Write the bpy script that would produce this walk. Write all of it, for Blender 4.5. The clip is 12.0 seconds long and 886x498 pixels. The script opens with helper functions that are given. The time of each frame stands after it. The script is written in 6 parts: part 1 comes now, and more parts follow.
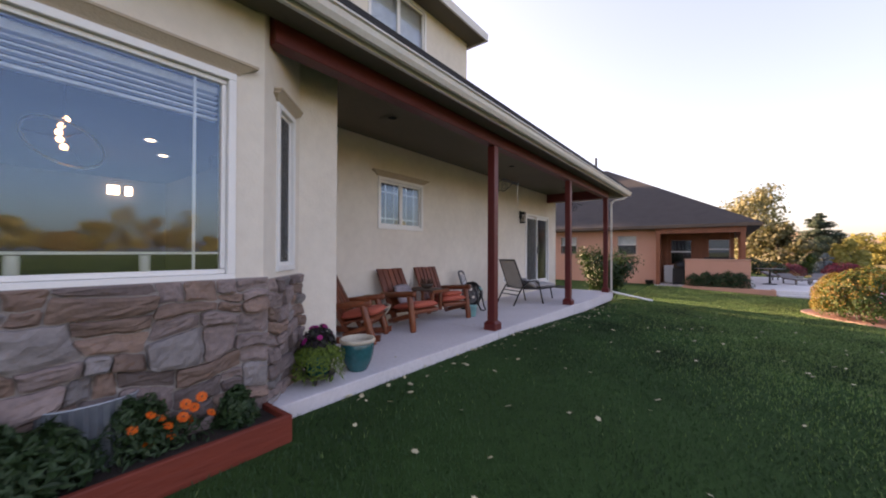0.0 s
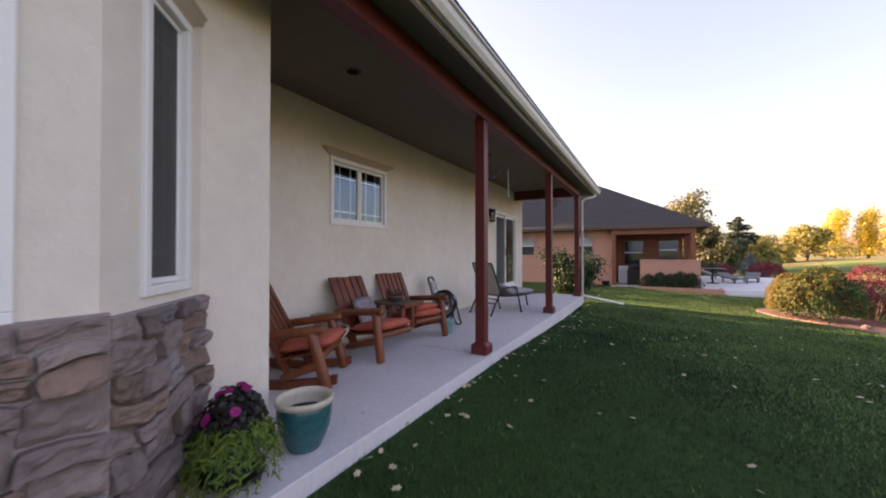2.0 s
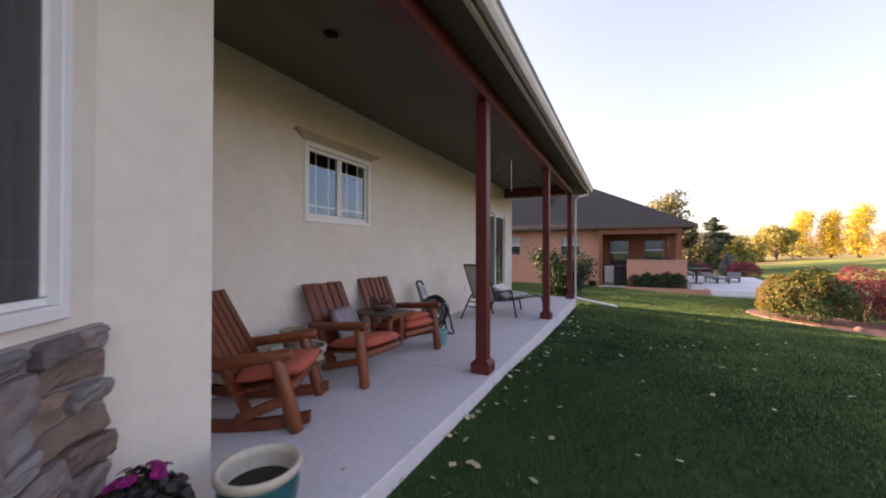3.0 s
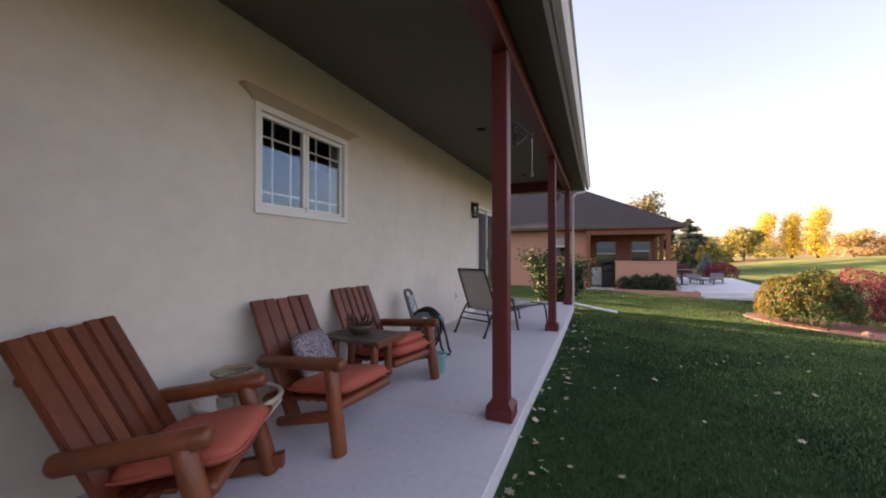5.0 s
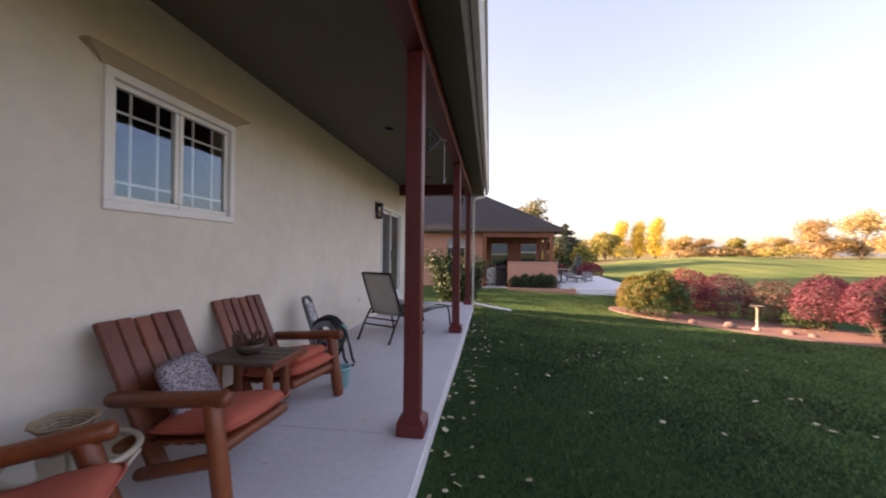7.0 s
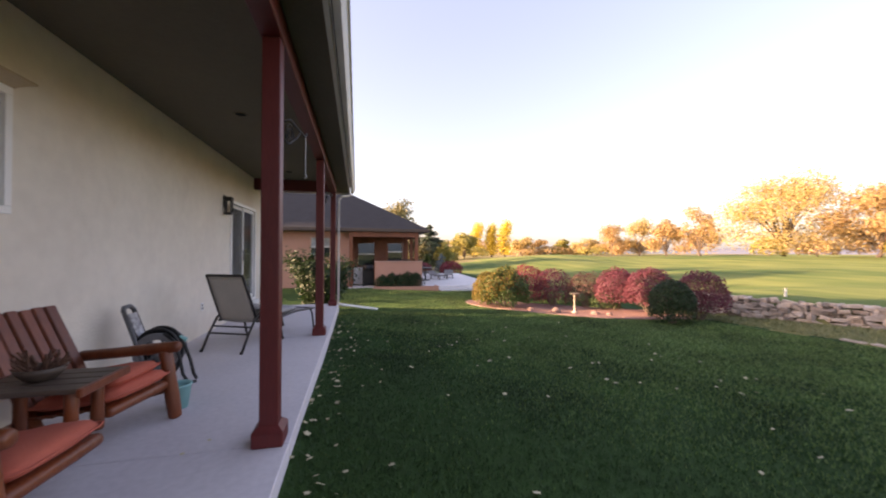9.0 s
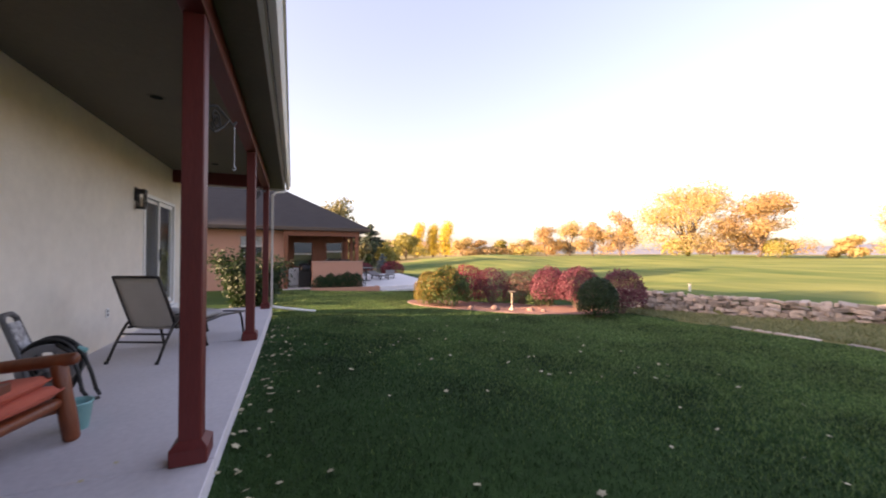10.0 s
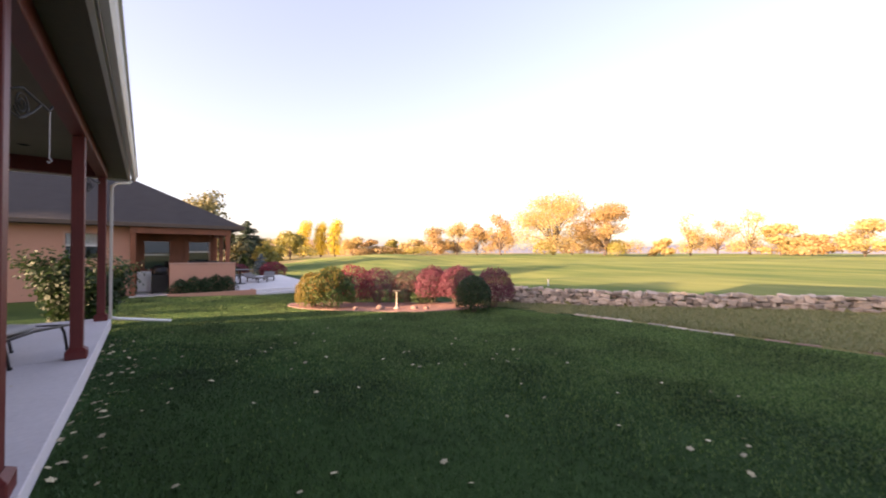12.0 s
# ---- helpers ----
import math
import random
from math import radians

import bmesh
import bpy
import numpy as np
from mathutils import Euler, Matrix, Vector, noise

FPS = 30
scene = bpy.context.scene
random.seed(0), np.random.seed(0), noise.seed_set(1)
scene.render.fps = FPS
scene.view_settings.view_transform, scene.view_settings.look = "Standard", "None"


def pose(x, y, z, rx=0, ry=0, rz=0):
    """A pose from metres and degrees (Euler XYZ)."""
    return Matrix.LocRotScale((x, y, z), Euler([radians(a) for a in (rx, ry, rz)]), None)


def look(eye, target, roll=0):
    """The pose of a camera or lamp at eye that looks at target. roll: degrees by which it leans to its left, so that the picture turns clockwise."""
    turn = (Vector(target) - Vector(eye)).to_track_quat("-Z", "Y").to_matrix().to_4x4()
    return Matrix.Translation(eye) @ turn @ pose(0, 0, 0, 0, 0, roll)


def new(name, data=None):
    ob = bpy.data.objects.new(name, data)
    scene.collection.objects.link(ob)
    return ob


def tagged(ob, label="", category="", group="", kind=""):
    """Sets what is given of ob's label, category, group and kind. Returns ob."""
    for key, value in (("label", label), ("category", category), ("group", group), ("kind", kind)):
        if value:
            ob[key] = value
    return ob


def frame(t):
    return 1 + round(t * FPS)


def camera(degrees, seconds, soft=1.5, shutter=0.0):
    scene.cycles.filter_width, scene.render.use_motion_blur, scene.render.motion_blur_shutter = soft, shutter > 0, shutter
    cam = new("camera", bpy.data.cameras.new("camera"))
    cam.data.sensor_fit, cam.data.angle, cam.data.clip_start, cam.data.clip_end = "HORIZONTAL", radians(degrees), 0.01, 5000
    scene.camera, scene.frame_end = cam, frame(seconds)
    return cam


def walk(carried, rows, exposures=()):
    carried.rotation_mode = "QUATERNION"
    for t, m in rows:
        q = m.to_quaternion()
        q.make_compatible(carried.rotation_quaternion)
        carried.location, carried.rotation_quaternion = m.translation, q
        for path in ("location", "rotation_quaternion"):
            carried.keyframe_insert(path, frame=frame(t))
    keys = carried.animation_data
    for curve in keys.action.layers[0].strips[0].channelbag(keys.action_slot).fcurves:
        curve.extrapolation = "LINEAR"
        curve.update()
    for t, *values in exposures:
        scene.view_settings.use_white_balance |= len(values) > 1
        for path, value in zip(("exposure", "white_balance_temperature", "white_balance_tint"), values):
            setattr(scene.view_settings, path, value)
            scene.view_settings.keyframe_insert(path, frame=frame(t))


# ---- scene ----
cam = camera(101.1, 12.0, soft=1.9, shutter=0.5)
PATH = [
    (0, (0.194, 0.752, 1.153), (-1.029, 2.335, 1.169), 0.2),
    (0.5, (-0.091, 0.919, 1.153), (-1.239, 2.556, 1.172), 0.1),
    (1, (-0.334, 1.089, 1.165), (-1.423, 2.766, 1.182), 0.2),
    (1.5, (-0.596, 1.324, 1.185), (-1.63, 3.036, 1.198), 0.3),
    (2, (-0.828, 1.551, 1.175), (-1.812, 3.292, 1.197), 0.0),
    (2.5, (-1.051, 1.795, 1.2), (-1.987, 3.562, 1.216), 0.1),
    (3, (-1.257, 2.025, 1.21), (-2.15, 3.815, 1.226), 0.1),
    (5, (-1.88, 2.817, 1.227), (-2.66, 4.658, 1.249), 0.0),
    (5.5, (-1.933, 2.912, 1.249), (-2.642, 4.782, 1.266), 0.2),
    (6, (-1.972, 2.96, 1.257), (-2.562, 4.871, 1.278), 0.2),
    (6.5, (-1.993, 2.954, 1.277), (-2.431, 4.906, 1.298), 0.4),
    (7, (-2.005, 2.929, 1.298), (-2.26, 4.913, 1.314), 0.6),
    (9, (-1.98, 2.832, 1.281), (-1.521, 4.778, 1.302), 0.2),
    (9.5, (-1.988, 2.836, 1.273), (-1.371, 4.738, 1.294), 0.2),
    (10, (-1.981, 2.841, 1.265), (-1.218, 4.69, 1.288), 0.2),
    (10.5, (-1.969, 2.823, 1.271), (-1.066, 4.607, 1.295), 0.2),
    (11, (-1.951, 2.73, 1.262), (-0.917, 4.442, 1.287), 0.1),
    (11.5, (-1.929, 2.641, 1.272), (-0.772, 4.272, 1.297), 0.1),
    (12, (-1.904, 2.516, 1.302), (-0.638, 4.065, 1.323), 0.1),
]
walk(cam, [(t, look(eye, target, roll)) for t, eye, target, roll in PATH], [(0, 1.89, 7900, 35), (12, 1.89, 7900, 35)])

# world, sun and exposure
SUN_EL, SUN_AZ = 15.0, 4.0  # elevation; the sun stands towards -x, this many degrees round to +y
world = bpy.data.worlds.new("world")
scene.world = world
world.use_nodes = True
wn = world.node_tree.nodes
sky = wn.new("ShaderNodeTexSky")
sky.sky_type, sky.sun_disc = "NISHITA", False
sky.sun_elevation = radians(SUN_EL)
sky.sun_rotation = radians(270 + SUN_AZ)
sky.air_density, sky.dust_density, sky.ozone_density = 1.0, 2.2, 1.4
wn["Background"].inputs["Strength"].default_value = 0.15
sky_lift = wn.new("ShaderNodeMixRGB")  # even blue-white added to the clear sky's colour to lift its top
sky_lift.inputs[0].default_value = 0.30
sky_lift.inputs[2].default_value = (1.45, 1.90, 2.6, 1)
world.node_tree.links.new(sky.outputs[0], sky_lift.inputs[1])
world.node_tree.links.new(sky_lift.outputs[0], wn["Background"].inputs["Color"])
sun = new("sun", bpy.data.lights.new("sun", "SUN"))
sun.data.energy, sun.data.angle, sun.data.color = 5.0, radians(0.6), (1.0, 0.80, 0.55)
sd = Vector((math.cos(radians(SUN_EL)) * -math.cos(radians(SUN_AZ)), math.cos(radians(SUN_EL)) * math.sin(radians(SUN_AZ)), math.sin(radians(SUN_EL))))
sun.matrix_world = look(sd * 60, (0, 0, 0))

# ---- materials ----
def surf(name, col, rough=0.7, metal=0.0, col2=None, scale=3.0, fine=40.0, mix=0.5, bump=0.15, bscale=None, stretch=(1, 1, 1), rnd=0.0, spec=0.5, trans=0.0):
    """A procedural surface: two scales of colour noise, fine relief, and a shade of its own for each object (rnd)."""
    m = bpy.data.materials.new(name)
    m.use_nodes = True
    n, l = m.node_tree.nodes, m.node_tree.links
    b = n["Principled BSDF"]
    tc, mp = n.new("ShaderNodeTexCoord"), n.new("ShaderNodeMapping")
    mp.inputs["Scale"].default_value = stretch
    l.new(tc.outputs["Object"], mp.inputs["Vector"])
    if col2 is None:
        col2 = tuple(c * 0.72 for c in col)
    n1, n2 = n.new("ShaderNodeTexNoise"), n.new("ShaderNodeTexNoise")
    for k, s in ((n1, scale), (n2, fine)):
        k.inputs["Scale"].default_value, k.inputs["Detail"].default_value = s, 5
        l.new(mp.outputs[0], k.inputs["Vector"])
    add = n.new("ShaderNodeMath")
    add.operation = "MULTIPLY_ADD"
    add.inputs[1].default_value = 0.45
    l.new(n2.outputs[0], add.inputs[0])
    half = n.new("ShaderNodeMath")
    half.operation = "MULTIPLY"
    half.inputs[1].default_value = 0.55
    l.new(n1.outputs[0], half.inputs[0])
    l.new(half.outputs[0], add.inputs[2])
    ramp = n.new("ShaderNodeValToRGB")
    ramp.color_ramp.elements[0].position, ramp.color_ramp.elements[1].position = 0.5 - 0.25 * mix - 0.05, 0.5 + 0.25 * mix + 0.05
    ramp.color_ramp.elements[0].color, ramp.color_ramp.elements[1].color = (*col2, 1), (*col, 1)
    l.new(add.outputs[0], ramp.inputs[0])
    out = ramp.outputs[0]
    if rnd:
        info, hsv = n.new("ShaderNodeObjectInfo"), n.new("ShaderNodeHueSaturation")
        rng = n.new("ShaderNodeMapRange")
        rng.inputs["To Min"].default_value, rng.inputs["To Max"].default_value = 1 - rnd, 1 + rnd
        l.new(info.outputs["Random"], rng.inputs["Value"])
        l.new(rng.outputs[0], hsv.inputs["Value"])
        l.new(out, hsv.inputs["Color"])
        out = hsv.outputs[0]
    l.new(out, b.inputs["Base Color"])
    b.inputs["Roughness"].default_value, b.inputs["Metallic"].default_value = rough, metal
    b.inputs["Specular IOR Level"].default_value = spec
    if bump:
        k, bp = n.new("ShaderNodeTexNoise"), n.new("ShaderNodeBump")
        k.inputs["Scale"].default_value, k.inputs["Detail"].default_value = bscale or fine * 1.5, 6
        l.new(mp.outputs[0], k.inputs["Vector"])
        l.new(k.outputs[0], bp.inputs["Height"])
        bp.inputs["Strength"].default_value, bp.inputs["Distance"].default_value = bump, 0.02
        l.new(bp.outputs[0], b.inputs["Normal"])
    return m


def leafy(name, cols, rough=0.55, through_light=0.35, patchy=0.0):
    """Foliage whose leaves differ one by one, with some light through them."""
    m = bpy.data.materials.new(name)
    m.use_nodes = True
    n, l = m.node_tree.nodes, m.node_tree.links
    b = n["Principled BSDF"]
    geo, ramp = n.new("ShaderNodeNewGeometry"), n.new("ShaderNodeValToRGB")
    while len(ramp.color_ramp.elements) < len(cols):
        ramp.color_ramp.elements.new(0.5)
    for k, c in enumerate(cols):
        ramp.color_ramp.elements[k].position = k / max(1, len(cols) - 1)
        ramp.color_ramp.elements[k].color = (*c, 1)
    l.new(geo.outputs["Random Per Island"], ramp.inputs[0])
    l.new(ramp.outputs[0], b.inputs["Base Color"])
    shade = ramp.outputs[0]
    if patchy:
        tc, no, rg, hs = n.new("ShaderNodeTexCoord"), n.new("ShaderNodeTexNoise"), n.new("ShaderNodeMapRange"), n.new("ShaderNodeHueSaturation")
        no.inputs["Scale"].default_value, no.inputs["Detail"].default_value = 0.9, 4
        l.new(tc.outputs["Object"], no.inputs["Vector"])
        l.new(no.outputs[0], rg.inputs["Value"])
        rg.inputs["From Min"].default_value, rg.inputs["From Max"].default_value = 0.3, 0.7
        rg.inputs["To Min"].default_value, rg.inputs["To Max"].default_value = 1 - patchy, 1 + patchy
        l.new(rg.outputs[0], hs.inputs["Value"])
        l.new(shade, hs.inputs["Color"])
        shade = hs.outputs[0]
        l.new(shade, b.inputs["Base Color"])
    b.inputs["Roughness"].default_value = rough
    tr, mx = n.new("ShaderNodeBsdfTranslucent"), n.new("ShaderNodeMixShader")
    l.new(shade, tr.inputs["Color"])
    mx.inputs[0].default_value = through_light
    l.new(b.outputs[0], mx.inputs[1])
    l.new(tr.outputs[0], mx.inputs[2])
    l.new(mx.outputs[0], n["Material Output"].inputs["Surface"])
    return m


def glass_mat(name, tint=(0.9, 0.95, 0.95), ior=1.68):
    m = bpy.data.materials.new(name)
    m.use_nodes = True
    b = m.node_tree.nodes["Principled BSDF"]
    b.inputs["Base Color"].default_value = (*tint, 1)
    # blue of the mirrored sky is put into the reflection tint
    b.inputs["Specular Tint"].default_value = (0.50, 0.72, 0.98, 1)
    b.inputs["Transmission Weight"].default_value, b.inputs["Roughness"].default_value, b.inputs["IOR"].default_value = 1.0, 0.0, ior
    return m


def glow(name, col, strength):
    m = bpy.data.materials.new(name)
    m.use_nodes = True
    b = m.node_tree.nodes["Principled BSDF"]
    b.inputs["Base Color"].default_value = (*col, 1)
    b.inputs["Emission Color"].default_value, b.inputs["Emission Strength"].default_value = (*col, 1), strength
    return m


M_STUCCO = surf("stucco", (0.745, 0.678, 0.587), 0.9, col2=(0.65, 0.588, 0.507), scale=1.6, fine=9, bump=0.20, bscale=40)
# yellowish warmth of bounced light mixed into the drab paint colour
M_SOFFIT = surf("soffit_paint_bounce_tint", (0.15, 0.122, 0.082), 0.85, scale=1.0, fine=25, bump=0.12, col2=(0.125, 0.102, 0.068))
M_TRIMTAN = surf("tan_foam_trim", (0.47, 0.38, 0.28), 0.85, scale=3, fine=50, bump=0.25, col2=(0.42, 0.34, 0.25))
M_RED = surf("oxide_red_paint", (0.145, 0.017, 0.014), 0.5, scale=5, fine=60, col2=(0.10, 0.012, 0.011), bump=0.12, stretch=(1, 1, 0.2))
M_CONC = surf("porch_concrete", (0.66, 0.62, 0.64), 0.85, scale=0.9, fine=22, col2=(0.53, 0.50, 0.52), bump=0.15, bscale=120)
M_CONC2 = surf("pale_concrete", (0.72, 0.70, 0.69), 0.85, scale=1.4, fine=20, col2=(0.60, 0.58, 0.57), bump=0.15, bscale=80)
M_WHITE = surf("white_vinyl", (0.80, 0.79, 0.77), 0.4, scale=4, fine=60, col2=(0.74, 0.73, 0.71), bump=0.04)
M_GUTTER = surf("gutter_enamel", (0.66, 0.63, 0.58), 0.35, scale=3, fine=40, col2=(0.56, 0.53, 0.48), bump=0.05)
# plaster colour darkened to hold the shade of unlit rooms
M_DARKIN = surf("room_shade_plaster", (0.07, 0.066, 0.062), 0.9, scale=1, fine=20)
M_GLASS = glass_mat("window_glass")
M_SHINGLE = surf("asphalt_shingle", (0.034, 0.033, 0.035), 0.95, col2=(0.021, 0.020, 0.022), scale=2.2, fine=45, bump=0.5, bscale=30, stretch=(1, 1, 3))
M_PINK = surf("pink_stucco", (0.56, 0.30, 0.22), 0.9, col2=(0.50, 0.26, 0.19), scale=1, fine=25, bump=0.3, bscale=40)
M_CEDAR = surf("cedar", (0.27, 0.090, 0.042), 0.6, col2=(0.16, 0.052, 0.025), scale=3, fine=30, stretch=(1, 1, 0.12), bump=0.2)
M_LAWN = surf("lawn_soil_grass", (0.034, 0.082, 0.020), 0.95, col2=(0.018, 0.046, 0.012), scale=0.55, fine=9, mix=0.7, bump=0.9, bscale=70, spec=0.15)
# tree shade across the fairway put into its colour as stretched dark bands
M_FAIRWAY = surf("fairway_shade_bands", (0.235, 0.255, 0.078), 0.95, col2=(0.075, 0.13, 0.035), scale=0.09, fine=0.6, mix=0.25, bump=0.5, bscale=20, stretch=(1, 0.3, 1), spec=0.1)
M_DRY = surf("dry_grass", (0.24, 0.20, 0.085), 0.95, col2=(0.13, 0.14, 0.045), scale=0.5, fine=8, mix=0.8, bump=0.8, bscale=40, spec=0.1)
M_FIELD = surf("far_field", (0.30, 0.23, 0.12), 0.95, col2=(0.20, 0.19, 0.075), scale=0.02, fine=0.3, bump=0.2, spec=0.1)
M_GRAVEL = surf("red_gravel", (0.36, 0.19, 0.145), 0.95, col2=(0.25, 0.125, 0.095), scale=6, fine=70, mix=0.8, bump=1.0, bscale=90)
M_STONE = surf("ledge_stone", (0.255, 0.190, 0.176), 0.85, col2=(0.105, 0.080, 0.080), scale=4, fine=28, mix=0.9, bump=0.7, bscale=18, rnd=0.38)
M_MORTAR = surf("mortar", (0.36, 0.32, 0.30), 0.95, scale=8, fine=60, bump=0.5)

# ---- building blocks ----
def finish(name, bm, material, parent=None, label="", smooth=False, m=None):
    me = bpy.data.meshes.new(name)
    bmesh.ops.recalc_face_normals(bm, faces=bm.faces[:])
    if smooth:
        for f in bm.faces:
            f.smooth = True
    bm.to_mesh(me)
    bm.free()
    for k in material if isinstance(material, (list, tuple)) else (material,):
        me.materials.append(k)
    ob = new(name, me)
    if m is not None:
        ob.matrix_basis = m
    if parent is not None:
        ob.parent = parent
    if label:
        tagged(ob, label)
    return ob


def part(name, bm, material, parent, label="", smooth=False, m=None):
    return finish(name, bm, material, parent, label, smooth, m)


def thing(name, m, label, category, group="", kind=""):
    ob = new(name)
    ob.empty_display_size = 0.1
    ob.matrix_basis = m
    return tagged(ob, label, category, group, kind)


def box(x0, y0, z0, x1, y1, z1, bevel=0.0, seg=1, bm=None):
    bm = bm or bmesh.new()
    r = bmesh.ops.create_cube(bm, size=1)
    vs = r["verts"]
    for v in vs:
        v.co = Vector((x0 + (v.co.x + 0.5) * (x1 - x0), y0 + (v.co.y + 0.5) * (y1 - y0), z0 + (v.co.z + 0.5) * (z1 - z0)))
    if bevel:
        es = list({e for v in vs for e in v.link_edges})
        bmesh.ops.bevel(bm, geom=es, offset=bevel, segments=seg, affect="EDGES", profile=0.6)
    return bm


def tube(pts, radii, sides=8, bm=None, wob=0.0, closed=False):
    """A tapered tube along points, capped at the ends."""
    bm = bm or bmesh.new()
    pts = [Vector(p) for p in pts]
    if not isinstance(radii, (list, tuple)):
        radii = [radii] * len(pts)
    rings, ref = [], None
    for k, p in enumerate(pts):
        if closed:
            d = pts[(k + 1) % len(pts)] - pts[k - 1]
        else:
            d = pts[min(k + 1, len(pts) - 1)] - pts[max(k - 1, 0)]
        d = d.normalized() if d.length > 1e-9 else Vector((0, 0, 1))
        if ref is None:
            ref = d.orthogonal().normalized()
        ref = (ref - ref.dot(d) * d)
        ref = ref.normalized() if ref.length > 1e-6 else d.orthogonal().normalized()
        o = d.cross(ref)
        ring = []
        for s in range(sides):
            a = 2 * math.pi * s / sides
            r = radii[k] * (1 + wob * noise.noise(Vector((p.x * 9 + math.cos(a), p.y * 9 + math.sin(a), p.z * 9))))
            ring.append(bm.verts.new(p + r * (math.cos(a) * ref + math.sin(a) * o)))
        rings.append(ring)
    n = len(rings)
    for k in range(n if closed else n - 1):
        a, b = rings[k], rings[(k + 1) % n]
        for s in range(sides):
            bm.faces.new((a[s], a[(s + 1) % sides], b[(s + 1) % sides], b[s]))
    if not closed:
        bm.faces.new(rings[0][::-1])
        bm.faces.new(rings[-1])
    return bm


def lathe(profile, sides=24, bm=None, c=(0, 0, 0)):
    """Turns (radius, height) pairs round the upright axis through c."""
    bm = bm or bmesh.new()
    rings = []
    for r, z in profile:
        if r < 1e-5:
            rings.append([bm.verts.new((c[0], c[1], c[2] + z))])
        else:
            rings.append([bm.verts.new((c[0] + r * math.cos(2 * math.pi * s / sides), c[1] + r * math.sin(2 * math.pi * s / sides), c[2] + z)) for s in range(sides)])
    for a, b in zip(rings, rings[1:]):
        for s in range(sides):
            t = (s + 1) % sides
            if len(a) == 1 and len(b) == 1:
                continue
            if len(a) == 1:
                bm.faces.new((a[0], b[t], b[s]))
            elif len(b) == 1:
                bm.faces.new((a[s], a[t], b[0]))
            else:
                bm.faces.new((a[s], a[t], b[t], b[s]))
    return bm


def prism(outline, z0, z1, bm=None):
    """An upright prism over a plan outline."""
    bm = bm or bmesh.new()
    lo = [bm.verts.new((x, y, z0)) for x, y in outline]
    hi = [bm.verts.new((x, y, z1)) for x, y in outline]
    bm.faces.new(lo[::-1])
    bm.faces.new(hi)
    k = len(outline)
    for i in range(k):
        bm.faces.new((lo[i], lo[(i + 1) % k], hi[(i + 1) % k], hi[i]))
    return bm


def extrude_profile(profile, y0, y1, bm=None):
    """A closed (x, z) profile drawn out along y."""
    bm = bm or bmesh.new()
    a = [bm.verts.new((x, y0, z)) for x, z in profile]
    b = [bm.verts.new((x, y1, z)) for x, z in profile]
    bm.faces.new(a)
    bm.faces.new(b[::-1])
    k = len(profile)
    for i in range(k):
        bm.faces.new((a[i], a[(i + 1) % k], b[(i + 1) % k], b[i]))
    return bm


def wall(name, p0, p1, thick, z0, z1, holes, material, label, kind="structure"):
    """A wall whose face runs from p0 to p1 and whose body lies behind it, with openings (s0, s1, z0, z1) cut through."""
    d = Vector((p1[0] - p0[0], p1[1] - p0[1], 0))
    n, u = d.length, d.normalized()
    back = Vector((-u.y, u.x, 0)) * thick
    ss = sorted({0, n, *[h[0] for h in holes], *[h[1] for h in holes]})
    zs = sorted({z0, z1, *[h[2] for h in holes], *[h[3] for h in holes]})
    solid = {}
    for i in range(len(ss) - 1):
        for j in range(len(zs) - 1):
            cs, cz = (ss[i] + ss[i + 1]) / 2, (zs[j] + zs[j + 1]) / 2
            solid[i, j] = not any(h[0] < cs < h[1] and h[2] < cz < h[3] for h in holes)
    bm, verts = bmesh.new(), {}

    def v(i, j, k):
        if (i, j, k) not in verts:
            verts[i, j, k] = bm.verts.new(Vector((p0[0], p0[1], zs[j])) + u * ss[i] + back * k)
        return verts[i, j, k]

    for (i, j), ok in solid.items():
        if not ok:
            continue
        bm.faces.new((v(i, j, 0), v(i + 1, j, 0), v(i + 1, j + 1, 0), v(i, j + 1, 0)))
        bm.faces.new((v(i, j, 1), v(i, j + 1, 1), v(i + 1, j + 1, 1), v(i + 1, j, 1)))
        for (a, b), q in (((-1, 0), ((i, j), (i, j + 1))), ((1, 0), ((i + 1, j), (i + 1, j + 1))), ((0, -1), ((i, j), (i + 1, j))), ((0, 1), ((i, j + 1), (i + 1, j + 1)))):
            if not solid.get((i + a, j + b), False):
                (a0, b0), (a1, b1) = q
                bm.faces.new((v(a0, b0, 0), v(a1, b1, 0), v(a1, b1, 1), v(a0, b0, 1)))
    ob = finish(name, bm, material)
    return tagged(ob, label, "wall", kind=kind)


# ---- ground ----
def ease(v, a, b):
    u = min(1.0, max(0.0, (v - a) / (b - a)))
    return u * u * (3 - 2 * u)


WALL_LINE = ((-60, 60), (-10, 27), (3.4, 14.3), (6.1, 11.9), (8.1, 10.6), (10.8, 9.4), (12.6, 8.7), (16, 8.4), (60, 8.4), (400, 8.4))


def wall_x(y):
    """Where the rubble wall stands at the cross line y."""
    for (a, xa), (b, xb) in zip(WALL_LINE, WALL_LINE[1:]):
        if y <= b:
            return xa + (xb - xa) * (max(y, a) - a) / (b - a)
    return WALL_LINE[-1][1]


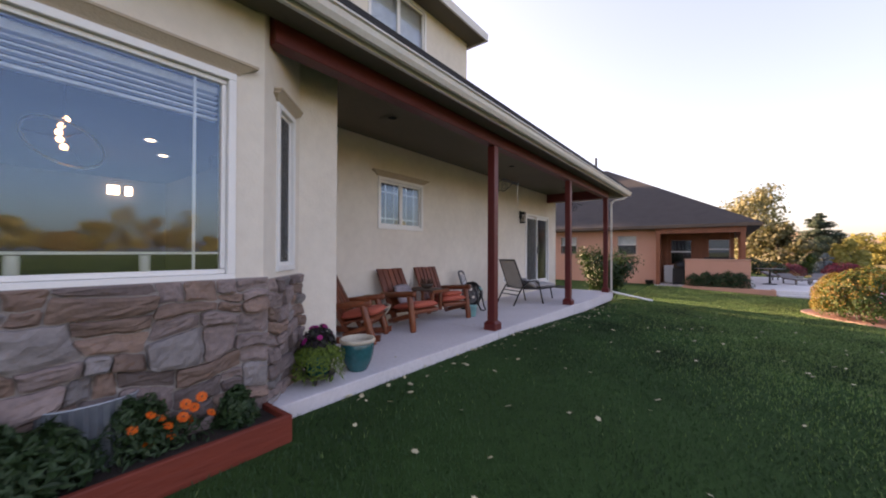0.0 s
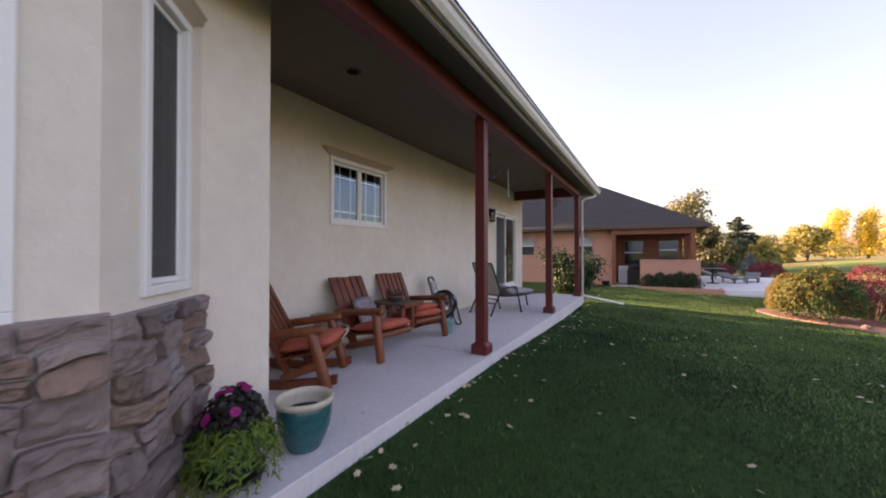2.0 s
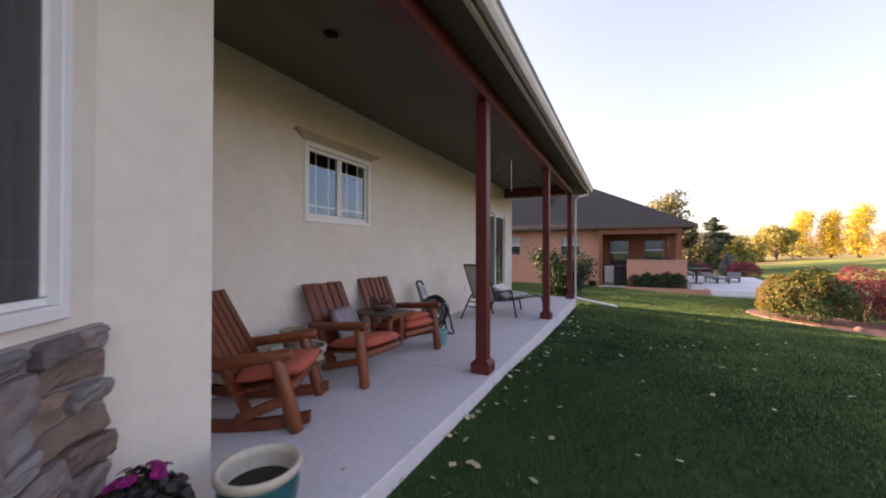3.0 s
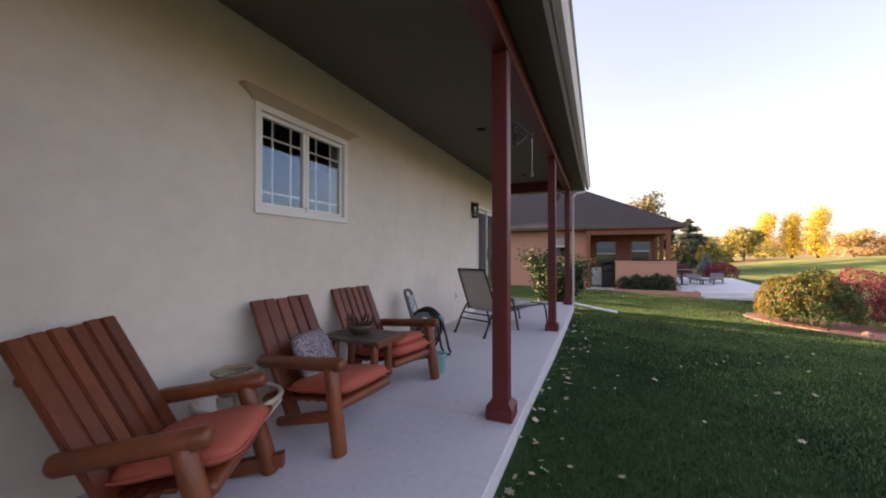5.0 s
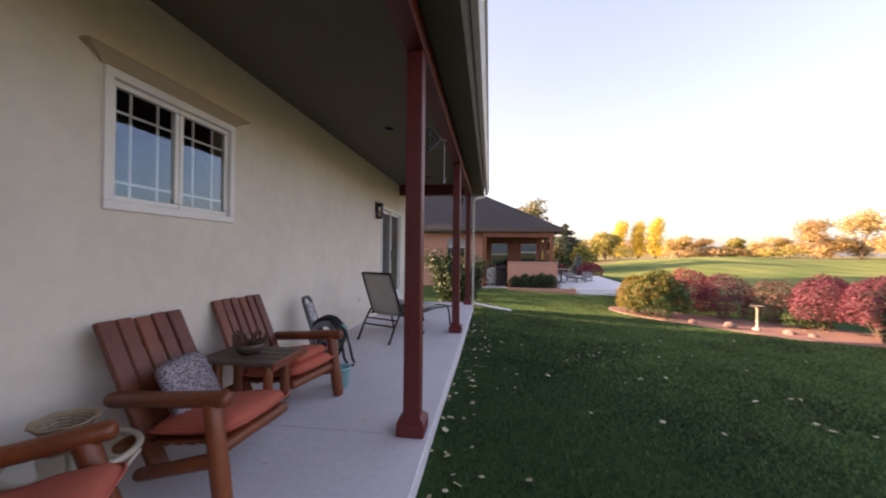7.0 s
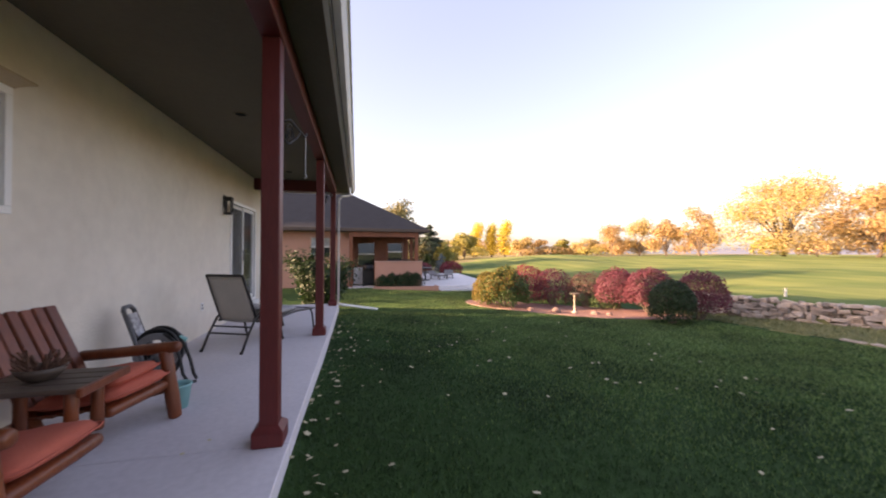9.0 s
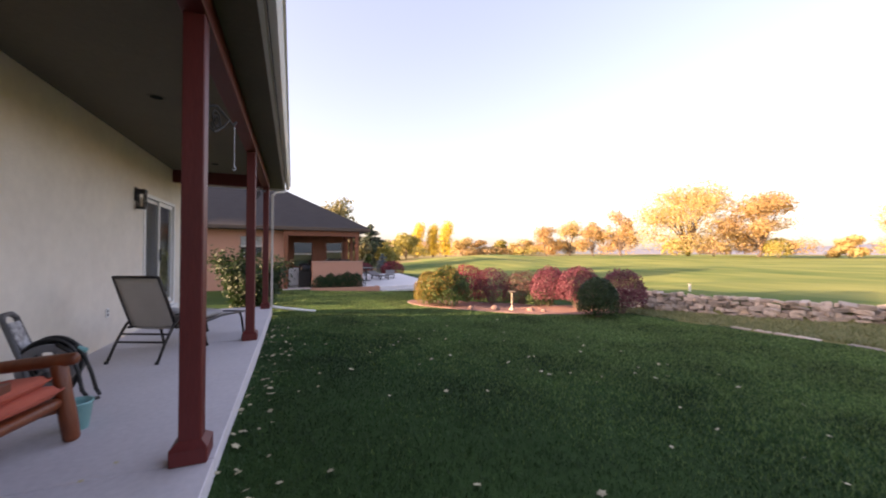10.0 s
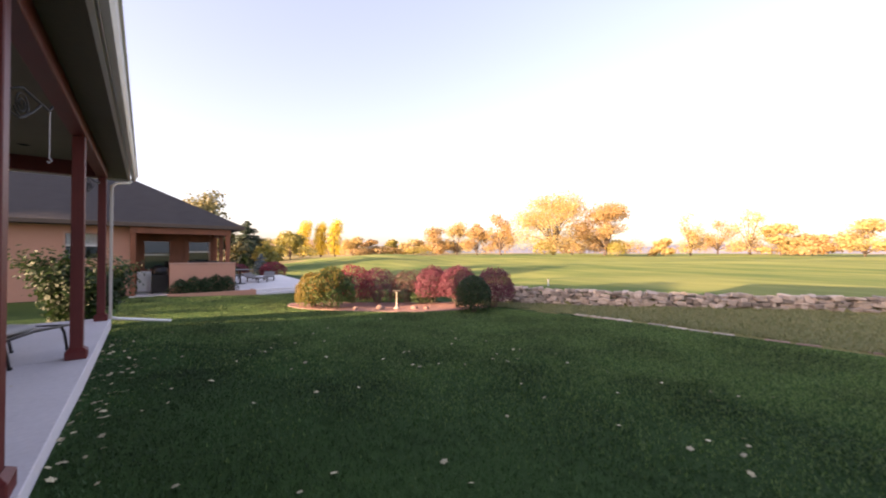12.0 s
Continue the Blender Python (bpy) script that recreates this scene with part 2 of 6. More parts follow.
def ground_z(x, y):
    low = -0.12 - 0.036 * max(0, min(y, 15) - 6) + 0.02 * max(0, min(y, 20) - 15) - 0.045 * max(0, min(x, 5) + 1.5)
    d = x - wall_x(y)
    far = math.hypot(x, y)
    high = 0.0 + 0.85 * ease(far, 12, 85) + 0.75 * ease(far, 15, 45) * noise.noise(Vector((x * 0.05, y * 0.05, 3)))
    high *= 1 - ease(y - max(0, x) * 1.2, 8, 70) * 0.8
    high -= 0.05
    soft = ease(y, 12.6, 17)
    k = ease(d, 0.12, 0.28) * (1 - soft) + ease(d, 0.3, 14) * soft
    return low * (1 - k) + high * k


def steps(near0, near1, d, far, grow=1.22):
    out, a, s = [], near1, d
    v = near0
    while v <= near1 + 1e-6:
        out.append(v)
        v += d
    v, s = out[-1], d
    while v < far:
        s *= grow
        v += s
        out.append(v)
    v, s, lo = out[0], d, []
    while v > -far:
        s *= grow
        v -= s
        lo.append(v)
    return lo[::-1] + out


def ground_kind(x, y):
    edge = 7.6 + 0.25 * math.sin(y * 0.9) if y < 9 else 7.6 + 0.5 * (y - 9)
    far = math.hypot(x, y)
    if x < edge and -30 < y < 22 and x > -30:
        return 0
    if x < wall_x(y) + 0.2 and y < 17:
        return 2
    if far < 230 and x > 8 and (y < 60 + 0.2 * x):
        return 1
    return 0 if far < 40 and y < 40 else 3



def build_ground():
    xs, ys = steps(-6, 18, 0.4, 2600), steps(-4, 26, 0.4, 2600)
    verts = [(x, y, ground_z(x, y)) for y in ys for x in xs]
    w = len(xs)
    faces, kinds = [], []
    for j in range(len(ys) - 1):
        for i in range(w - 1):
            faces.append((j * w + i, j * w + i + 1, (j + 1) * w + i + 1, (j + 1) * w + i))
            kinds.append(ground_kind((xs[i] + xs[i + 1]) / 2, (ys[j] + ys[j + 1]) / 2))
    me = bpy.data.meshes.new("ground")
    me.from_pydata(verts, [], faces)
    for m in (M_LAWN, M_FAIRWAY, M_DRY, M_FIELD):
        me.materials.append(m)
    me.polygons.foreach_set("material_index", kinds)
    me.polygons.foreach_set("use_smooth", [True] * len(faces))
    tagged(new("ground", me), "shaded lawn running out to sunlit golf grass and dry fields", "lawn", kind="structure")


build_ground()

# ---- the house: plan ----
WX = -4.30            # face of the wall behind the porch
CEIL, BEAM_Z = 2.98, 2.73
EDGE = -2.415         # lawn edge of the slab
END = 12.75           # far corner of the house
EAVE_END = 13.06

# porch slab in three pours with open joints
slab = thing("porch_slab", pose(0, 0, 0), "pale lavender-grey broom-finished concrete porch slab with shrinkage joints", "slab", kind="structure")
for a, b in ((2.05, 5.463), (5.473, 8.835), (8.845, 12.35)):
    part("slab_panel", box(-4.32, a, -0.2, EDGE, b, 0.0, 0.006), M_CONC, slab)
part("slab_core", box(-4.3, 2.06, -0.25, EDGE - 0.03, 12.33, -0.012), M_CONC, slab)

# walls of the house; each runs with its body on the left of the way
HOLES_PORCH = [(4.84 - 3.09, 5.91 - 3.09, 1.56, 2.38), (10.46 - 3.09, 12.04 - 3.09, 0.22, 2.22)]
wall("wall_porch", (WX, 3.09), (WX, END), 0.2, -0.3, 4.0, HOLES_PORCH, M_STUCCO, "cream stucco house wall behind the porch")
wall("wall_north", (WX - 0.2, END), (-13.0, END), 0.2, -0.5, 4.0, [], M_STUCCO, "cream stucco end wall of the house")
wall("wall_return", (-3.22, 3.09), (WX - 0.2, 3.09), 0.18, -0.3, 3.08, [], M_STUCCO, "cream stucco return wall at the porch end")
wall("wall_pier", (-3.02, 2.66), (-3.02, 3.09), 0.2, -0.3, 3.08, [], M_STUCCO, "smooth cream stucco pier beside the bay")
BAY_A, BAY_B = (-2.50, 2.07), (-3.02, 2.66)
BAY_LEN = math.dist(BAY_A, BAY_B)
wall("wall_bay_side", BAY_A, BAY_B, 0.18, -0.3, 3.08, [(0.26, 0.61, 1.02, 2.33)], M_STUCCO, "cream stucco angled bay wall with a narrow window")
BAY_Y0 = -3.2
WIN_Y0, WIN_Y1 = -0.95, 1.83
wall("wall_bay", (-2.50, BAY_Y0), BAY_A, 0.18, -0.3, 3.08, [(WIN_Y0 - BAY_Y0, WIN_Y1 - BAY_Y0, 0.99, 2.34)], M_STUCCO, "cream stucco bay wall above ledge stone")
wall("wall_south", (-13.0, BAY_Y0), (-2.5, BAY_Y0), 0.2, -0.3, 4.0, [], M_STUCCO, "plain cream stucco end wall of the house")
wall("wall_west", (-13.0, END), (-13.0, BAY_Y0), 0.2, -0.5, 3.3, [(END - 3.80, END - 3.58, 2.42, 2.72), (END - 4.08, END - 3.90, 2.42, 2.72)], M_STUCCO, "plain stucco rear wall of the house")

# ceiling of the porch, soffit and eave
def sheet(name, outline, z0, z1, material, label, category):
    return tagged(finish(name, prism(outline, z0, z1), material), label, category, kind="structure")


sheet("ceiling", [(WX, 3.09), (-3.02, 3.09), (-2.62, 2.24), (-2.62, 12.0), (WX, 12.0)], CEIL, CEIL + 0.05, M_SOFFIT, "drab painted porch ceiling, bounced warmth in its tan", "ceiling")
sheet("soffit", [(-2.5, BAY_Y0 - 0.4), (-2.17, BAY_Y0 - 0.4), (-2.17, EAVE_END), (-2.47, EAVE_END), (-2.47, 2.05), (-2.5, 2.0)], 2.895, 2.92, M_SOFFIT, "drab painted eave soffit, bounced warmth in its tan", "soffit")
sheet("soffit_end", [(WX - 0.02, 12.11), (-2.475, 12.11), (-2.475, EAVE_END), (-4.9, EAVE_END), (-4.9, END + 0.01), (WX - 0.02, END + 0.01)], 2.895, 2.92, M_SOFFIT, "drab painted soffit at the gable end, bounced warmth in its tan", "soffit")
beam = finish("porch_beam", box(-2.62, 2.14, BEAM_Z, -2.475, 12.11, 3.03, 0.006), M_RED)
tagged(beam, "dark oxide-red painted porch beam on the posts", "beam", kind="structure")
tagged(finish("end_beam", box(WX, 11.97, BEAM_Z, -2.625, 12.11, 3.03, 0.006), M_RED), "dark oxide-red painted cross beam at the porch end", "beam", kind="structure")
tagged(finish("fascia", box(-2.20, BAY_Y0 - 0.4, 2.85, -2.165, EAVE_END, 3.01), M_GUTTER), "tan painted fascia board behind the gutter", "trim", kind="structure")
tagged(finish("fascia_end", box(-4.9, EAVE_END, 2.85, -2.165, EAVE_END + 0.03, 3.03), M_GUTTER), "tan painted fascia board at the gable end", "trim", kind="structure")
GUT = [(-2.113, 2.80), (-2.06, 2.79), (-2.035, 2.83), (-2.025, 2.875), (-2.005, 2.885), (-2.005, 2.90), (-2.03, 2.90), (-2.04, 2.85), (-2.065, 2.805), (-2.105, 2.812), (-2.105, 2.90), (-2.113, 2.90)]
gutter = thing("rain_gutter", pose(0, 0, 0), "off-white enamelled rain gutter along the eave", "gutter")
GUT = [(x - 0.03, z + 0.08) for x, z in GUT]
part("trough", extrude_profile(GUT, BAY_Y0 - 0.4, EAVE_END), M_GUTTER, gutter)
part("end_cap", extrude_profile([(-2.143, 2.88), (-2.09, 2.87), (-2.055, 2.955), (-2.035, 2.98), (-2.143, 2.98)], EAVE_END + 0.001, EAVE_END + 0.006), M_GUTTER, gutter)

# lower roof and upper storey
def slope(name, pts, thick, material, label):
    bm = bmesh.new()
    lo = [bm.verts.new(p) for p in pts]
    hi = [bm.verts.new((p[0], p[1], p[2] + thick)) for p in pts]
    k = len(pts)
    bm.faces.new(lo[::-1])
    bm.faces.new(hi)
    for i in range(k):
        bm.faces.new((lo[i], lo[(i + 1) % k], hi[(i + 1) % k], hi[i]))
    return tagged(finish(name, bm, material), label, "roof", kind="structure")


UX, U_END = -4.55, 7.77
slope("roof_lower", [(-2.08, BAY_Y0 - 0.4, 3.02), (-2.08, EAVE_END, 3.02), (-7.5, EAVE_END, 5.1), (-7.5, BAY_Y0 - 0.4, 5.1)], 0.06, M_SHINGLE, "dark asphalt shingle roof over the porch")
slope("roof_lower_back", [(-7.5, BAY_Y0 - 0.4, 5.1), (-7.5, EAVE_END, 5.1), (-13.2, EAVE_END, 3.4), (-13.2, BAY_Y0 - 0.4, 3.4)], 0.06, M_SHINGLE, "dark asphalt shingle roof over the house")
wall("wall_upper", (UX, BAY_Y0), (UX, U_END), 0.2, 3.6, 6.02, [(4.84 - BAY_Y0, 6.27 - BAY_Y0, 5.13, 5.93)], M_STUCCO, "cream stucco upper storey wall")
wall("wall_upper_north", (UX - 0.2, U_END), (-12.0, U_END), 0.2, 3.6, 6.02, [], M_STUCCO, "cream stucco upper storey end wall")
U_EAVE = [(UX + 0.43, BAY_Y0 - 0.5), (UX + 0.43, U_END + 0.14), (-12.5, U_END + 0.14), (-12.5, BAY_Y0 - 0.5)]
sheet("soffit_upper", U_EAVE, 6.0, 6.04, M_SOFFIT, "drab soffit of the upper roof, bounced warmth in its tan", "soffit")
tagged(finish("fascia_upper", box(UX + 0.43, BAY_Y0 - 0.5, 5.97, UX + 0.47, U_END + 0.18, 6.14), M_GUTTER), "tan fascia of the upper roof", "trim", kind="structure")
tagged(finish("fascia_upper_end", box(-12.5, U_END + 0.14, 5.97, UX + 0.43, U_END + 0.18, 6.14), M_GUTTER), "tan fascia of the upper roof", "trim", kind="structure")
bm = bmesh.new()
b0 = [bm.verts.new((x, y, 6.12)) for x, y in U_EAVE]
r0, r1 = bm.verts.new((-8.3, 0.6, 7.7)), bm.verts.new((-8.3, U_END - 3.2, 7.7))
for f in ((b0[0], b0[1], r1, r0), (b0[2], b0[3], r0, r1), (b0[1], b0[2], r1), (b0[3], b0[0], r0), b0[::-1]):
    bm.faces.new(f)
tagged(finish("roof_upper", bm, M_SHINGLE), "dark asphalt shingle hip roof", "roof", kind="structure")

# posts
def porch_post(y):
    p = thing("porch_post", pose(-2.545, y, 0), "square oxide-red painted wooden porch post with a stepped foot", "post", "posts along the porch")
    part("shaft", box(-0.059, -0.059, 0.0, 0.059, 0.059, BEAM_Z, 0.006), M_RED, p)
    bm = box(-0.098, -0.098, 0, 0.098, 0.098, 0.10, 0.008)
    a = 0.098
    lo = [bm.verts.new((sx * a, sy * a, 0.10)) for sx, sy in ((-1, -1), (1, -1), (1, 1), (-1, 1))]
    hi = [bm.verts.new((sx * 0.062, sy * 0.062, 0.135)) for sx, sy in ((-1, -1), (1, -1), (1, 1), (-1, 1))]
    for i in range(4):
        bm.faces.new((lo[i], lo[(i + 1) % 4], hi[(i + 1) % 4], hi[i]))
    part("foot", bm, M_RED, p)


for yy in (5.515, 8.84, 12.04):
    porch_post(yy)

# ---- windows, doors and stone of the house ----
M_BLIND = surf("white_blind", (0.75, 0.76, 0.78), 0.5, scale=5, fine=40, bump=0.05)
M_BLACK = surf("black_metal", (0.02, 0.02, 0.021), 0.45, metal=0.3, scale=9, fine=60, bump=0.1)
M_IRON = surf("wrought_iron", (0.018, 0.017, 0.017), 0.6, metal=0.5, scale=20, fine=90, bump=0.2)
M_BRASS = surf("brass", (0.75, 0.55, 0.30), 0.3, metal=1.0, scale=6, fine=60, bump=0.02)
M_BULB = glow("warm_bulb", (1.0, 0.58, 0.28), 3)
M_CAN = glow("warm_downlight", (1.0, 0.80, 0.55), 3)
# flat black disc colour for the shade inside unlit downlight openings
M_CANDARK = surf("recess_shade_black", (0.012, 0.011, 0.010), 0.9, scale=9, fine=60, bump=0.05, spec=0.1)
M_FLOORIN = surf("oak_floor", (0.16, 0.09, 0.05), 0.5, scale=2, fine=20, stretch=(1, 0.1, 1))


def window(name, p0, angle, width, z0, z1, label, sashes=1, frame=0.055, sash=0.04, depth=0.09, grid_v=(0.2, 0.8), grid_h=(0.16, 0.84), proud=0.02, screen=False, bars=True):
    """A framed window: x runs along the wall, -y faces out. The frame stands slightly proud of the wall."""
    w = thing(name, pose(p0[0], p0[1], 0, 0, 0, angle), label, "window", kind="structure")
    bm = bmesh.new()
    for a, b, c, d in ((0, width, z1 - frame, z1), (0, width, z0, z0 + frame), (0, frame, z0 + frame, z1 - frame), (width - frame, width, z0 + frame, z1 - frame)):
        box(a, -proud, c, b, depth, d, 0.004, bm=bm)
    part("window_frame", bm, M_WHITE, w)
    inner = width - 2 * frame
    each = inner / sashes
    for k in range(sashes):
        s0, s1 = frame + k * each, frame + (k + 1) * each
        bm = bmesh.new()
        for a, b, c, d in ((s0, s1, z1 - frame - sash, z1 - frame), (s0, s1, z0 + frame, z0 + frame + sash), (s0, s0 + sash, z0 + frame + sash, z1 - frame - sash), (s1 - sash, s1, z0 + frame + sash, z1 - frame - sash)):
            box(a + 0.002, 0.012, c + 0.002, b - 0.002, 0.06, d - 0.002, 0.004, bm=bm)
        s = part("sash", bm, M_WHITE, w)
        g0, g1, h0, h1 = s0 + sash, s1 - sash, z0 + frame + sash, z1 - frame - sash
        pane = part("pane", box(g0 - 0.005, 0.030, h0 - 0.005, g1 + 0.005, 0.036, h1 + 0.005), M_GLASS, s)
        pane.visible_shadow = False
        if bars:
            for f in grid_v:
                q = g0 + (g1 - g0) * f
                part("muntin", box(q - 0.008, 0.042, h0, q + 0.008, 0.052, h1), M_WHITE, s)
            for f in grid_h:
                q = h0 + (h1 - h0) * f
                part("muntin", box(g0, 0.0425, q - 0.008, g1, 0.0525, q + 0.008), M_WHITE, s)
        if screen:
            part("screen", box(g0, 0.018, h0, g1, 0.019, h1), M_SCREEN_NET, s, "fine grey insect screen")
    return w


def net(name, col):
    """A fine woven screen that lets part of the light by."""
    m = surf(name, col, 0.7, scale=10, fine=200)
    n, l = m.node_tree.nodes, m.node_tree.links
    t, x = n.new("ShaderNodeBsdfTransparent"), n.new("ShaderNodeMixShader")
    x.inputs[0].default_value = 0.45
    l.new(n["Principled BSDF"].outputs[0], x.inputs[1])
    l.new(t.outputs[0], x.inputs[2])
    l.new(x.outputs[0], n["Material Output"].inputs["Surface"])
    return m


M_SCREEN_NET = net("screen_net", (0.10, 0.10, 0.10))


def header_trim(name, p0, angle, width, z, label, over=0.13):
    """A coved foam lintel: wider and further out at its top."""
    m = pose(p0[0], p0[1], z, 0, 0, angle)
    bm = bmesh.new()
    rows = [(0.0, 0.02, 0.012), (0.015, 0.03, 0.02), (0.04, 0.07, 0.04), (0.065, over * 0.9, 0.06), (0.068, over, 0.066), (0.085, over, 0.066)]
    rings = []
    for dz, o, d in rows:
        rings.append([bm.verts.new(q) for q in ((-o, 0.0, dz), (-o, -d, dz), (width + o, -d, dz), (width + o, 0.0, dz))])
    for a, b in zip(rings, rings[1:]):
        for i in range(4):
            bm.faces.new((a[i], a[(i + 1) % 4], b[(i + 1) % 4], b[i]))
    bm.faces.new(rings[0])
    bm.faces.new(rings[-1])
    return tagged(finish(name, bm, M_TRIMTAN, m=m), label, "lintel", kind="structure")


# porch window with two sashes
window("window_1", (WX, 4.815), 90, 1.12, 1.535, 2.40, "white two-sash window with prairie bars in cream stucco", sashes=2, grid_v=(0.27, 0.73), grid_h=(0.13, 0.79))
header_trim("lintel_1", (WX, 4.815), 90, 1.12, 2.403, "tan moulded lintel over the porch window")
# big bay window
window("window_2", (-2.50, WIN_Y0 - 0.04), 90, WIN_Y1 - WIN_Y0 + 0.08, 0.948, 2.378, "large white picture window in the bay, sky mirrored in it", frame=0.05, sash=0.035, grid_v=(0.055, 0.945), grid_h=(0.085,))
header_trim("lintel_2", (-2.50, WIN_Y0 - 0.04), 90, WIN_Y1 - WIN_Y0 + 0.08, 2.38, "tan moulded lintel over the bay window")
# narrow window on the angled side of the bay
ANG = math.degrees(math.atan2(BAY_B[1] - BAY_A[1], BAY_B[0] - BAY_A[0]))
UB = Vector((BAY_B[0] - BAY_A[0], BAY_B[1] - BAY_A[1])).normalized()
window("window_3", (BAY_A[0] + UB.x * 0.235, BAY_A[1] + UB.y * 0.235), ANG, 0.40, 0.99, 2.36, "narrow white casement window with a grey screen", frame=0.045, sash=0.03, grid_v=(0.3, 0.7), grid_h=(0.09, 0.9), screen=True)
header_trim("lintel_3", (BAY_A[0] + UB.x * 0.235, BAY_A[1] + UB.y * 0.235), ANG, 0.40, 2.363, "tan moulded lintel over the narrow window", over=0.06)
# upper window
window("window_4", (UX, 4.80), 90, 1.51, 5.09, 5.97, "white upper window under the eave", sashes=2, bars=False)

# pale sheet added behind the upper panes for the sky they mirror
shade = thing("roller_shade", pose(UX, 4.80, 0, 0, 0, 90), "pale sheet added in the upper window for its mirrored sky", "blind")
part("cloth", box(0.07, 0.115, 5.15, 1.44, 0.118, 5.88), M_BLIND, shade)
part("roller", tube([(0.07, 0.125, 5.89), (1.44, 0.125, 5.89)], 0.02, 8), M_BLIND, shade)
part("hem_bar", box(0.07, 0.110, 5.135, 1.44, 0.123, 5.156, 0.003), M_BLIND, shade)

# sliding glass door
door = thing("door_1", pose(WX, 10.40, 0, 0, 0, 90), "white-framed sliding glass door with a dark screen, closed", "door", kind="structure")
DW, DZ0, DZ1 = 1.70, 0.20, 2.27
bm = bmesh.new()
for a, b, c, d in ((0, DW, DZ1 - 0.06, DZ1), (0, DW, DZ0, DZ0 + 0.05), (0, 0.06, DZ0 + 0.05, DZ1 - 0.06), (DW - 0.06, DW, DZ0 + 0.05, DZ1 - 0.06)):
    box(a, -0.025, c, b, 0.12, d, 0.004, bm=bm)
part("door_frame", bm, M_WHITE, door)
for k, (a, b, y) in enumerate(((0.06, 0.87, 0.055), (0.83, 1.64, 0.01))):
    bm = bmesh.new()
    for s0, s1, c, d in ((a, b, DZ1 - 0.13, DZ1 - 0.062), (a, b, DZ0 + 0.052, DZ0 + 0.14), (a, a + 0.06, DZ0 + 0.14, DZ1 - 0.13), (b - 0.06, b, DZ0 + 0.14, DZ1 - 0.13)):
        box(s0 + 0.002, y, c, s1 - 0.002, y + 0.038, d, 0.004, bm=bm)
    leaf = part("door_leaf", bm, M_WHITE, door)
    pane = part("pane", box(a + 0.055, y + 0.016, DZ0 + 0.135, b - 0.055, y + 0.022, DZ1 - 0.125), M_GLASS, leaf)
    pane.visible_shadow = False
    if k == 0:
        part("screen", box(a + 0.06, y - 0.03, DZ0 + 0.14, b - 0.06, y - 0.029, DZ1 - 0.13), M_SCREEN_NET, leaf, "dark insect screen")
    else:
        part("door_handle", box(a + 0.02, y - 0.03, 1.10, a + 0.045, y, 1.32, 0.005), M_BLACK, leaf)
tagged(finish("door_sill", box(WX, 10.34, 0.10, WX + 0.09, 12.16, 0.195, 0.008), M_WHITE), "white sill below the sliding door", "sill", kind="structure")

# ledge stone veneer: random rubble of split stones, each one its own piece
def split_stones(rng, s0, s1, z0, z1, out):
    """Cuts a stretch of wall into stones of very different sizes."""
    w, h = s1 - s0, z1 - z0
    wide, tall = w > 0.44 or (w > 0.24 and rng.random() < 0.5), h > 0.21 or (h > 0.14 and rng.random() < 0.45)
    if tall and (h * 1.9 > w or not wide):
        f = z0 + h * rng.uniform(0.33, 0.67)
        split_stones(rng, s0, s1, z0, f, out)
        split_stones(rng, s0, s1, f, z1, out)
    elif wide:
        f = s0 + w * rng.uniform(0.3, 0.7)
        split_stones(rng, s0, f, z0, z1, out)
        split_stones(rng, f, s1, z0, z1, out)
    else:
        out.append((s0, s1, z0, z1))


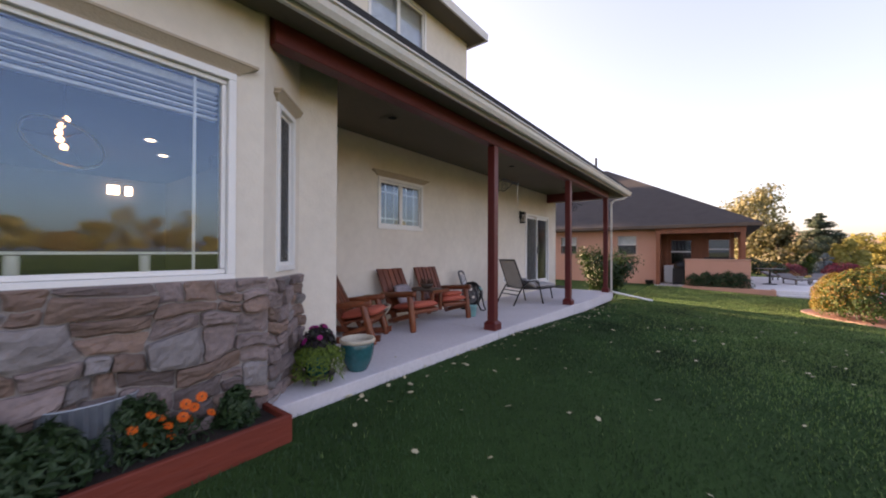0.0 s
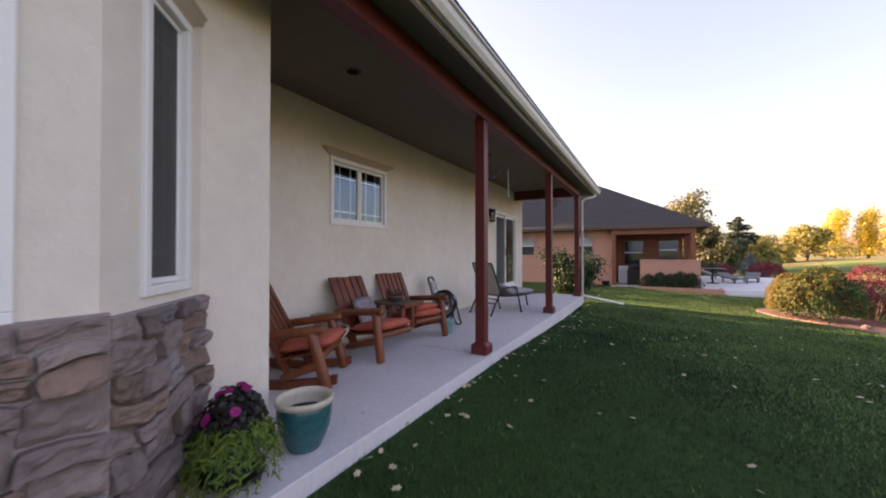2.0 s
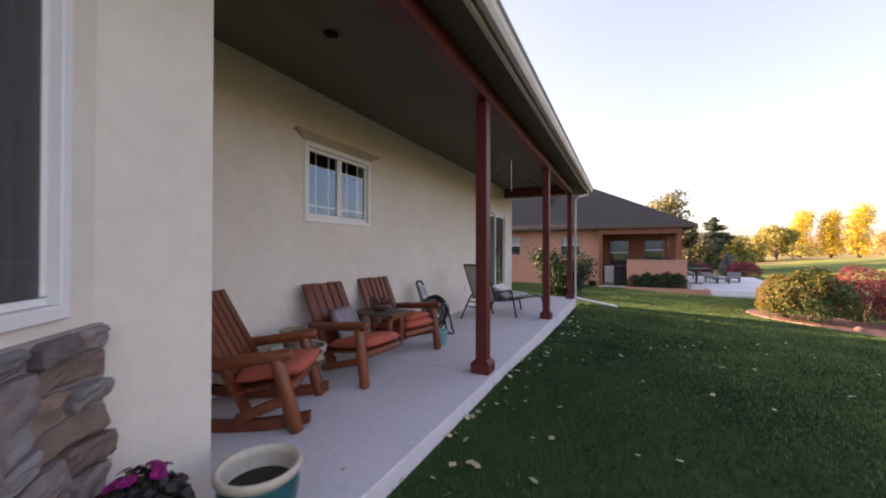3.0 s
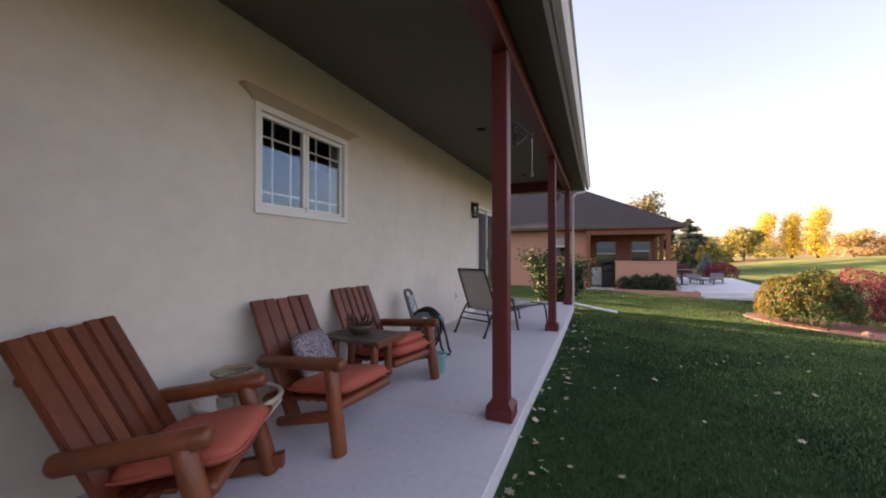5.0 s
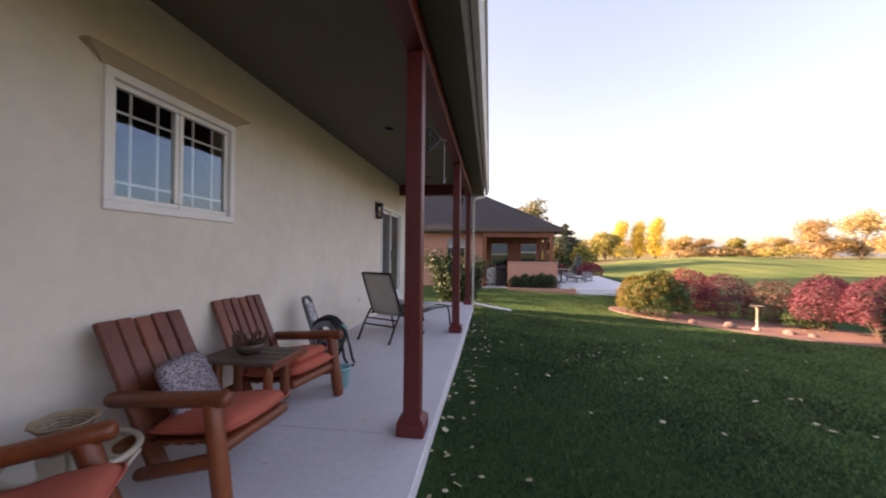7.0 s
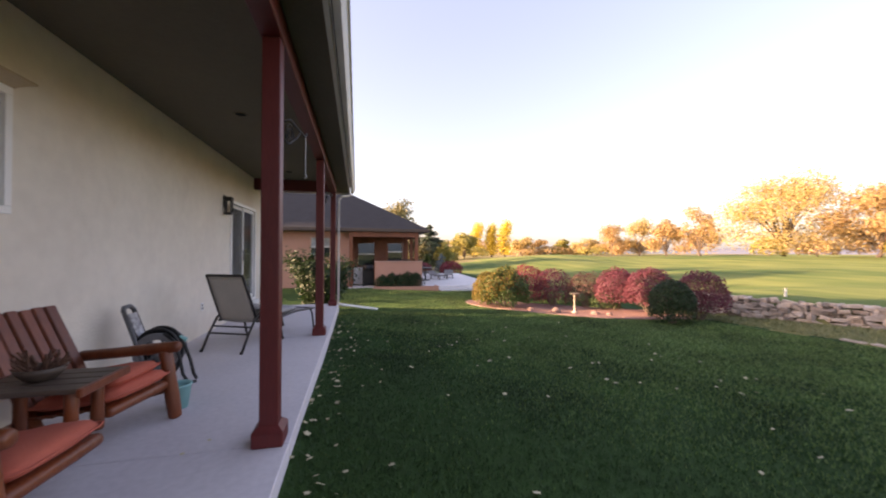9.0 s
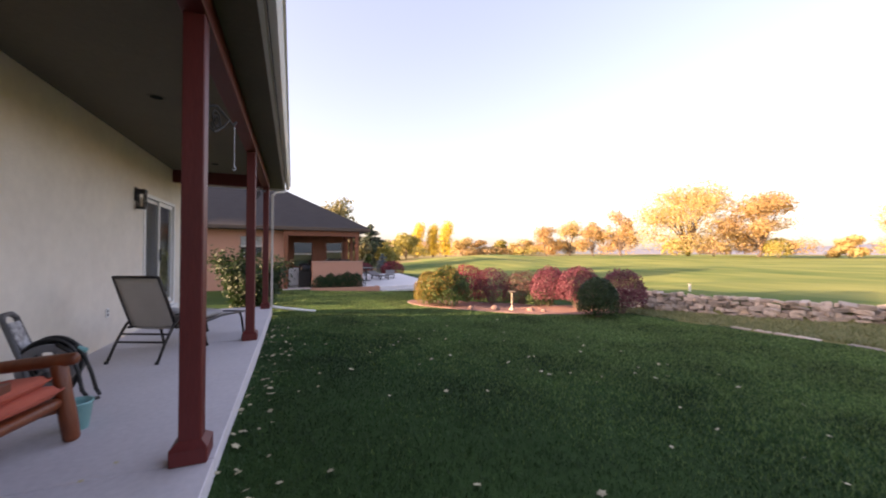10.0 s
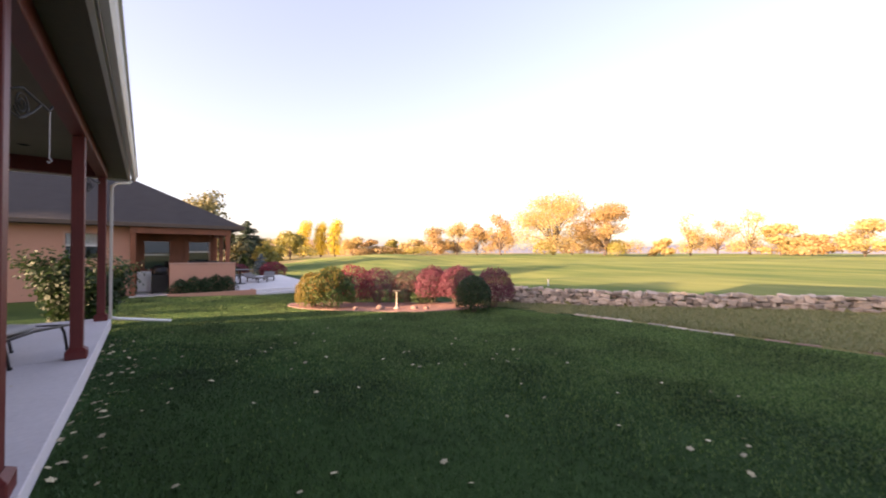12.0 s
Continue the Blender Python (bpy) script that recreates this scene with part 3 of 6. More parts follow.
def ledge_stones(parent, length, z0, z1, seed, proud=0.066):
    rng = random.Random(seed)
    cells = []
    split_stones(rng, 0.0, length, z0, z1, cells)

    def bend(s, z):
        k = min(1.0, 14 * min(s, length - s) + 0.05, 14 * (z1 - z) + 0.05)
        return (s + k * (0.055 * noise.noise(Vector((s * 3.1, z * 3.4, seed))) + 0.012 * noise.noise(Vector((s * 14, z * 14, seed + 2)))),
                z + k * (0.060 * noise.noise(Vector((s * 2.6, z * 3.7, seed + 5))) + 0.012 * noise.noise(Vector((s * 15, z * 15, seed + 8)))))

    for s0, s1, c0, c1 in cells:
        n, m, g = 9, 7, 0.0045
        d = proud + rng.uniform(-0.022, 0.026)
        tx, tz = rng.uniform(-0.02, 0.02), rng.uniform(-0.016, 0.016)
        bm, grid = bmesh.new(), []
        for r in range(m):
            row = []
            for c in range(n):
                u, v = c / (n - 1), r / (m - 1)
                q, zz = bend(s0 + (s1 - s0) * u, c0 + (c1 - c0) * v)
                q += g * (1 - 2 * u)
                zz += g * (1 - 2 * v)
                edge = r in (0, m - 1) or c in (0, n - 1)
                if edge and r in (0, m - 1) and c in (0, n - 1):
                    q += rng.uniform(0.001, 0.011) * (1 if c == 0 else -1)
                    zz += rng.uniform(0.001, 0.009) * (1 if r == 0 else -1)
                y = d + tx * (2 * u - 1) + tz * (2 * v - 1) + 0.014 * noise.noise(Vector((q * 9, zz * 14, seed + s0 * 7))) + 0.012 * noise.noise(Vector((q * 26, zz * 38, seed + s0 * 3))) + rng.uniform(-0.003, 0.003)
                row.append(bm.verts.new((q, -max(0.036, y - (0.016 if edge else 0.0)), zz)))
            grid.append(row)
        for r in range(m - 1):
            for c in range(n - 1):
                bm.faces.new((grid[r][c], grid[r][c + 1], grid[r + 1][c + 1], grid[r + 1][c]))
        rim = [grid[0][c] for c in range(n)] + [grid[r][n - 1] for r in range(1, m)] + [grid[m - 1][c] for c in range(n - 2, -1, -1)] + [grid[r][0] for r in range(m - 2, 0, -1)]
        back = [bm.verts.new((v.co.x, 0.0, v.co.z)) for v in rim]
        for e in range(len(rim)):
            bm.faces.new((rim[e], back[e], back[(e + 1) % len(rim)], rim[(e + 1) % len(rim)]))
        part("stone", bm, (M_STONE, M_STONE_B, M_STONE_C)[rng.choice((0, 0, 0, 1, 2))], parent, smooth=False)


M_STONE_B = surf("ledge_stone_rust", (0.27, 0.175, 0.135), 0.85, col2=(0.115, 0.076, 0.066), scale=5, fine=30, mix=0.9, bump=0.7, bscale=18, rnd=0.3)
M_STONE_C = surf("ledge_stone_grey", (0.27, 0.24, 0.235), 0.85, col2=(0.12, 0.105, 0.108), scale=5, fine=30, mix=0.9, bump=0.7, bscale=18, rnd=0.3)


def veneer(name, p0, p1, z0, z1, seed):
    n = math.dist(p0, p1)
    a = math.degrees(math.atan2(p1[1] - p0[1], p1[0] - p0[0]))
    t = thing(name, pose(p0[0], p0[1], 0, 0, 0, a), "wet-looking brown and grey ledge stone veneer under the bay", "stone veneer", kind="structure")
    part("mortar_bed", box(0, -0.030, z0, n, -0.001, z1), M_MORTAR, t)
    ledge_stones(t, n, z0, z1, seed)


veneer("stone_base_front", (-2.50, -1.0), (BAY_A[0], BAY_A[1] + 0.022), -0.30, 0.965, 4)
veneer("stone_base_side", (BAY_A[0] + UB.x * 0.0, BAY_A[1] + UB.y * 0.0), BAY_B, -0.02, 0.945, 9)

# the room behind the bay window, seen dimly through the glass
wall("wall_room_back", (-8.2, BAY_Y0), (-8.2, 3.0), 0.1, 0.0, 2.42, [], M_DARKIN, "plaster wall inside the house, room shade in its colour")
wall("wall_room_side", (-3.4, 3.0), (-12.7, 3.0), -0.05, 0.0, 2.42, [], M_DARKIN, "plaster wall inside the house, room shade in its colour")
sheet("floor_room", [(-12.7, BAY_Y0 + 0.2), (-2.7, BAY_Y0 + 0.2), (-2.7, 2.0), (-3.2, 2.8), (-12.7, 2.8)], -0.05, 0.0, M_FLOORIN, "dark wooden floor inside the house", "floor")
sheet("ceiling_room", [(-12.7, BAY_Y0 + 0.2), (-2.7, BAY_Y0 + 0.2), (-2.7, 2.0), (-3.2, 2.8), (-4.6, 2.8), (-4.6, END - 0.2), (-12.7, END - 0.2)], 2.76, 2.80, M_DARKIN, "plaster ceiling inside the house, room shade in its colour", "ceiling")
wall("wall_hall", (-6.6, 3.2), (-6.6, END - 0.2), 0.1, 0.0, 2.76, [], M_DARKIN, "plaster wall behind the porch rooms, room shade in its colour")
sheet("floor_hall", [(-6.6, 3.2), (-4.5, 3.2), (-4.5, END - 0.2), (-6.6, END - 0.2)], -0.05, 0.0, M_FLOORIN, "dark wooden floor inside the house", "floor")

# blind gathered at the head of the bay window
blind = thing("window_blind", pose(-2.62, (WIN_Y0 + WIN_Y1) / 2, 0), "white slatted blind drawn up to the window head", "blind")
HW = (WIN_Y1 - WIN_Y0) / 2 - 0.04
part("head_rail", box(-0.03, -HW, 2.24, 0.03, HW, 2.29, 0.004), M_BLIND, blind)
for k in range(4):
    part("slat", box(-0.025, -HW, 2.10 + k * 0.036, 0.025, HW, 2.112 + k * 0.036, 0.002), M_BLIND, blind)
part("bottom_rail", box(-0.025, -HW, 2.055, 0.025, HW, 2.075, 0.004), M_BLIND, blind)

# hanging ring lamp inside
lamp = thing("chandelier", pose(-4.2, 1.22, 2.05), "ring-shaped hanging lamp with warm bare bulbs, lit", "chandelier")
ringp = [(0.25 * math.cos(2 * math.pi * k / 28), 0.25 * math.sin(2 * math.pi * k / 28), 0.15 * math.cos(2 * math.pi * k / 28 + 0.6)) for k in range(28)]
part("ring", tube(ringp, 0.010, 6, closed=True), M_BRASS, lamp, smooth=True)
part("stem", tube([(0, 0, 0.0), (0, 0, 0.71)], 0.008, 6), M_BLACK, lamp)
for k in range(3):
    a = 2 * math.pi * k / 3 + 0.4
    part("spoke", tube([(0.25 * math.cos(a), 0.25 * math.sin(a), 0.15 * math.cos(a + 0.6)), (0, 0, 0.05)], 0.006, 5), M_BLACK, lamp)
for k in range(5):
    a = 0.9 * k + 2.6
    part("bulb", lathe([(0, 0), (0.018, 0.006), (0.026, 0.022), (0.020, 0.040), (0.010, 0.052), (0, 0.053)], 10, c=(0.03 * math.cos(a), 0.03 * math.sin(a), 0.19 - 0.062 * k)), M_BULB, lamp, smooth=True)
part("canopy", lathe([(0, 0.70), (0.06, 0.70), (0.06, 0.709), (0, 0.709)], 14), M_BLACK, lamp)


# glowing squares added for two bright spots of unknown source in the room
wl = thing("wall_light", pose(-8.2, 2.285, 2.20), "pair of glowing squares of unknown source in the dim room", "wall lamp")
part("back_plate", box(0.0, -0.14, -0.03, 0.05, 0.20, 0.03, 0.004), M_BLACK, wl)
for sy, hw3 in ((-0.05, 0.075), (0.155, 0.045)):
    part("lens", box(0.05, sy - hw3, -0.075, 0.12, sy + hw3, 0.075, 0.008), M_CAN, wl)


def recessed_light(x, y, z, label, lit, group):
    t = thing("recessed_light", pose(x, y, z), label, "downlight", group)
    part("trim_ring", lathe([(0.062, 0.0), (0.085, -0.004), (0.088, 0.0), (0.062, 0.002), (0.062, 0.0)], 20), M_WHITE if lit else M_SOFFIT, t, smooth=True)
    part("lens", lathe([(0, -0.001), (0.06, -0.001), (0.06, 0.0), (0, 0.0)], 20), M_CAN if lit else M_CANDARK, t)


for x, y in ((-6.4, 2.33), (-7.3, 2.72)):
    recessed_light(x, y, 2.757, "small lit downlight in the room ceiling", True, "downlights in the room")
for y in (4.25, 7.76, 11.05):
    recessed_light(-3.385, y, CEIL - 0.003, "dark unlit downlight in the porch ceiling", False, "downlights in the porch")

# jars standing on the inner sill
tagged(finish("inner_sill", box(-2.82, WIN_Y0, 0.99, -2.59, WIN_Y1, 1.02, 0.004), M_WHITE), "white inner window sill", "sill", kind="structure")
for y in (0.88, 1.43):
    j = thing("candle_jar", pose(-2.74, y, 1.021), "pale ribbed candle jar on the inner window sill", "jar", "jars on the sill")
    part("jar", lathe([(0, 0), (0.026, 0), (0.030, 0.01), (0.030, 0.10), (0.027, 0.105), (0.027, 0.015), (0, 0.015)], 16), M_WHITE, j, smooth=True)
    part("wick", tube([(0, 0, 0.015), (0, 0, 0.1)], 0.012, 6), M_BLIND, j)

# wall lamp, socket and downspout
sconce = thing("wall_lantern", pose(WX, 10.07, 0.10), "dark bronze box lantern with a clear glass, unlit", "wall lamp")
part("back_plate", box(0, -0.05, 1.98, 0.02, 0.05, 2.20, 0.004), M_BLACK, sconce)
part("roof_cap", box(0.02, -0.064, 2.10, 0.145, 0.064, 2.17, 0.01), M_BLACK, sconce)
bm = bmesh.new()
for sx in (0.03, 0.125):
    for sy in (-0.045, 0.045):
        box(sx - 0.010, sy - 0.010, 1.87, sx + 0.010, sy + 0.007, 2.14, bm=bm)
box(0.02, -0.058, 1.855, 0.138, 0.058, 1.89, bm=bm)
part("cage", bm, M_BLACK, sconce)
part("candle", lathe([(0, 0), (0.02, 0), (0.02, 0.1), (0.012, 0.16), (0, 0.18)], 10, c=(0.078, 0, 1.873)), M_TRIMTAN, sconce)
out = thing("power_outlet", pose(WX, 9.14, 0), "white weatherproof power outlet on the stucco", "outlet")
part("cover_plate", box(0, -0.04, 0.38, 0.014, 0.04, 0.50, 0.004), M_WHITE, out)
for z in (0.415, 0.465):
    part("socket", box(0.0141, -0.017, z - 0.016, 0.018, 0.017, z + 0.016, 0.002), M_BLACK, out)

ds = thing("downspout", pose(-2.42, 12.16, 0), "white downspout beside the end post with a ground extension", "downspout")
part("pipe", box(-0.024, -0.024, -0.01, 0.024, 0.024, 2.62, 0.006), M_GUTTER, ds)
part("offset_pipe", tube([(0, 0, 2.58), (0.06, 0.1, 2.68), (0.24, 0.45, 2.76), (0.27, 0.5, 2.80)], 0.028, 8), M_GUTTER, ds)
bm = bmesh.new()
A, Bp = Vector((0.0, 0.0, 0.0)), Vector((0.98, 0.55, -0.225))
tube([A + Vector((0, 0, 0.03)), A + Vector((0.10, 0.056, -0.015)), Bp], 0.030, 8, bm)
part("ground_extension", bm, M_WHITE, ds, smooth=True)

# ---- things on the porch ----
M_LOG = surf("varnished_log", (0.265, 0.068, 0.021), 0.40, col2=(0.115, 0.026, 0.010), scale=5, fine=26, mix=0.8, bump=0.18, bscale=40, stretch=(1, 1, 0.35), rnd=0.12)
M_SLAT = surf("varnished_slat", (0.235, 0.056, 0.019), 0.42, col2=(0.095, 0.022, 0.009), scale=4, fine=30, mix=0.8, bump=0.15, bscale=45, stretch=(1, 1, 0.15), rnd=0.16)
M_CORAL = surf("coral_canvas", (0.56, 0.125, 0.075), 0.85, col2=(0.46, 0.095, 0.06), scale=4, fine=120, bump=0.25, bscale=160)
M_WEAVE = surf("wicker", (0.42, 0.32, 0.20), 0.75, col2=(0.27, 0.19, 0.11), scale=12, fine=60, bump=0.3)
M_TEAL = surf("teal_glaze", (0.018, 0.135, 0.145), 0.22, col2=(0.012, 0.075, 0.085), scale=6, fine=30, bump=0.06)
M_CREAM = surf("cream_glaze", (0.56, 0.50, 0.40), 0.4, col2=(0.44, 0.37, 0.28), scale=7, fine=30, bump=0.1)
M_SOIL = surf("potting_soil", (0.05, 0.032, 0.024), 0.95, col2=(0.025, 0.016, 0.012), scale=20, fine=120, bump=0.9)
M_AQUA = surf("aqua_plastic", (0.22, 0.52, 0.52), 0.4, col2=(0.18, 0.44, 0.45), scale=5, fine=40, bump=0.03)
M_GREYP = surf("grey_plastic", (0.12, 0.12, 0.125), 0.5, scale=5, fine=40, bump=0.05)
M_REEL = surf("weathered_grey_plastic", (0.20, 0.20, 0.21), 0.5, col2=(0.13, 0.13, 0.135), scale=6, fine=40, bump=0.05)
M_WORN = surf("worn_label", (0.66, 0.65, 0.66), 0.5, col2=(0.16, 0.15, 0.155), scale=16, fine=30, mix=0.5, bump=0.05)
M_SILVER = surf("silver_paint", (0.62, 0.62, 0.64), 0.35, metal=0.4, scale=6, fine=50, bump=0.05)
M_RUBBER = surf("black_rubber", (0.018, 0.018, 0.019), 0.6, scale=9, fine=70, bump=0.1)
M_SLING = surf("taupe_sling", (0.46, 0.42, 0.37), 0.8, col2=(0.37, 0.335, 0.295), scale=3, fine=150, bump=0.3, bscale=220)
M_BRONZE = surf("bronze_tube", (0.035, 0.03, 0.028), 0.4, metal=0.5, scale=9, fine=70, bump=0.08)
M_PALECUSH = surf("pale_grey_canvas", (0.42, 0.41, 0.42), 0.85, scale=5, fine=120, bump=0.2)
M_TABLETOP = surf("weathered_tabletop", (0.11, 0.075, 0.055), 0.55, col2=(0.07, 0.05, 0.04), scale=4, fine=30, stretch=(1, 0.2, 1), bump=0.2)
M_REDWOOD = surf("red_stained_board", (0.22, 0.032, 0.014), 0.7, col2=(0.14, 0.020, 0.010), scale=4, fine=25, mix=0.8, stretch=(1, 0.15, 1), bump=0.3)
M_DRIED = surf("dried_flower", (0.16, 0.075, 0.045), 0.9, col2=(0.08, 0.036, 0.024), scale=20, fine=90, bump=0.3)
M_GALV = surf("galvanised_steel", (0.42, 0.46, 0.52), 0.45, metal=0.6, col2=(0.32, 0.36, 0.42), scale=6, fine=30, bump=0.08)


def figured(name):
    """Cloth with a small black and white broken figure."""
    m = surf(name, (0.6, 0.58, 0.57), 0.85, bump=0.2, fine=120)
    n, l = m.node_tree.nodes, m.node_tree.links
    tc, v, r = n.new("ShaderNodeTexCoord"), n.new("ShaderNodeTexVoronoi"), n.new("ShaderNodeValToRGB")
    v.inputs["Scale"].default_value = 170
    v.distance = "MANHATTAN"
    l.new(tc.outputs["Object"], v.inputs["Vector"])
    r.color_ramp.interpolation = "CONSTANT"
    r.color_ramp.elements[0].color, r.color_ramp.elements[1].color = (0.42, 0.37, 0.40, 1), (0.10, 0.075, 0.09, 1)
    r.color_ramp.elements[1].position = 0.5
    l.new(v.outputs["Color"], r.inputs[0])
    l.new(r.outputs[0], n["Principled BSDF"].inputs["Base Color"])
    return m


M_FIGURED = figured("figured_cloth")


def log(a, b, r, bm=None, sides=10):
    """A peeled log: slightly uneven, with rounded ends."""
    a, b = Vector(a), Vector(b)
    d = b - a
    pts = [a, a + d * 0.012, a + d * 0.04, a + d * 0.3, a + d * 0.6, a + d * 0.96, a + d * 0.988, b]
    rad = [r * 0.55, r * 0.85, r, r * 1.03, r * 0.98, r, r * 0.85, r * 0.55]
    return tube(pts, rad, sides, bm, wob=0.10)


def slat(a, b, w, t, bm=None):
    """A flat slat between two points, its width along x."""
    a, b = Vector(a), Vector(b)
    d = (b - a).normalized()
    n = Vector((1, 0, 0)).cross(d).normalized()
    bm = bm or bmesh.new()
    vs = []
    for p in (a, b):
        for sx, sn in ((-1, -1), (1, -1), (1, 1), (-1, 1)):
            vs.append(bm.verts.new(p + Vector((sx * w / 2, 0, 0)) + n * (sn * t / 2)))
    for f in ((3, 2, 1, 0), (4, 5, 6, 7), (0, 1, 5, 4), (1, 2, 6, 5), (2, 3, 7, 6), (3, 0, 4, 7)):
        bm.faces.new([vs[i] for i in f])
    bmesh.ops.bevel(bm, geom=bm.edges[:], offset=0.006, segments=2, affect="EDGES")
    return bm


def pad(w, d, h, puff=0.35, n=12):
    """A stuffed cushion lying on z = 0, rounded at its edges and fuller in the middle."""
    bm = bmesh.new()
    lay = {}
    for side in (0, 1):
        for i in range(n + 1):
            for j in range(n + 1):
                u, v = i / n * 2 - 1, j / n * 2 - 1
                e = max(0.0, (1 - abs(u) ** 6)) ** 0.5 * max(0.0, (1 - abs(v) ** 6)) ** 0.5
                k = 1 - 0.05 * (abs(u) ** 2 * abs(v) ** 2) * 2
                dome = 1 + puff * (1 - u * u) * (1 - v * v)
                z = h / 2 + (1 if side else -1) * h / 2 * e * (dome if side else 1)
                if i in (0, n) or j in (0, n):
                    z = h / 2
                    if side:
                        lay[side, i, j] = lay[0, i, j]
                        continue
                z += 0.006 * noise.noise(Vector((u * 3, v * 3, side)))
                lay[side, i, j] = bm.verts.new((u * w / 2 * k, v * d / 2 * k, z))
    for side in (0, 1):
        for i in range(n):
            for j in range(n):
                q = [lay[side, i, j], lay[side, i + 1, j], lay[side, i + 1, j + 1], lay[side, i, j + 1]]
                bm.faces.new(q if side else q[::-1])
    return bm


def log_seat(t, cx, w, depth=0.72, seat=0.36, back_top=0.88, slats=6, foot=-0.53, lean=0.49, arm_z=0.55, arms=(True, True), legs=(True, True), m=None, slant=0.0):
    """One log seat with its slatted back, round x = cx; y = 0 at the front legs, the back towards -y.
    The back stands at y = foot where z = 0.31, and lies back by lean for each unit of height."""
    hw = w / 2
    zb0 = 0.20

    def back(z):
        return foot - lean * (z - 0.31)

    step = (w - 0.01) / slats
    for k in range(slats):
        x = cx - hw + 0.005 + step * (k + 0.5)
        top = back_top + 0.004 * math.sin(k * 2.3)
        outer = k in (0, slats - 1)
        lo = 0.07 if outer else zb0
        part("back_slat", slat((x, back(lo), lo), (x, back(top), top), step - (0.004 if outer else 0.014), 0.034 if outer else 0.026), M_SLAT, t, m=m)
    for z in (0.40, back_top - 0.16):
        part("back_rail", log((cx - hw + 0.04, back(z) - 0.045, z), (cx + hw - 0.04, back(z) - 0.045, z), 0.026), M_LOG, t, smooth=True, m=m)
    part("front_rail", log((cx - hw, -0.03, seat - 0.07), (cx + hw, -0.03, seat - 0.07), 0.035), M_LOG, t, smooth=True, m=m)
    n = 6
    run = -back(0.30) - 0.06
    for k in range(n):
        y = -0.03 - k * run / n
        z = seat - 0.035 - 0.07 * k / n
        part("seat_slat", box(cx - hw + 0.02, y - run / n + 0.012, z - 0.02, cx + hw - 0.02, y, z, 0.004), M_SLAT, t, m=m)
    for sgn, arm, leg in ((-1, arms[0], legs[0]), (1, arms[1], legs[1])):
        x = cx + sgn * (hw + 0.03)
        if leg:
            part("front_leg", log((x, 0.03, 0.0), (x, -0.05 - slant, arm_z - 0.025), 0.046), M_LOG, t, smooth=True, m=m)
            part("side_rail", log((x, 0.0, 0.24), (x, back(0.1) - 0.04, 0.10), 0.036), M_LOG, t, smooth=True, m=m)
        if arm:
            part("armrest", log((x, 0.06 - slant, arm_z), (x, back(arm_z) + 0.0, arm_z - 0.07), 0.043), M_LOG, t, smooth=True, m=m)


def cushion(name, parent_m, w, d, h, label, group=""):
    c = thing(name, parent_m, label, "cushion", group)
    part("cover", pad(w, d, h), M_CORAL, c, smooth=True)
    rim = []
    for k in range(40):
        a = 2 * math.pi * k / 40
        cx, cy = math.cos(a), math.sin(a)
        q = (abs(cx) ** 8 + abs(cy) ** 8) ** -0.125
        rim.append((cx * q * w / 2 * 0.985, cy * q * d / 2 * 0.985, h / 2))
    part("piping", tube(rim, 0.006, 5, closed=True), M_CORAL, c, smooth=True)
    return c


# rocking chair
ROCK = pose(-3.43, 4.06, 0, 0, 0, -58)
rock = thing("rocking_chair", ROCK, "varnished log rocking chair with a slatted back and coral seat cushion", "chair")
log_seat(rock, 0.02, 0.58, depth=0.74, back_top=0.90, slats=6, seat=0.36, foot=-0.43, lean=0.53, arm_z=0.525, slant=0.06)
for sx in (-1, 1):
    bm = bmesh.new()
    n = 14
    prof = []
    for k in range(n + 1):
        y = 0.10 - 1.05 * k / n
        z = 0.14 * ((y + 0.36) / 0.62) ** 2 * 0.55
        prof.append((y, z))
    x0, x1 = sx * 0.29 - 0.024, sx * 0.29 + 0.024
    rings = [[bm.verts.new((x0, y, z + 0.001)), bm.verts.new((x1, y, z + 0.001)), bm.verts.new((x1, y, z + 0.075)), bm.verts.new((x0, y, z + 0.075))] for y, z in prof]
    for a, b in zip(rings, rings[1:]):
        for i in range(4):
            bm.faces.new((a[i], a[(i + 1) % 4], b[(i + 1) % 4], b[i]))
    bm.faces.new(rings[0][::-1])
    bm.faces.new(rings[-1])
    part("rocker", bm, M_SLAT, rock)
cushion("seat_cushion", ROCK @ pose(0, -0.19, 0.312, 9, 0, 0), 0.54, 0.54, 0.09, "faded coral seat cushion on the rocking chair")

# double seat with a table between
DUO = pose(-3.39, 5.39, 0, 0, 0, -90)
duo = thing("double_glider", DUO, "varnished log double seat with slatted backs and a table between", "bench")
SEAT_A, SEAT_B = pose(0.468, 0.062, 0, 0, 0, -3.5), pose(-0.394, -0.03, 0, 0, 0, -10)
log_seat(duo, 0, 0.55, back_top=0.872, slats=5, seat=0.34, foot=-0.57, lean=0.52, arms=(False, True), legs=(False, True), m=SEAT_A)
log_seat(duo, 0, 0.52, back_top=0.872, slats=6, seat=0.34, foot=-0.56, lean=0.49, arms=(True, False), legs=(True, False), m=SEAT_B)
part("long_rail", log((-0.66, -0.62, 0.20), (0.72, -0.62, 0.20), 0.036), M_LOG, duo, smooth=True)
for y in (-0.12, -0.5):
    for x in (-0.09, 0.12):
        part("table_post", log((x, y, 0.20), (x, y, 0.515), 0.032), M_LOG, duo, smooth=True)
for k in range(4):
    part("table_board", box(-0.20 + k * 0.104, -0.58, 0.52, -0.101 + k * 0.104, -0.04, 0.548, 0.005), M_TABLETOP, duo, "dark weathered table board")
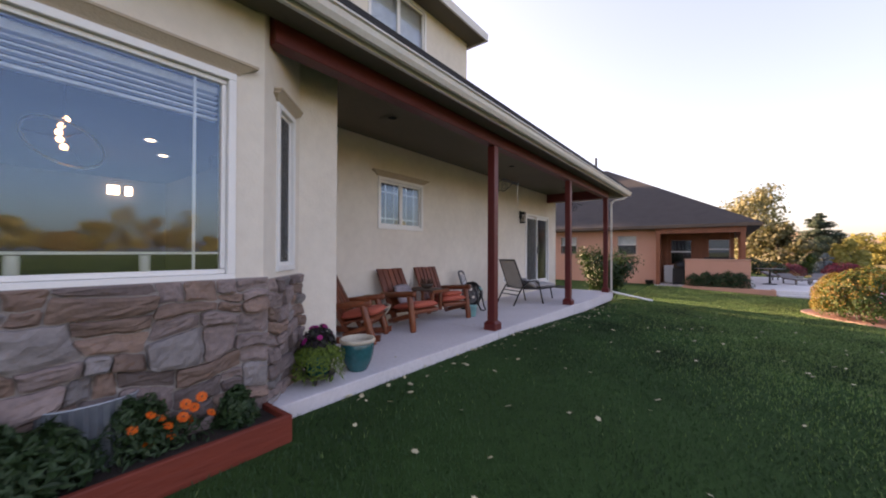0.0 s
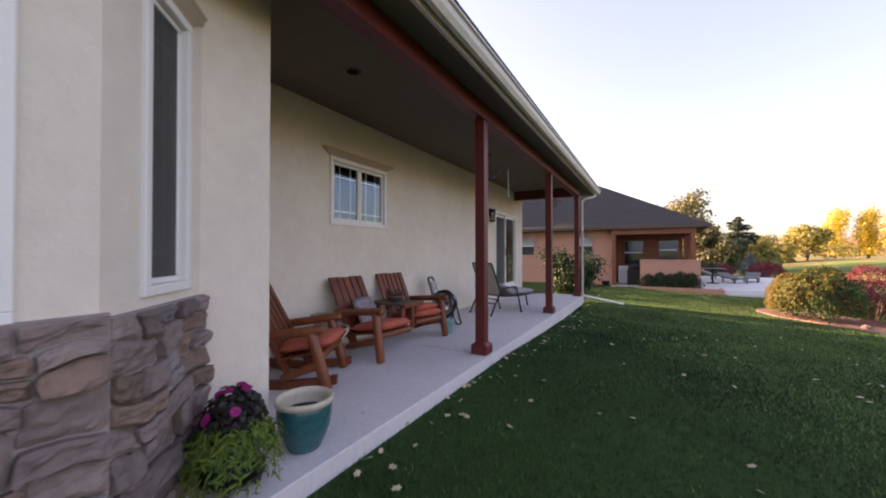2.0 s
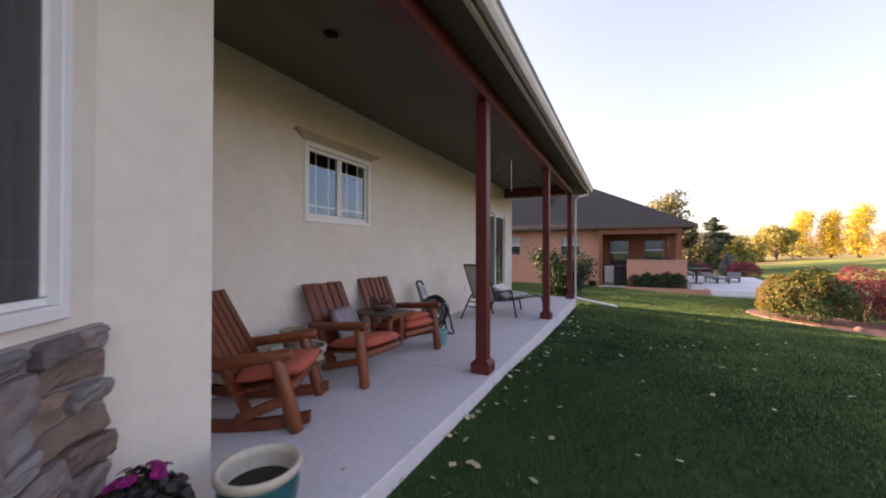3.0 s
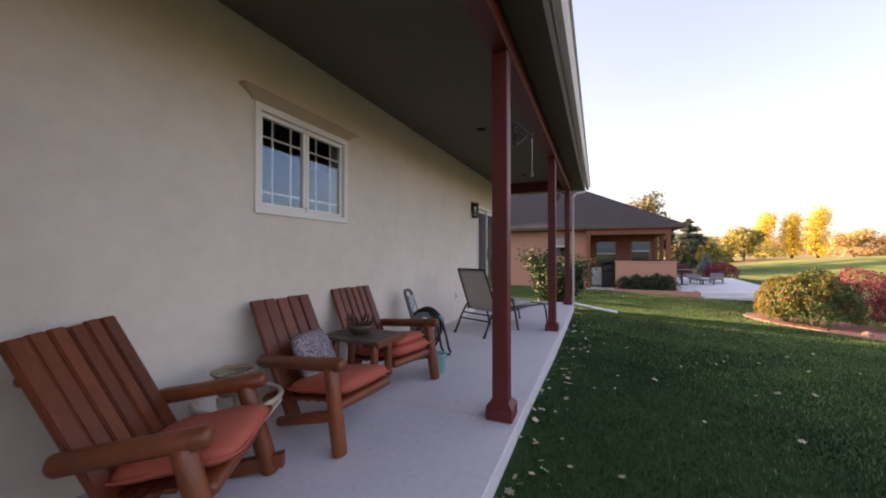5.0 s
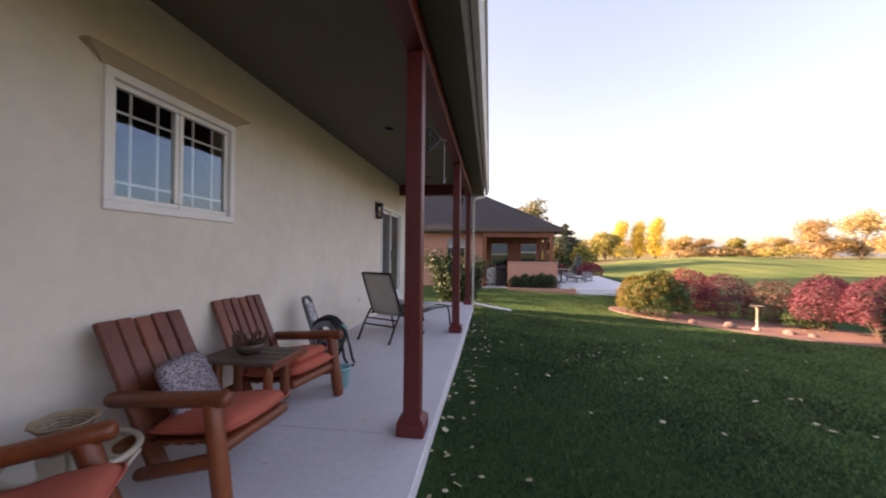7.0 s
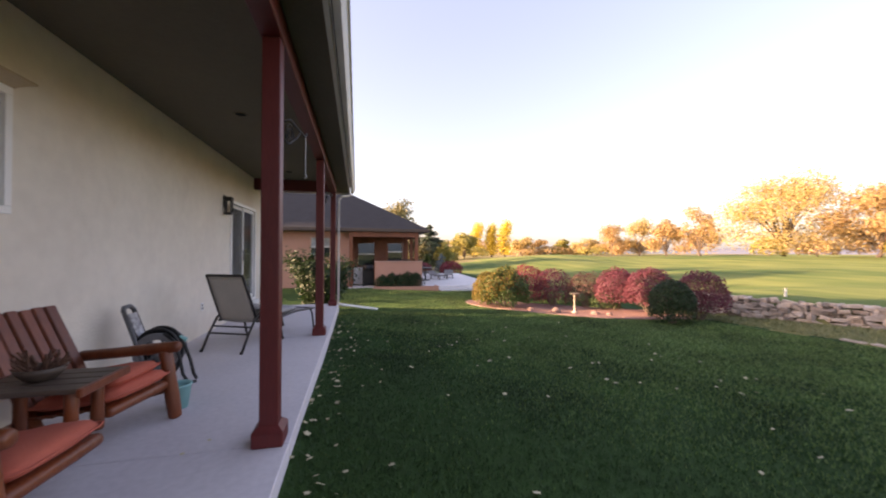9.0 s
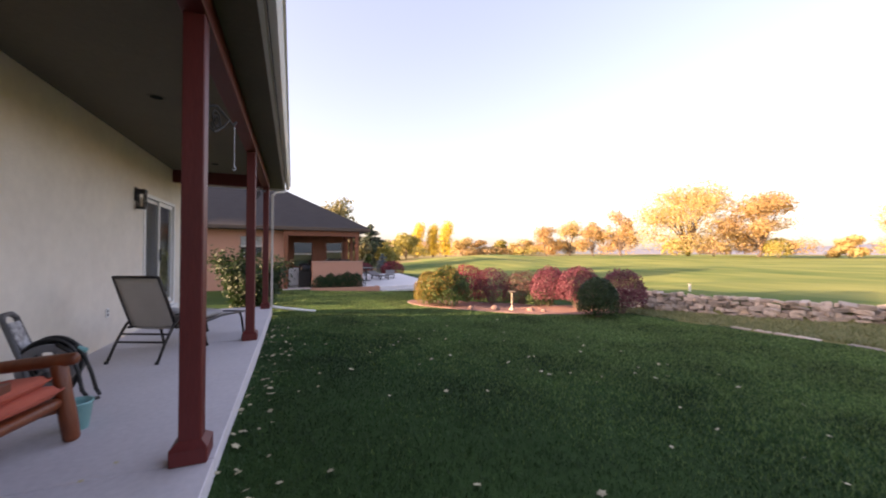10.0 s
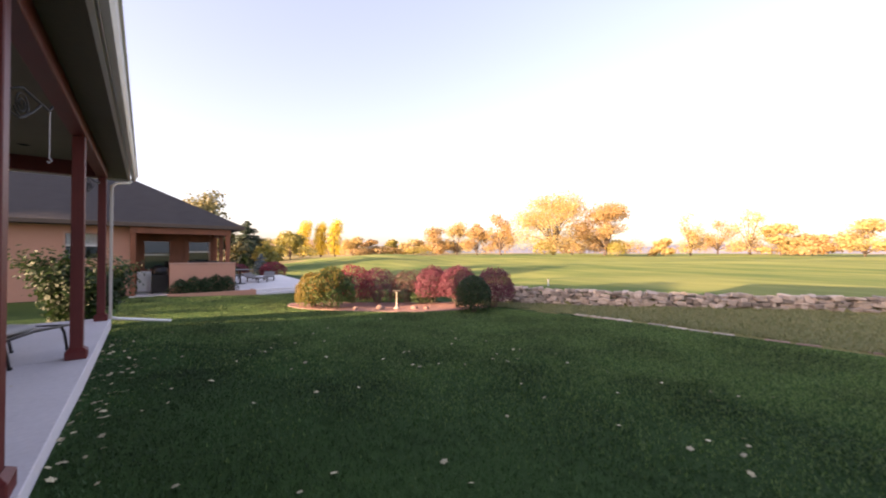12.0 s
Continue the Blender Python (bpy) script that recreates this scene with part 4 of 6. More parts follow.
part("table_edge", box(-0.21, -0.04, 0.50, 0.225, -0.01, 0.55, 0.006), M_SLAT, duo)
part("table_edge", box(-0.21, -0.592, 0.50, 0.225, -0.58, 0.55, 0.004), M_SLAT, duo)
for seat_m in (SEAT_A, SEAT_B):
    cushion("seat_cushion", DUO @ seat_m @ pose(0, -0.24, 0.288, 8, 0, 0), 0.53, 0.58, 0.09, "faded coral seat cushion on the double seat", "cushions on the double seat")
cushion("folded_cushion", DUO @ SEAT_B @ pose(0.01, -0.22, 0.378, 8, 0, 4), 0.46, 0.46, 0.08, "second coral cushion stacked on the far seat")
pil = thing("throw_pillow", DUO @ SEAT_A @ pose(-0.02, -0.545, 0.435, -64, 0, 14), "black and white figured throw pillow against the slats", "pillow")
part("cover", pad(0.43, 0.40, 0.085, 0.7), M_FIGURED, pil, smooth=True)

# dried plant in a rough bowl on the little table
bowl = thing("rustic_bowl", DUO @ pose(0.0, -0.34, 0.5495), "dark twig bowl with dried stuff on the table", "bowl")
part("bowl", lathe([(0, 0), (0.06, 0), (0.10, 0.04), (0.115, 0.075), (0.105, 0.075), (0.09, 0.045), (0.05, 0.015), (0, 0.014)], 14), M_TABLETOP, bowl, smooth=True)
bm = bmesh.new()
rng = random.Random(5)
for k in range(70):
    a, r = rng.uniform(0, 6.28), rng.uniform(0.0, 0.07)
    b2 = a + rng.uniform(-0.8, 0.8)
    tube([(r * math.cos(a), r * math.sin(a), 0.03), (0.12 * math.cos(b2) * rng.uniform(0.4, 1.1), 0.12 * math.sin(b2), rng.uniform(0.07, 0.16))], 0.006, 4, bm)
part("dried_twigs", bm, M_DRIED, bowl)

# round glass side table with a shell-like basket
st = thing("side_table", pose(-3.86, 4.36, -0.075), "small round side table with a glass top and pale metal rim", "table")
ringp = [(0.23 * math.cos(2 * math.pi * k / 36), 0.23 * math.sin(2 * math.pi * k / 36), 0.435) for k in range(36)]
part("rim", tube(ringp, 0.016, 8, closed=True), M_CREAM, st, smooth=True)
part("glass_top", lathe([(0, 0.432), (0.222, 0.432), (0.222, 0.440), (0, 0.440)], 36), M_GLASS, st)
for k in range(3):
    a = 2 * math.pi * k / 3 + 0.5
    c, s = math.cos(a), math.sin(a)
    part("leg", tube([(0.24 * c, 0.24 * s, 0.42), (0.12 * c, 0.12 * s, 0.26), (0.11 * c, 0.11 * s, 0.16), (0.21 * c, 0.21 * s, 0.075)], 0.011, 7), M_CREAM, st, smooth=True)
part("lower_ring", tube([(0.115 * math.cos(2 * math.pi * k / 20), 0.115 * math.sin(2 * math.pi * k / 20), 0.2) for k in range(20)], 0.008, 6, closed=True), M_CREAM, st, smooth=True)
bk = thing("wicker_basket", pose(-3.95, 4.39, 0.3655), "flaring beige wicker basket on the side table", "basket")
for r, z in ((0.075, 0.006), (0.085, 0.02), (0.088, 0.036), (0.086, 0.052), (0.080, 0.068), (0.078, 0.084), (0.082, 0.100), (0.090, 0.115), (0.102, 0.126), (0.113, 0.133), (0.118, 0.136)):
    part("woven_band", tube([(r * math.cos(2 * math.pi * k / 24), r * math.sin(2 * math.pi * k / 24), z + 0.004 * math.sin(k * 1.9)) for k in range(24)], 0.007, 5, closed=True), M_WEAVE, bk, smooth=True)
for k in range(14):
    a = 2 * math.pi * k / 14
    c, s = math.cos(a), math.sin(a)
    part("stake", tube([(0.03 * c, 0.03 * s, 0.006), (0.086 * c, 0.086 * s, 0.03), (0.080 * c, 0.080 * s, 0.09), (0.122 * c, 0.122 * s, 0.14)], 0.004, 5), M_WEAVE, bk)

# hose reel cart leaning by the wall
cart = thing("hose_reel_cart", pose(-3.98, 6.93, 0, 0, 0, -84), "grey hose reel cart with a coiled black hose", "hose reel")
bm = bmesh.new()
for x in (-0.10, 0.10):
    tube([(x * 1.2, 0.10, 0.03), (x * 1.15, 0.02, 0.30), (x, -0.12, 0.72)], 0.020, 8, bm)
tube([(-0.10, -0.12, 0.72), (-0.06, -0.135, 0.755), (0.06, -0.135, 0.755), (0.10, -0.12, 0.72)], 0.020, 8, bm)
part("handle_frame", bm, M_GREYP, cart, smooth=True)
part("label_plate", box(-0.075, -0.012, -0.15, 0.075, 0.012, 0.15, 0.006), M_WORN, cart, "pale plate with worn marks", m=pose(0, -0.05, 0.55, 18, 0, 0))
for k in range(6):
    r = 0.145 + 0.016 * (k % 3)
    drop = 0.02 + 0.022 * ((k * 2) % 5)
    pts = [(-0.085 + 0.034 * k, 0.14 + r * math.cos(2 * math.pi * q / 28), 0.34 + (r * 1.15 if math.sin(2 * math.pi * q / 28) > 0 else r * 1.15 + drop) * math.sin(2 * math.pi * q / 28)) for q in range(28)]
    part("hose_loop", tube(pts, 0.0145, 7, closed=True), M_RUBBER, cart, "loop of black rubber hose", smooth=True)
for x in (-0.115, 0.105):
    part("reel_flange", lathe([(0.13, 0), (0.185, 0), (0.19, 0.006), (0.185, 0.014), (0.13, 0.014), (0.125, 0.006), (0.13, 0)], 28), M_REEL, cart, "grey plastic reel ring", m=pose(x, 0.14, 0.32, 0, 90, 0))
    for a in (20, 80, 140):
        part("reel_spoke", box(-0.13, -0.012, 0.002, 0.13, 0.012, 0.012, 0.003), M_REEL, cart, m=pose(x, 0.14, 0.32, 0, 90, 0) @ pose(0, 0, 0, 0, 0, a))
part("hub", tube([(-0.12, 0.14, 0.32), (0.13, 0.14, 0.32)], 0.035, 12), M_REEL, cart, smooth=True)
part("loose_hose", tube([(0.11, 0.20, 0.50), (0.15, 0.29, 0.44), (0.18, 0.35, 0.28), (0.19, 0.38, 0.12), (0.17, 0.42, 0.03), (0.10, 0.46, 0.016)], 0.015, 7), M_RUBBER, cart, smooth=True)
part("loose_hose", tube([(0.02, 0.28, 0.46), (0.06, 0.36, 0.36), (0.08, 0.41, 0.22), (0.05, 0.43, 0.08), (0.0, 0.44, 0.016)], 0.015, 7), M_RUBBER, cart, smooth=True)
part("foot_bar", tube([(-0.14, 0.12, 0.022), (0.14, 0.12, 0.022)], 0.02, 8), M_GREYP, cart)
for x in (-0.155, 0.155):
    part("wheel", lathe([(0, -0.02), (0.06, -0.02), (0.075, -0.012), (0.075, 0.012), (0.06, 0.02), (0, 0.02)], 20), M_RUBBER, cart, m=pose(x, 0.02, 0.076, 0, 90, 0))
part("tap_fitting", tube([(0.02, 0.30, 0.44), (0.02, 0.36, 0.41)], 0.022, 8), M_AQUA, cart, "aqua hose fitting")

bucket = thing("bucket", pose(-3.41, 6.27, 0), "small aqua plastic bucket on the slab", "bucket")
part("pail", lathe([(0, 0), (0.072, 0), (0.094, 0.18), (0.100, 0.182), (0.100, 0.195), (0.090, 0.195), (0.086, 0.17), (0.066, 0.008), (0, 0.008)], 24), M_AQUA, bucket, smooth=True)
part("bail", tube([(0.098 * math.cos(a), 0.098 * math.sin(a) * 0.55 - 0.0, 0.185 - 0.055 * math.sin(a)) for a in [math.pi * k / 12 for k in range(13)]], 0.003, 5), M_SILVER, bucket)

# sling lounger
LG = pose(-3.655, 7.965, 0, 0, 0, -23.5)
lg = thing("sun_lounger", LG, "bronze tube sun lounger with a taupe sling, back raised", "lounger")
hw = 0.29


def lounge_tube(name, pts, r=0.016):
    return part(name, tube(pts, r, 8), M_BRONZE, lg, smooth=True)


for sx in (-1, 1):
    x = sx * hw
    lounge_tube("side_rail", [(x, 0.30, 0.36), (x, 0.75, 0.33), (x, 1.2, 0.36), (x, 1.75, 0.33)])
    lounge_tube("back_tube", [(x * 0.93, 0.33, 0.35), (x * 0.93, 0.19, 0.68), (x * 0.90, 0.06, 0.98)])
    lounge_tube("rear_leg", [(x, 0.02, 0.0), (x, 0.14, 0.22), (x, 0.27, 0.40), (x, 0.42, 0.50), (x, 0.62, 0.52), (x, 0.72, 0.46)])
    lounge_tube("middle_leg", [(x, 0.72, 0.50), (x, 0.78, 0.30), (x, 0.86, 0.0)])
    lounge_tube("front_leg", [(x, 1.62, 0.34), (x, 1.68, 0.25), (x, 1.74, 0.0)])
    part("armrest", box(x - 0.022, 0.30, 0.505, x + 0.022, 0.72, 0.525, 0.008), M_BRONZE, lg)
    for y in (0.02, 0.86, 1.74):
        part("foot_cap", lathe([(0, 0), (0.02, 0), (0.021, 0.03), (0, 0.03)], 10, c=(x, y, 0)), M_RUBBER, lg)
lounge_tube("top_bar", [(-hw * 0.90, 0.06, 0.98), (hw * 0.90, 0.06, 0.98)])
lounge_tube("cross_bar", [(-hw, 0.14, 0.22), (hw, 0.14, 0.22)], 0.012)
lounge_tube("cross_bar", [(-hw, 0.20, 0.30), (hw, 0.20, 0.30)], 0.012)
lounge_tube("cross_bar", [(-hw, 1.75, 0.33), (hw, 1.75, 0.33)], 0.012)


def sling(y_pts, w, sag, name):
    bm = bmesh.new()
    rows = []
    for y, z in y_pts:
        rows.append([bm.verts.new((w * (k / 8 * 2 - 1), y, z - sag * (1 - (k / 8 * 2 - 1) ** 2))) for k in range(9)])
    for a, b in zip(rows, rows[1:]):
        for k in range(8):
            bm.faces.new((a[k], a[k + 1], b[k + 1], b[k]))
    ext = bmesh.ops.extrude_face_region(bm, geom=bm.faces[:])
    for v in ext["geom"]:
        if isinstance(v, bmesh.types.BMVert):
            v.co += Vector((0, 0.004, -0.004))
    return part(name, bm, M_SLING, lg, smooth=True)


sling([(0.055, 0.985), (0.09, 0.90), (0.185, 0.68), (0.26, 0.50), (0.31, 0.38)], hw * 0.90, 0.012, "back_sling")
sling([(0.33, 0.355), (0.75, 0.325), (1.2, 0.355), (1.75, 0.325)], hw * 0.96, 0.02, "seat_sling")
fold = thing("folded_towel", LG @ pose(0.0, 1.05, 0.35), "pale grey cushion lying on the lounger seat", "cushion")
part("cover", pad(0.50, 0.62, 0.09, 0.3), M_PALECUSH, fold, smooth=True)
fold2 = thing("pale_cushion", LG @ pose(-0.02, 0.60, 0.40, -28, 0, 4), "pale cushion propped on the lounger seat", "cushion")
part("cover", pad(0.46, 0.44, 0.10, 0.4), M_PALECUSH, fold2, smooth=True)

# iron scroll brackets on the posts
def scroll_bracket(y, z, chime):
    b = thing("plant_bracket", pose(-2.50, y + 0.071, z, 0, 0, 78), "black wrought-iron scroll bracket on a red porch post", "bracket", "scroll brackets")
    part("mounting_plate", box(0, -0.012, -0.13, 0.006, 0.012, 0.11, 0.002), M_IRON, b)
    part("arm", tube([(0.006, 0, 0.02), (0.15, 0, 0.08), (0.32, 0, 0.06), (0.46, 0, 0.05), (0.50, 0, 0.09)], 0.008, 6), M_IRON, b, smooth=True)
    pts = []
    for k in range(30):
        a = k / 29 * 4.2 * math.pi
        r = 0.085 * (1 - k / 36)
        pts.append((0.14 + r * math.cos(a + 3.6), 0, -0.02 + r * math.sin(a + 3.6)))
    part("scroll", tube(pts, 0.005, 5), M_IRON, b, smooth=True)
    part("brace", tube([(0.006, 0, -0.10), (0.12, 0, -0.11), (0.26, 0, -0.03), (0.36, 0, 0.052)], 0.006, 6), M_IRON, b, smooth=True)
    if chime:
        c = thing("hanging_rod", pose(-2.50 + 0.47 * math.cos(radians(78)), y + 0.071 + 0.47 * math.sin(radians(78)), z + 0.04), "thin pale hanging rod below the bracket", "hanger")
        part("rod", tube([(0, 0, 0.018), (0, 0, -0.30)], 0.0025, 5), M_SILVER, c)
        part("hook", tube([(0, 0, -0.30), (0.012, 0, -0.32), (0.0, 0, -0.335), (-0.01, 0, -0.325)], 0.004, 6), M_SILVER, c)


scroll_bracket(5.515, 2.19, True)
scroll_bracket(8.84, 2.19, False)

# ---- garden ----
M_GREEN = leafy("garden_leaf", ((0.030, 0.070, 0.018), (0.055, 0.105, 0.025), (0.085, 0.14, 0.035)))
M_DKGREEN = leafy("deep_green_leaf", ((0.014, 0.040, 0.014), (0.028, 0.066, 0.020), (0.040, 0.085, 0.03)))
M_SHRUB = leafy("shrub_leaf", ((0.014, 0.040, 0.011), (0.026, 0.060, 0.016), (0.042, 0.078, 0.020)))
M_TRAIL = leafy("trailing_leaf", ((0.07, 0.13, 0.015), (0.12, 0.20, 0.025), (0.17, 0.26, 0.035)))
M_PETUNIA = leafy("magenta_petal", ((0.35, 0.01, 0.14), (0.55, 0.03, 0.25), (0.30, 0.015, 0.18)))
M_ORANGE = leafy("orange_petal", ((0.80, 0.12, 0.005), (0.90, 0.20, 0.01), (0.75, 0.08, 0.005)))
M_DARKLEAF = leafy("plum_dark_leaf", ((0.022, 0.012, 0.022), (0.035, 0.025, 0.025), (0.03, 0.04, 0.02)))
M_BURN = leafy("burning_bush_leaf", ((0.11, 0.020, 0.036), (0.18, 0.036, 0.056), (0.25, 0.075, 0.092), (0.14, 0.047, 0.055)))
M_MAROON = leafy("maroon_leaf", ((0.15, 0.016, 0.030), (0.25, 0.026, 0.044), (0.34, 0.042, 0.060)))
M_PLUM = leafy("plum_leaf", ((0.10, 0.022, 0.036), (0.17, 0.036, 0.056), (0.21, 0.055, 0.068)))
M_SHRUB2 = leafy("olive_green_leaf", ((0.022, 0.060, 0.010), (0.045, 0.100, 0.018), (0.085, 0.130, 0.026)))
M_RUSSET = leafy("russet_leaf", ((0.12, 0.05, 0.04), (0.20, 0.085, 0.06), (0.10, 0.075, 0.04)))
M_GOLDGRN = leafy("turning_leaf", ((0.12, 0.155, 0.018), (0.21, 0.175, 0.026), (0.32, 0.155, 0.026), (0.075, 0.12, 0.016)))
# golden leaf colours with blue raised to carry the distance haze
M_YELLOW = leafy("hazed_golden_leaf", ((0.46, 0.34, 0.12), (0.60, 0.47, 0.19), (0.54, 0.39, 0.18), (0.38, 0.31, 0.14)), through_light=0.45)
M_POPLAR = leafy("poplar_leaf", ((0.60, 0.46, 0.05), (0.76, 0.60, 0.09), (0.55, 0.44, 0.08)), through_light=0.45)
M_OCHRE = leafy("ochre_leaf", ((0.40, 0.25, 0.09), (0.54, 0.36, 0.16), (0.36, 0.28, 0.14)), through_light=0.4)
M_OLIVE = leafy("olive_leaf", ((0.22, 0.21, 0.05), (0.34, 0.31, 0.08), (0.43, 0.37, 0.10)), through_light=0.4)
M_NEEDLE = leafy("pine_needle", ((0.018, 0.040, 0.020), (0.030, 0.060, 0.028), (0.040, 0.070, 0.028)), through_light=0.1)
M_BLUEND = leafy("blue_spruce_needle", ((0.09, 0.14, 0.16), (0.13, 0.19, 0.21), (0.07, 0.11, 0.13)), through_light=0.1)
M_BARK = surf("grey_bark", (0.14, 0.105, 0.08), 0.9, col2=(0.07, 0.052, 0.04), scale=4, fine=25, stretch=(1, 1, 0.25), bump=0.7, bscale=20)
M_TWIG = surf("twig_bark", (0.20, 0.15, 0.11), 0.9, scale=8, fine=30, bump=0.3)
M_RUBBLE = surf("pale_rubble", (0.56, 0.47, 0.39), 0.9, col2=(0.30, 0.235, 0.19), scale=3, fine=20, mix=0.9, bump=0.6, bscale=14, rnd=0.45)
M_EDGE = surf("pink_edging", (0.34, 0.22, 0.175), 0.9, col2=(0.24, 0.15, 0.12), scale=4, fine=30, rnd=0.2, bump=0.4)
M_LEAFLIT = surf("dry_fallen_leaf", (0.55, 0.50, 0.34), 0.7, col2=(0.40, 0.33, 0.18), scale=9, fine=60, rnd=0.3, bump=0.1)


def leaf_cloud(points, size, rng, fold=0.25, slim=0.55, droop=0.0):
    """A bmesh-free mesh of folded leaves, one at each (place, outward) pair."""
    n = len(points)
    verts = np.zeros((n * 4, 3))
    for k, (p, o) in enumerate(points):
        o = Vector(o)
        d = Vector((rng.gauss(0, 1), rng.gauss(0, 1), rng.gauss(0, 1) - droop)).normalized()
        up = (o * 1.1 + Vector((rng.gauss(0, 0.6), rng.gauss(0, 0.6), rng.gauss(0.3, 0.6)))).normalized()
        d = d - d.dot(up) * up
        d = d.normalized() if d.length > 1e-4 else up.orthogonal().normalized()
        s = up.cross(d)
        L = size * rng.uniform(0.7, 1.3)
        p = Vector(p)
        verts[k * 4] = p - d * L * 0.5
        verts[k * 4 + 1] = p + s * L * slim * 0.5 + up * L * fold * 0.3
        verts[k * 4 + 2] = p + d * L * 0.5 + up * L * 0.05
        verts[k * 4 + 3] = p - s * L * slim * 0.5 + up * L * fold * 0.3
    faces = [(k * 4, k * 4 + 1, k * 4 + 2, k * 4 + 3) for k in range(n)]
    me = bpy.data.meshes.new("leaves")
    me.from_pydata(verts.tolist(), [], faces)
    return me


def mesh_part(name, me, material, parent, label=""):
    if not me.materials:
        me.materials.append(material)
    ob = new(name, me)
    ob.parent = parent
    return tagged(ob, label)


def dome_points(n, rx, ry, h, rng, lump=0.16, seed=0, skirt=0.1, lobes=2.2):
    """Places in the outer layer of a rounded, lumpy shrub."""
    out = []
    while len(out) < n:
        v = Vector((rng.gauss(0, 1), rng.gauss(0, 1), rng.gauss(0, 1))).normalized()
        if v.z < -0.35:
            continue
        k = 1 + lump * noise.noise(v * lobes + Vector((seed, seed * 2.3, 0))) + 0.5 * lump * noise.noise(v * lobes * 2.7 + Vector((0, seed, 5)))
        depth = 1 - abs(rng.gauss(0, 0.11))
        q = 0.42 * h
        p = Vector((v.x * rx, v.y * ry, q + v.z * (h - q))) if v.z > 0 else Vector((v.x * rx, v.y * ry, q + v.z * q * 2.2))
        if p.z < skirt:
            continue
        c = Vector((0, 0, q))
        p = c + (p - c) * k * depth
        out.append((p, v))
    return out


def shrub(x, y, rx, ry, h, mat, label, seed, n=5200, leaf=0.055, lump=0.16, group="shrubs in the gravel bed", skirt=0.08, extra=None):
    rng = random.Random(seed)
    z = ground_z(x, y)
    t = thing("shrub", pose(x, y, z + 0.02), label, "shrub", group)
    pts = dome_points(n, rx, ry, h, rng, lump, seed, skirt)
    mesh_part("foliage", leaf_cloud(pts, leaf, rng), mat, t)
    if extra:
        # turned leaves on one side, their brighter colour carrying sunlight as well
        mat2, share, side = extra
        pts2 = [(p * 1.02, o) for p, o in pts if o.dot(Vector(side)) > 0.25 and rng.random() < share]
        mesh_part("turned_leaves", leaf_cloud(pts2, leaf * 1.1, rng), mat2, t)
    bm = bmesh.new()
    for k in range(16):
        a, r = rng.uniform(0, 6.28), rng.uniform(0.3, 0.85)
        e = Vector((rx * r * math.cos(a), ry * r * math.sin(a), h * rng.uniform(0.45, 0.85)))
        tube([(0.06 * math.cos(a), 0.06 * math.sin(a), -0.05), e * 0.45 + Vector((0, 0, 0.05)), e], [0.014, 0.010, 0.004], 5, bm)
    part("branch_frame", bm, M_TWIG, t)
    return t


# the flower bed under the bay window
bed = thing("planter_edging", pose(0, 0, 0), "red-stained boards edging the flower bed", "planter")
part("long_board", box(-2.14, -2.4, -0.2, -2.10, 2.08, 0.062, 0.006), M_REDWOOD, bed)
part("end_board", box(-2.44, 2.04, -0.2, -2.141, 2.08, 0.060, 0.006), M_REDWOOD, bed)
tagged(finish("flower_bed_soil", box(-2.475, -2.4, -0.25, -2.141, 2.039, 0.02), M_SOIL), "dark soil in the flower bed", "soil", kind="structure")
well = thing("window_well", pose(-2.455, 1.14, 0), "corrugated galvanised window well against the stone", "window well")
bm = bmesh.new()
rings = []
for z in (0.021, 0.36):
    rings.append([bm.verts.new((max(0.0, (0.10 + 0.010 * math.sin(k * 2 * math.pi / 4)) * math.sin(math.pi * k / 48)), 0.20 * -math.cos(math.pi * k / 48), z)) for k in range(49)])
for k in range(48):
    bm.faces.new((rings[0][k], rings[0][k + 1], rings[1][k + 1], rings[1][k]))
bmesh.ops.solidify(bm, geom=bm.faces[:], thickness=0.004)
part("corrugated_shell", bm, M_GALV, well, smooth=False)
part("rolled_edge", tube([(0.10 * math.sin(math.pi * k / 24), 0.20 * -math.cos(math.pi * k / 24), 0.362) for k in range(25)], 0.006, 6), M_GALV, well, smooth=True)


def leafy_plant(name, x, y, z, rx, ry, h, mat, label, seed, n=420, leaf=0.06, slim=0.4, category="plant", group="", name_part="foliage", lump=0.35):
    rng = random.Random(seed)
    t = thing(name, pose(x, y, z), label, category, group)
    pts = []
    while len(pts) < n:
        a, r, q = rng.uniform(0, 6.28), rng.random() ** 0.6, rng.random() ** 0.8
        k = 1 + lump * noise.noise(Vector((math.cos(a) * 2 + seed, math.sin(a) * 2, q * 3)))
        rr = r * (0.55 + 0.45 * math.sin(math.pi * min(1, q + 0.15))) * k
        pts.append((Vector((rx * rr * math.cos(a), ry * rr * math.sin(a), h * q * (1 - 0.25 * r))), Vector((math.cos(a) * r, math.sin(a) * r, 0.8))))
    mesh_part(name_part, leaf_cloud(pts, leaf, rng, slim=slim), mat, t)
    bm = bmesh.new()
    for k in range(9):
        a, r = rng.uniform(0, 6.28), rng.uniform(0.2, 0.7)
        tube([(0.01 * math.cos(a), 0.01 * math.sin(a), -0.01), (rx * r * math.cos(a), ry * r * math.sin(a), h * 0.75)], [0.004, 0.002], 4, bm)
    part("stalk_frame", bm, M_DKGREEN, t)
    return t


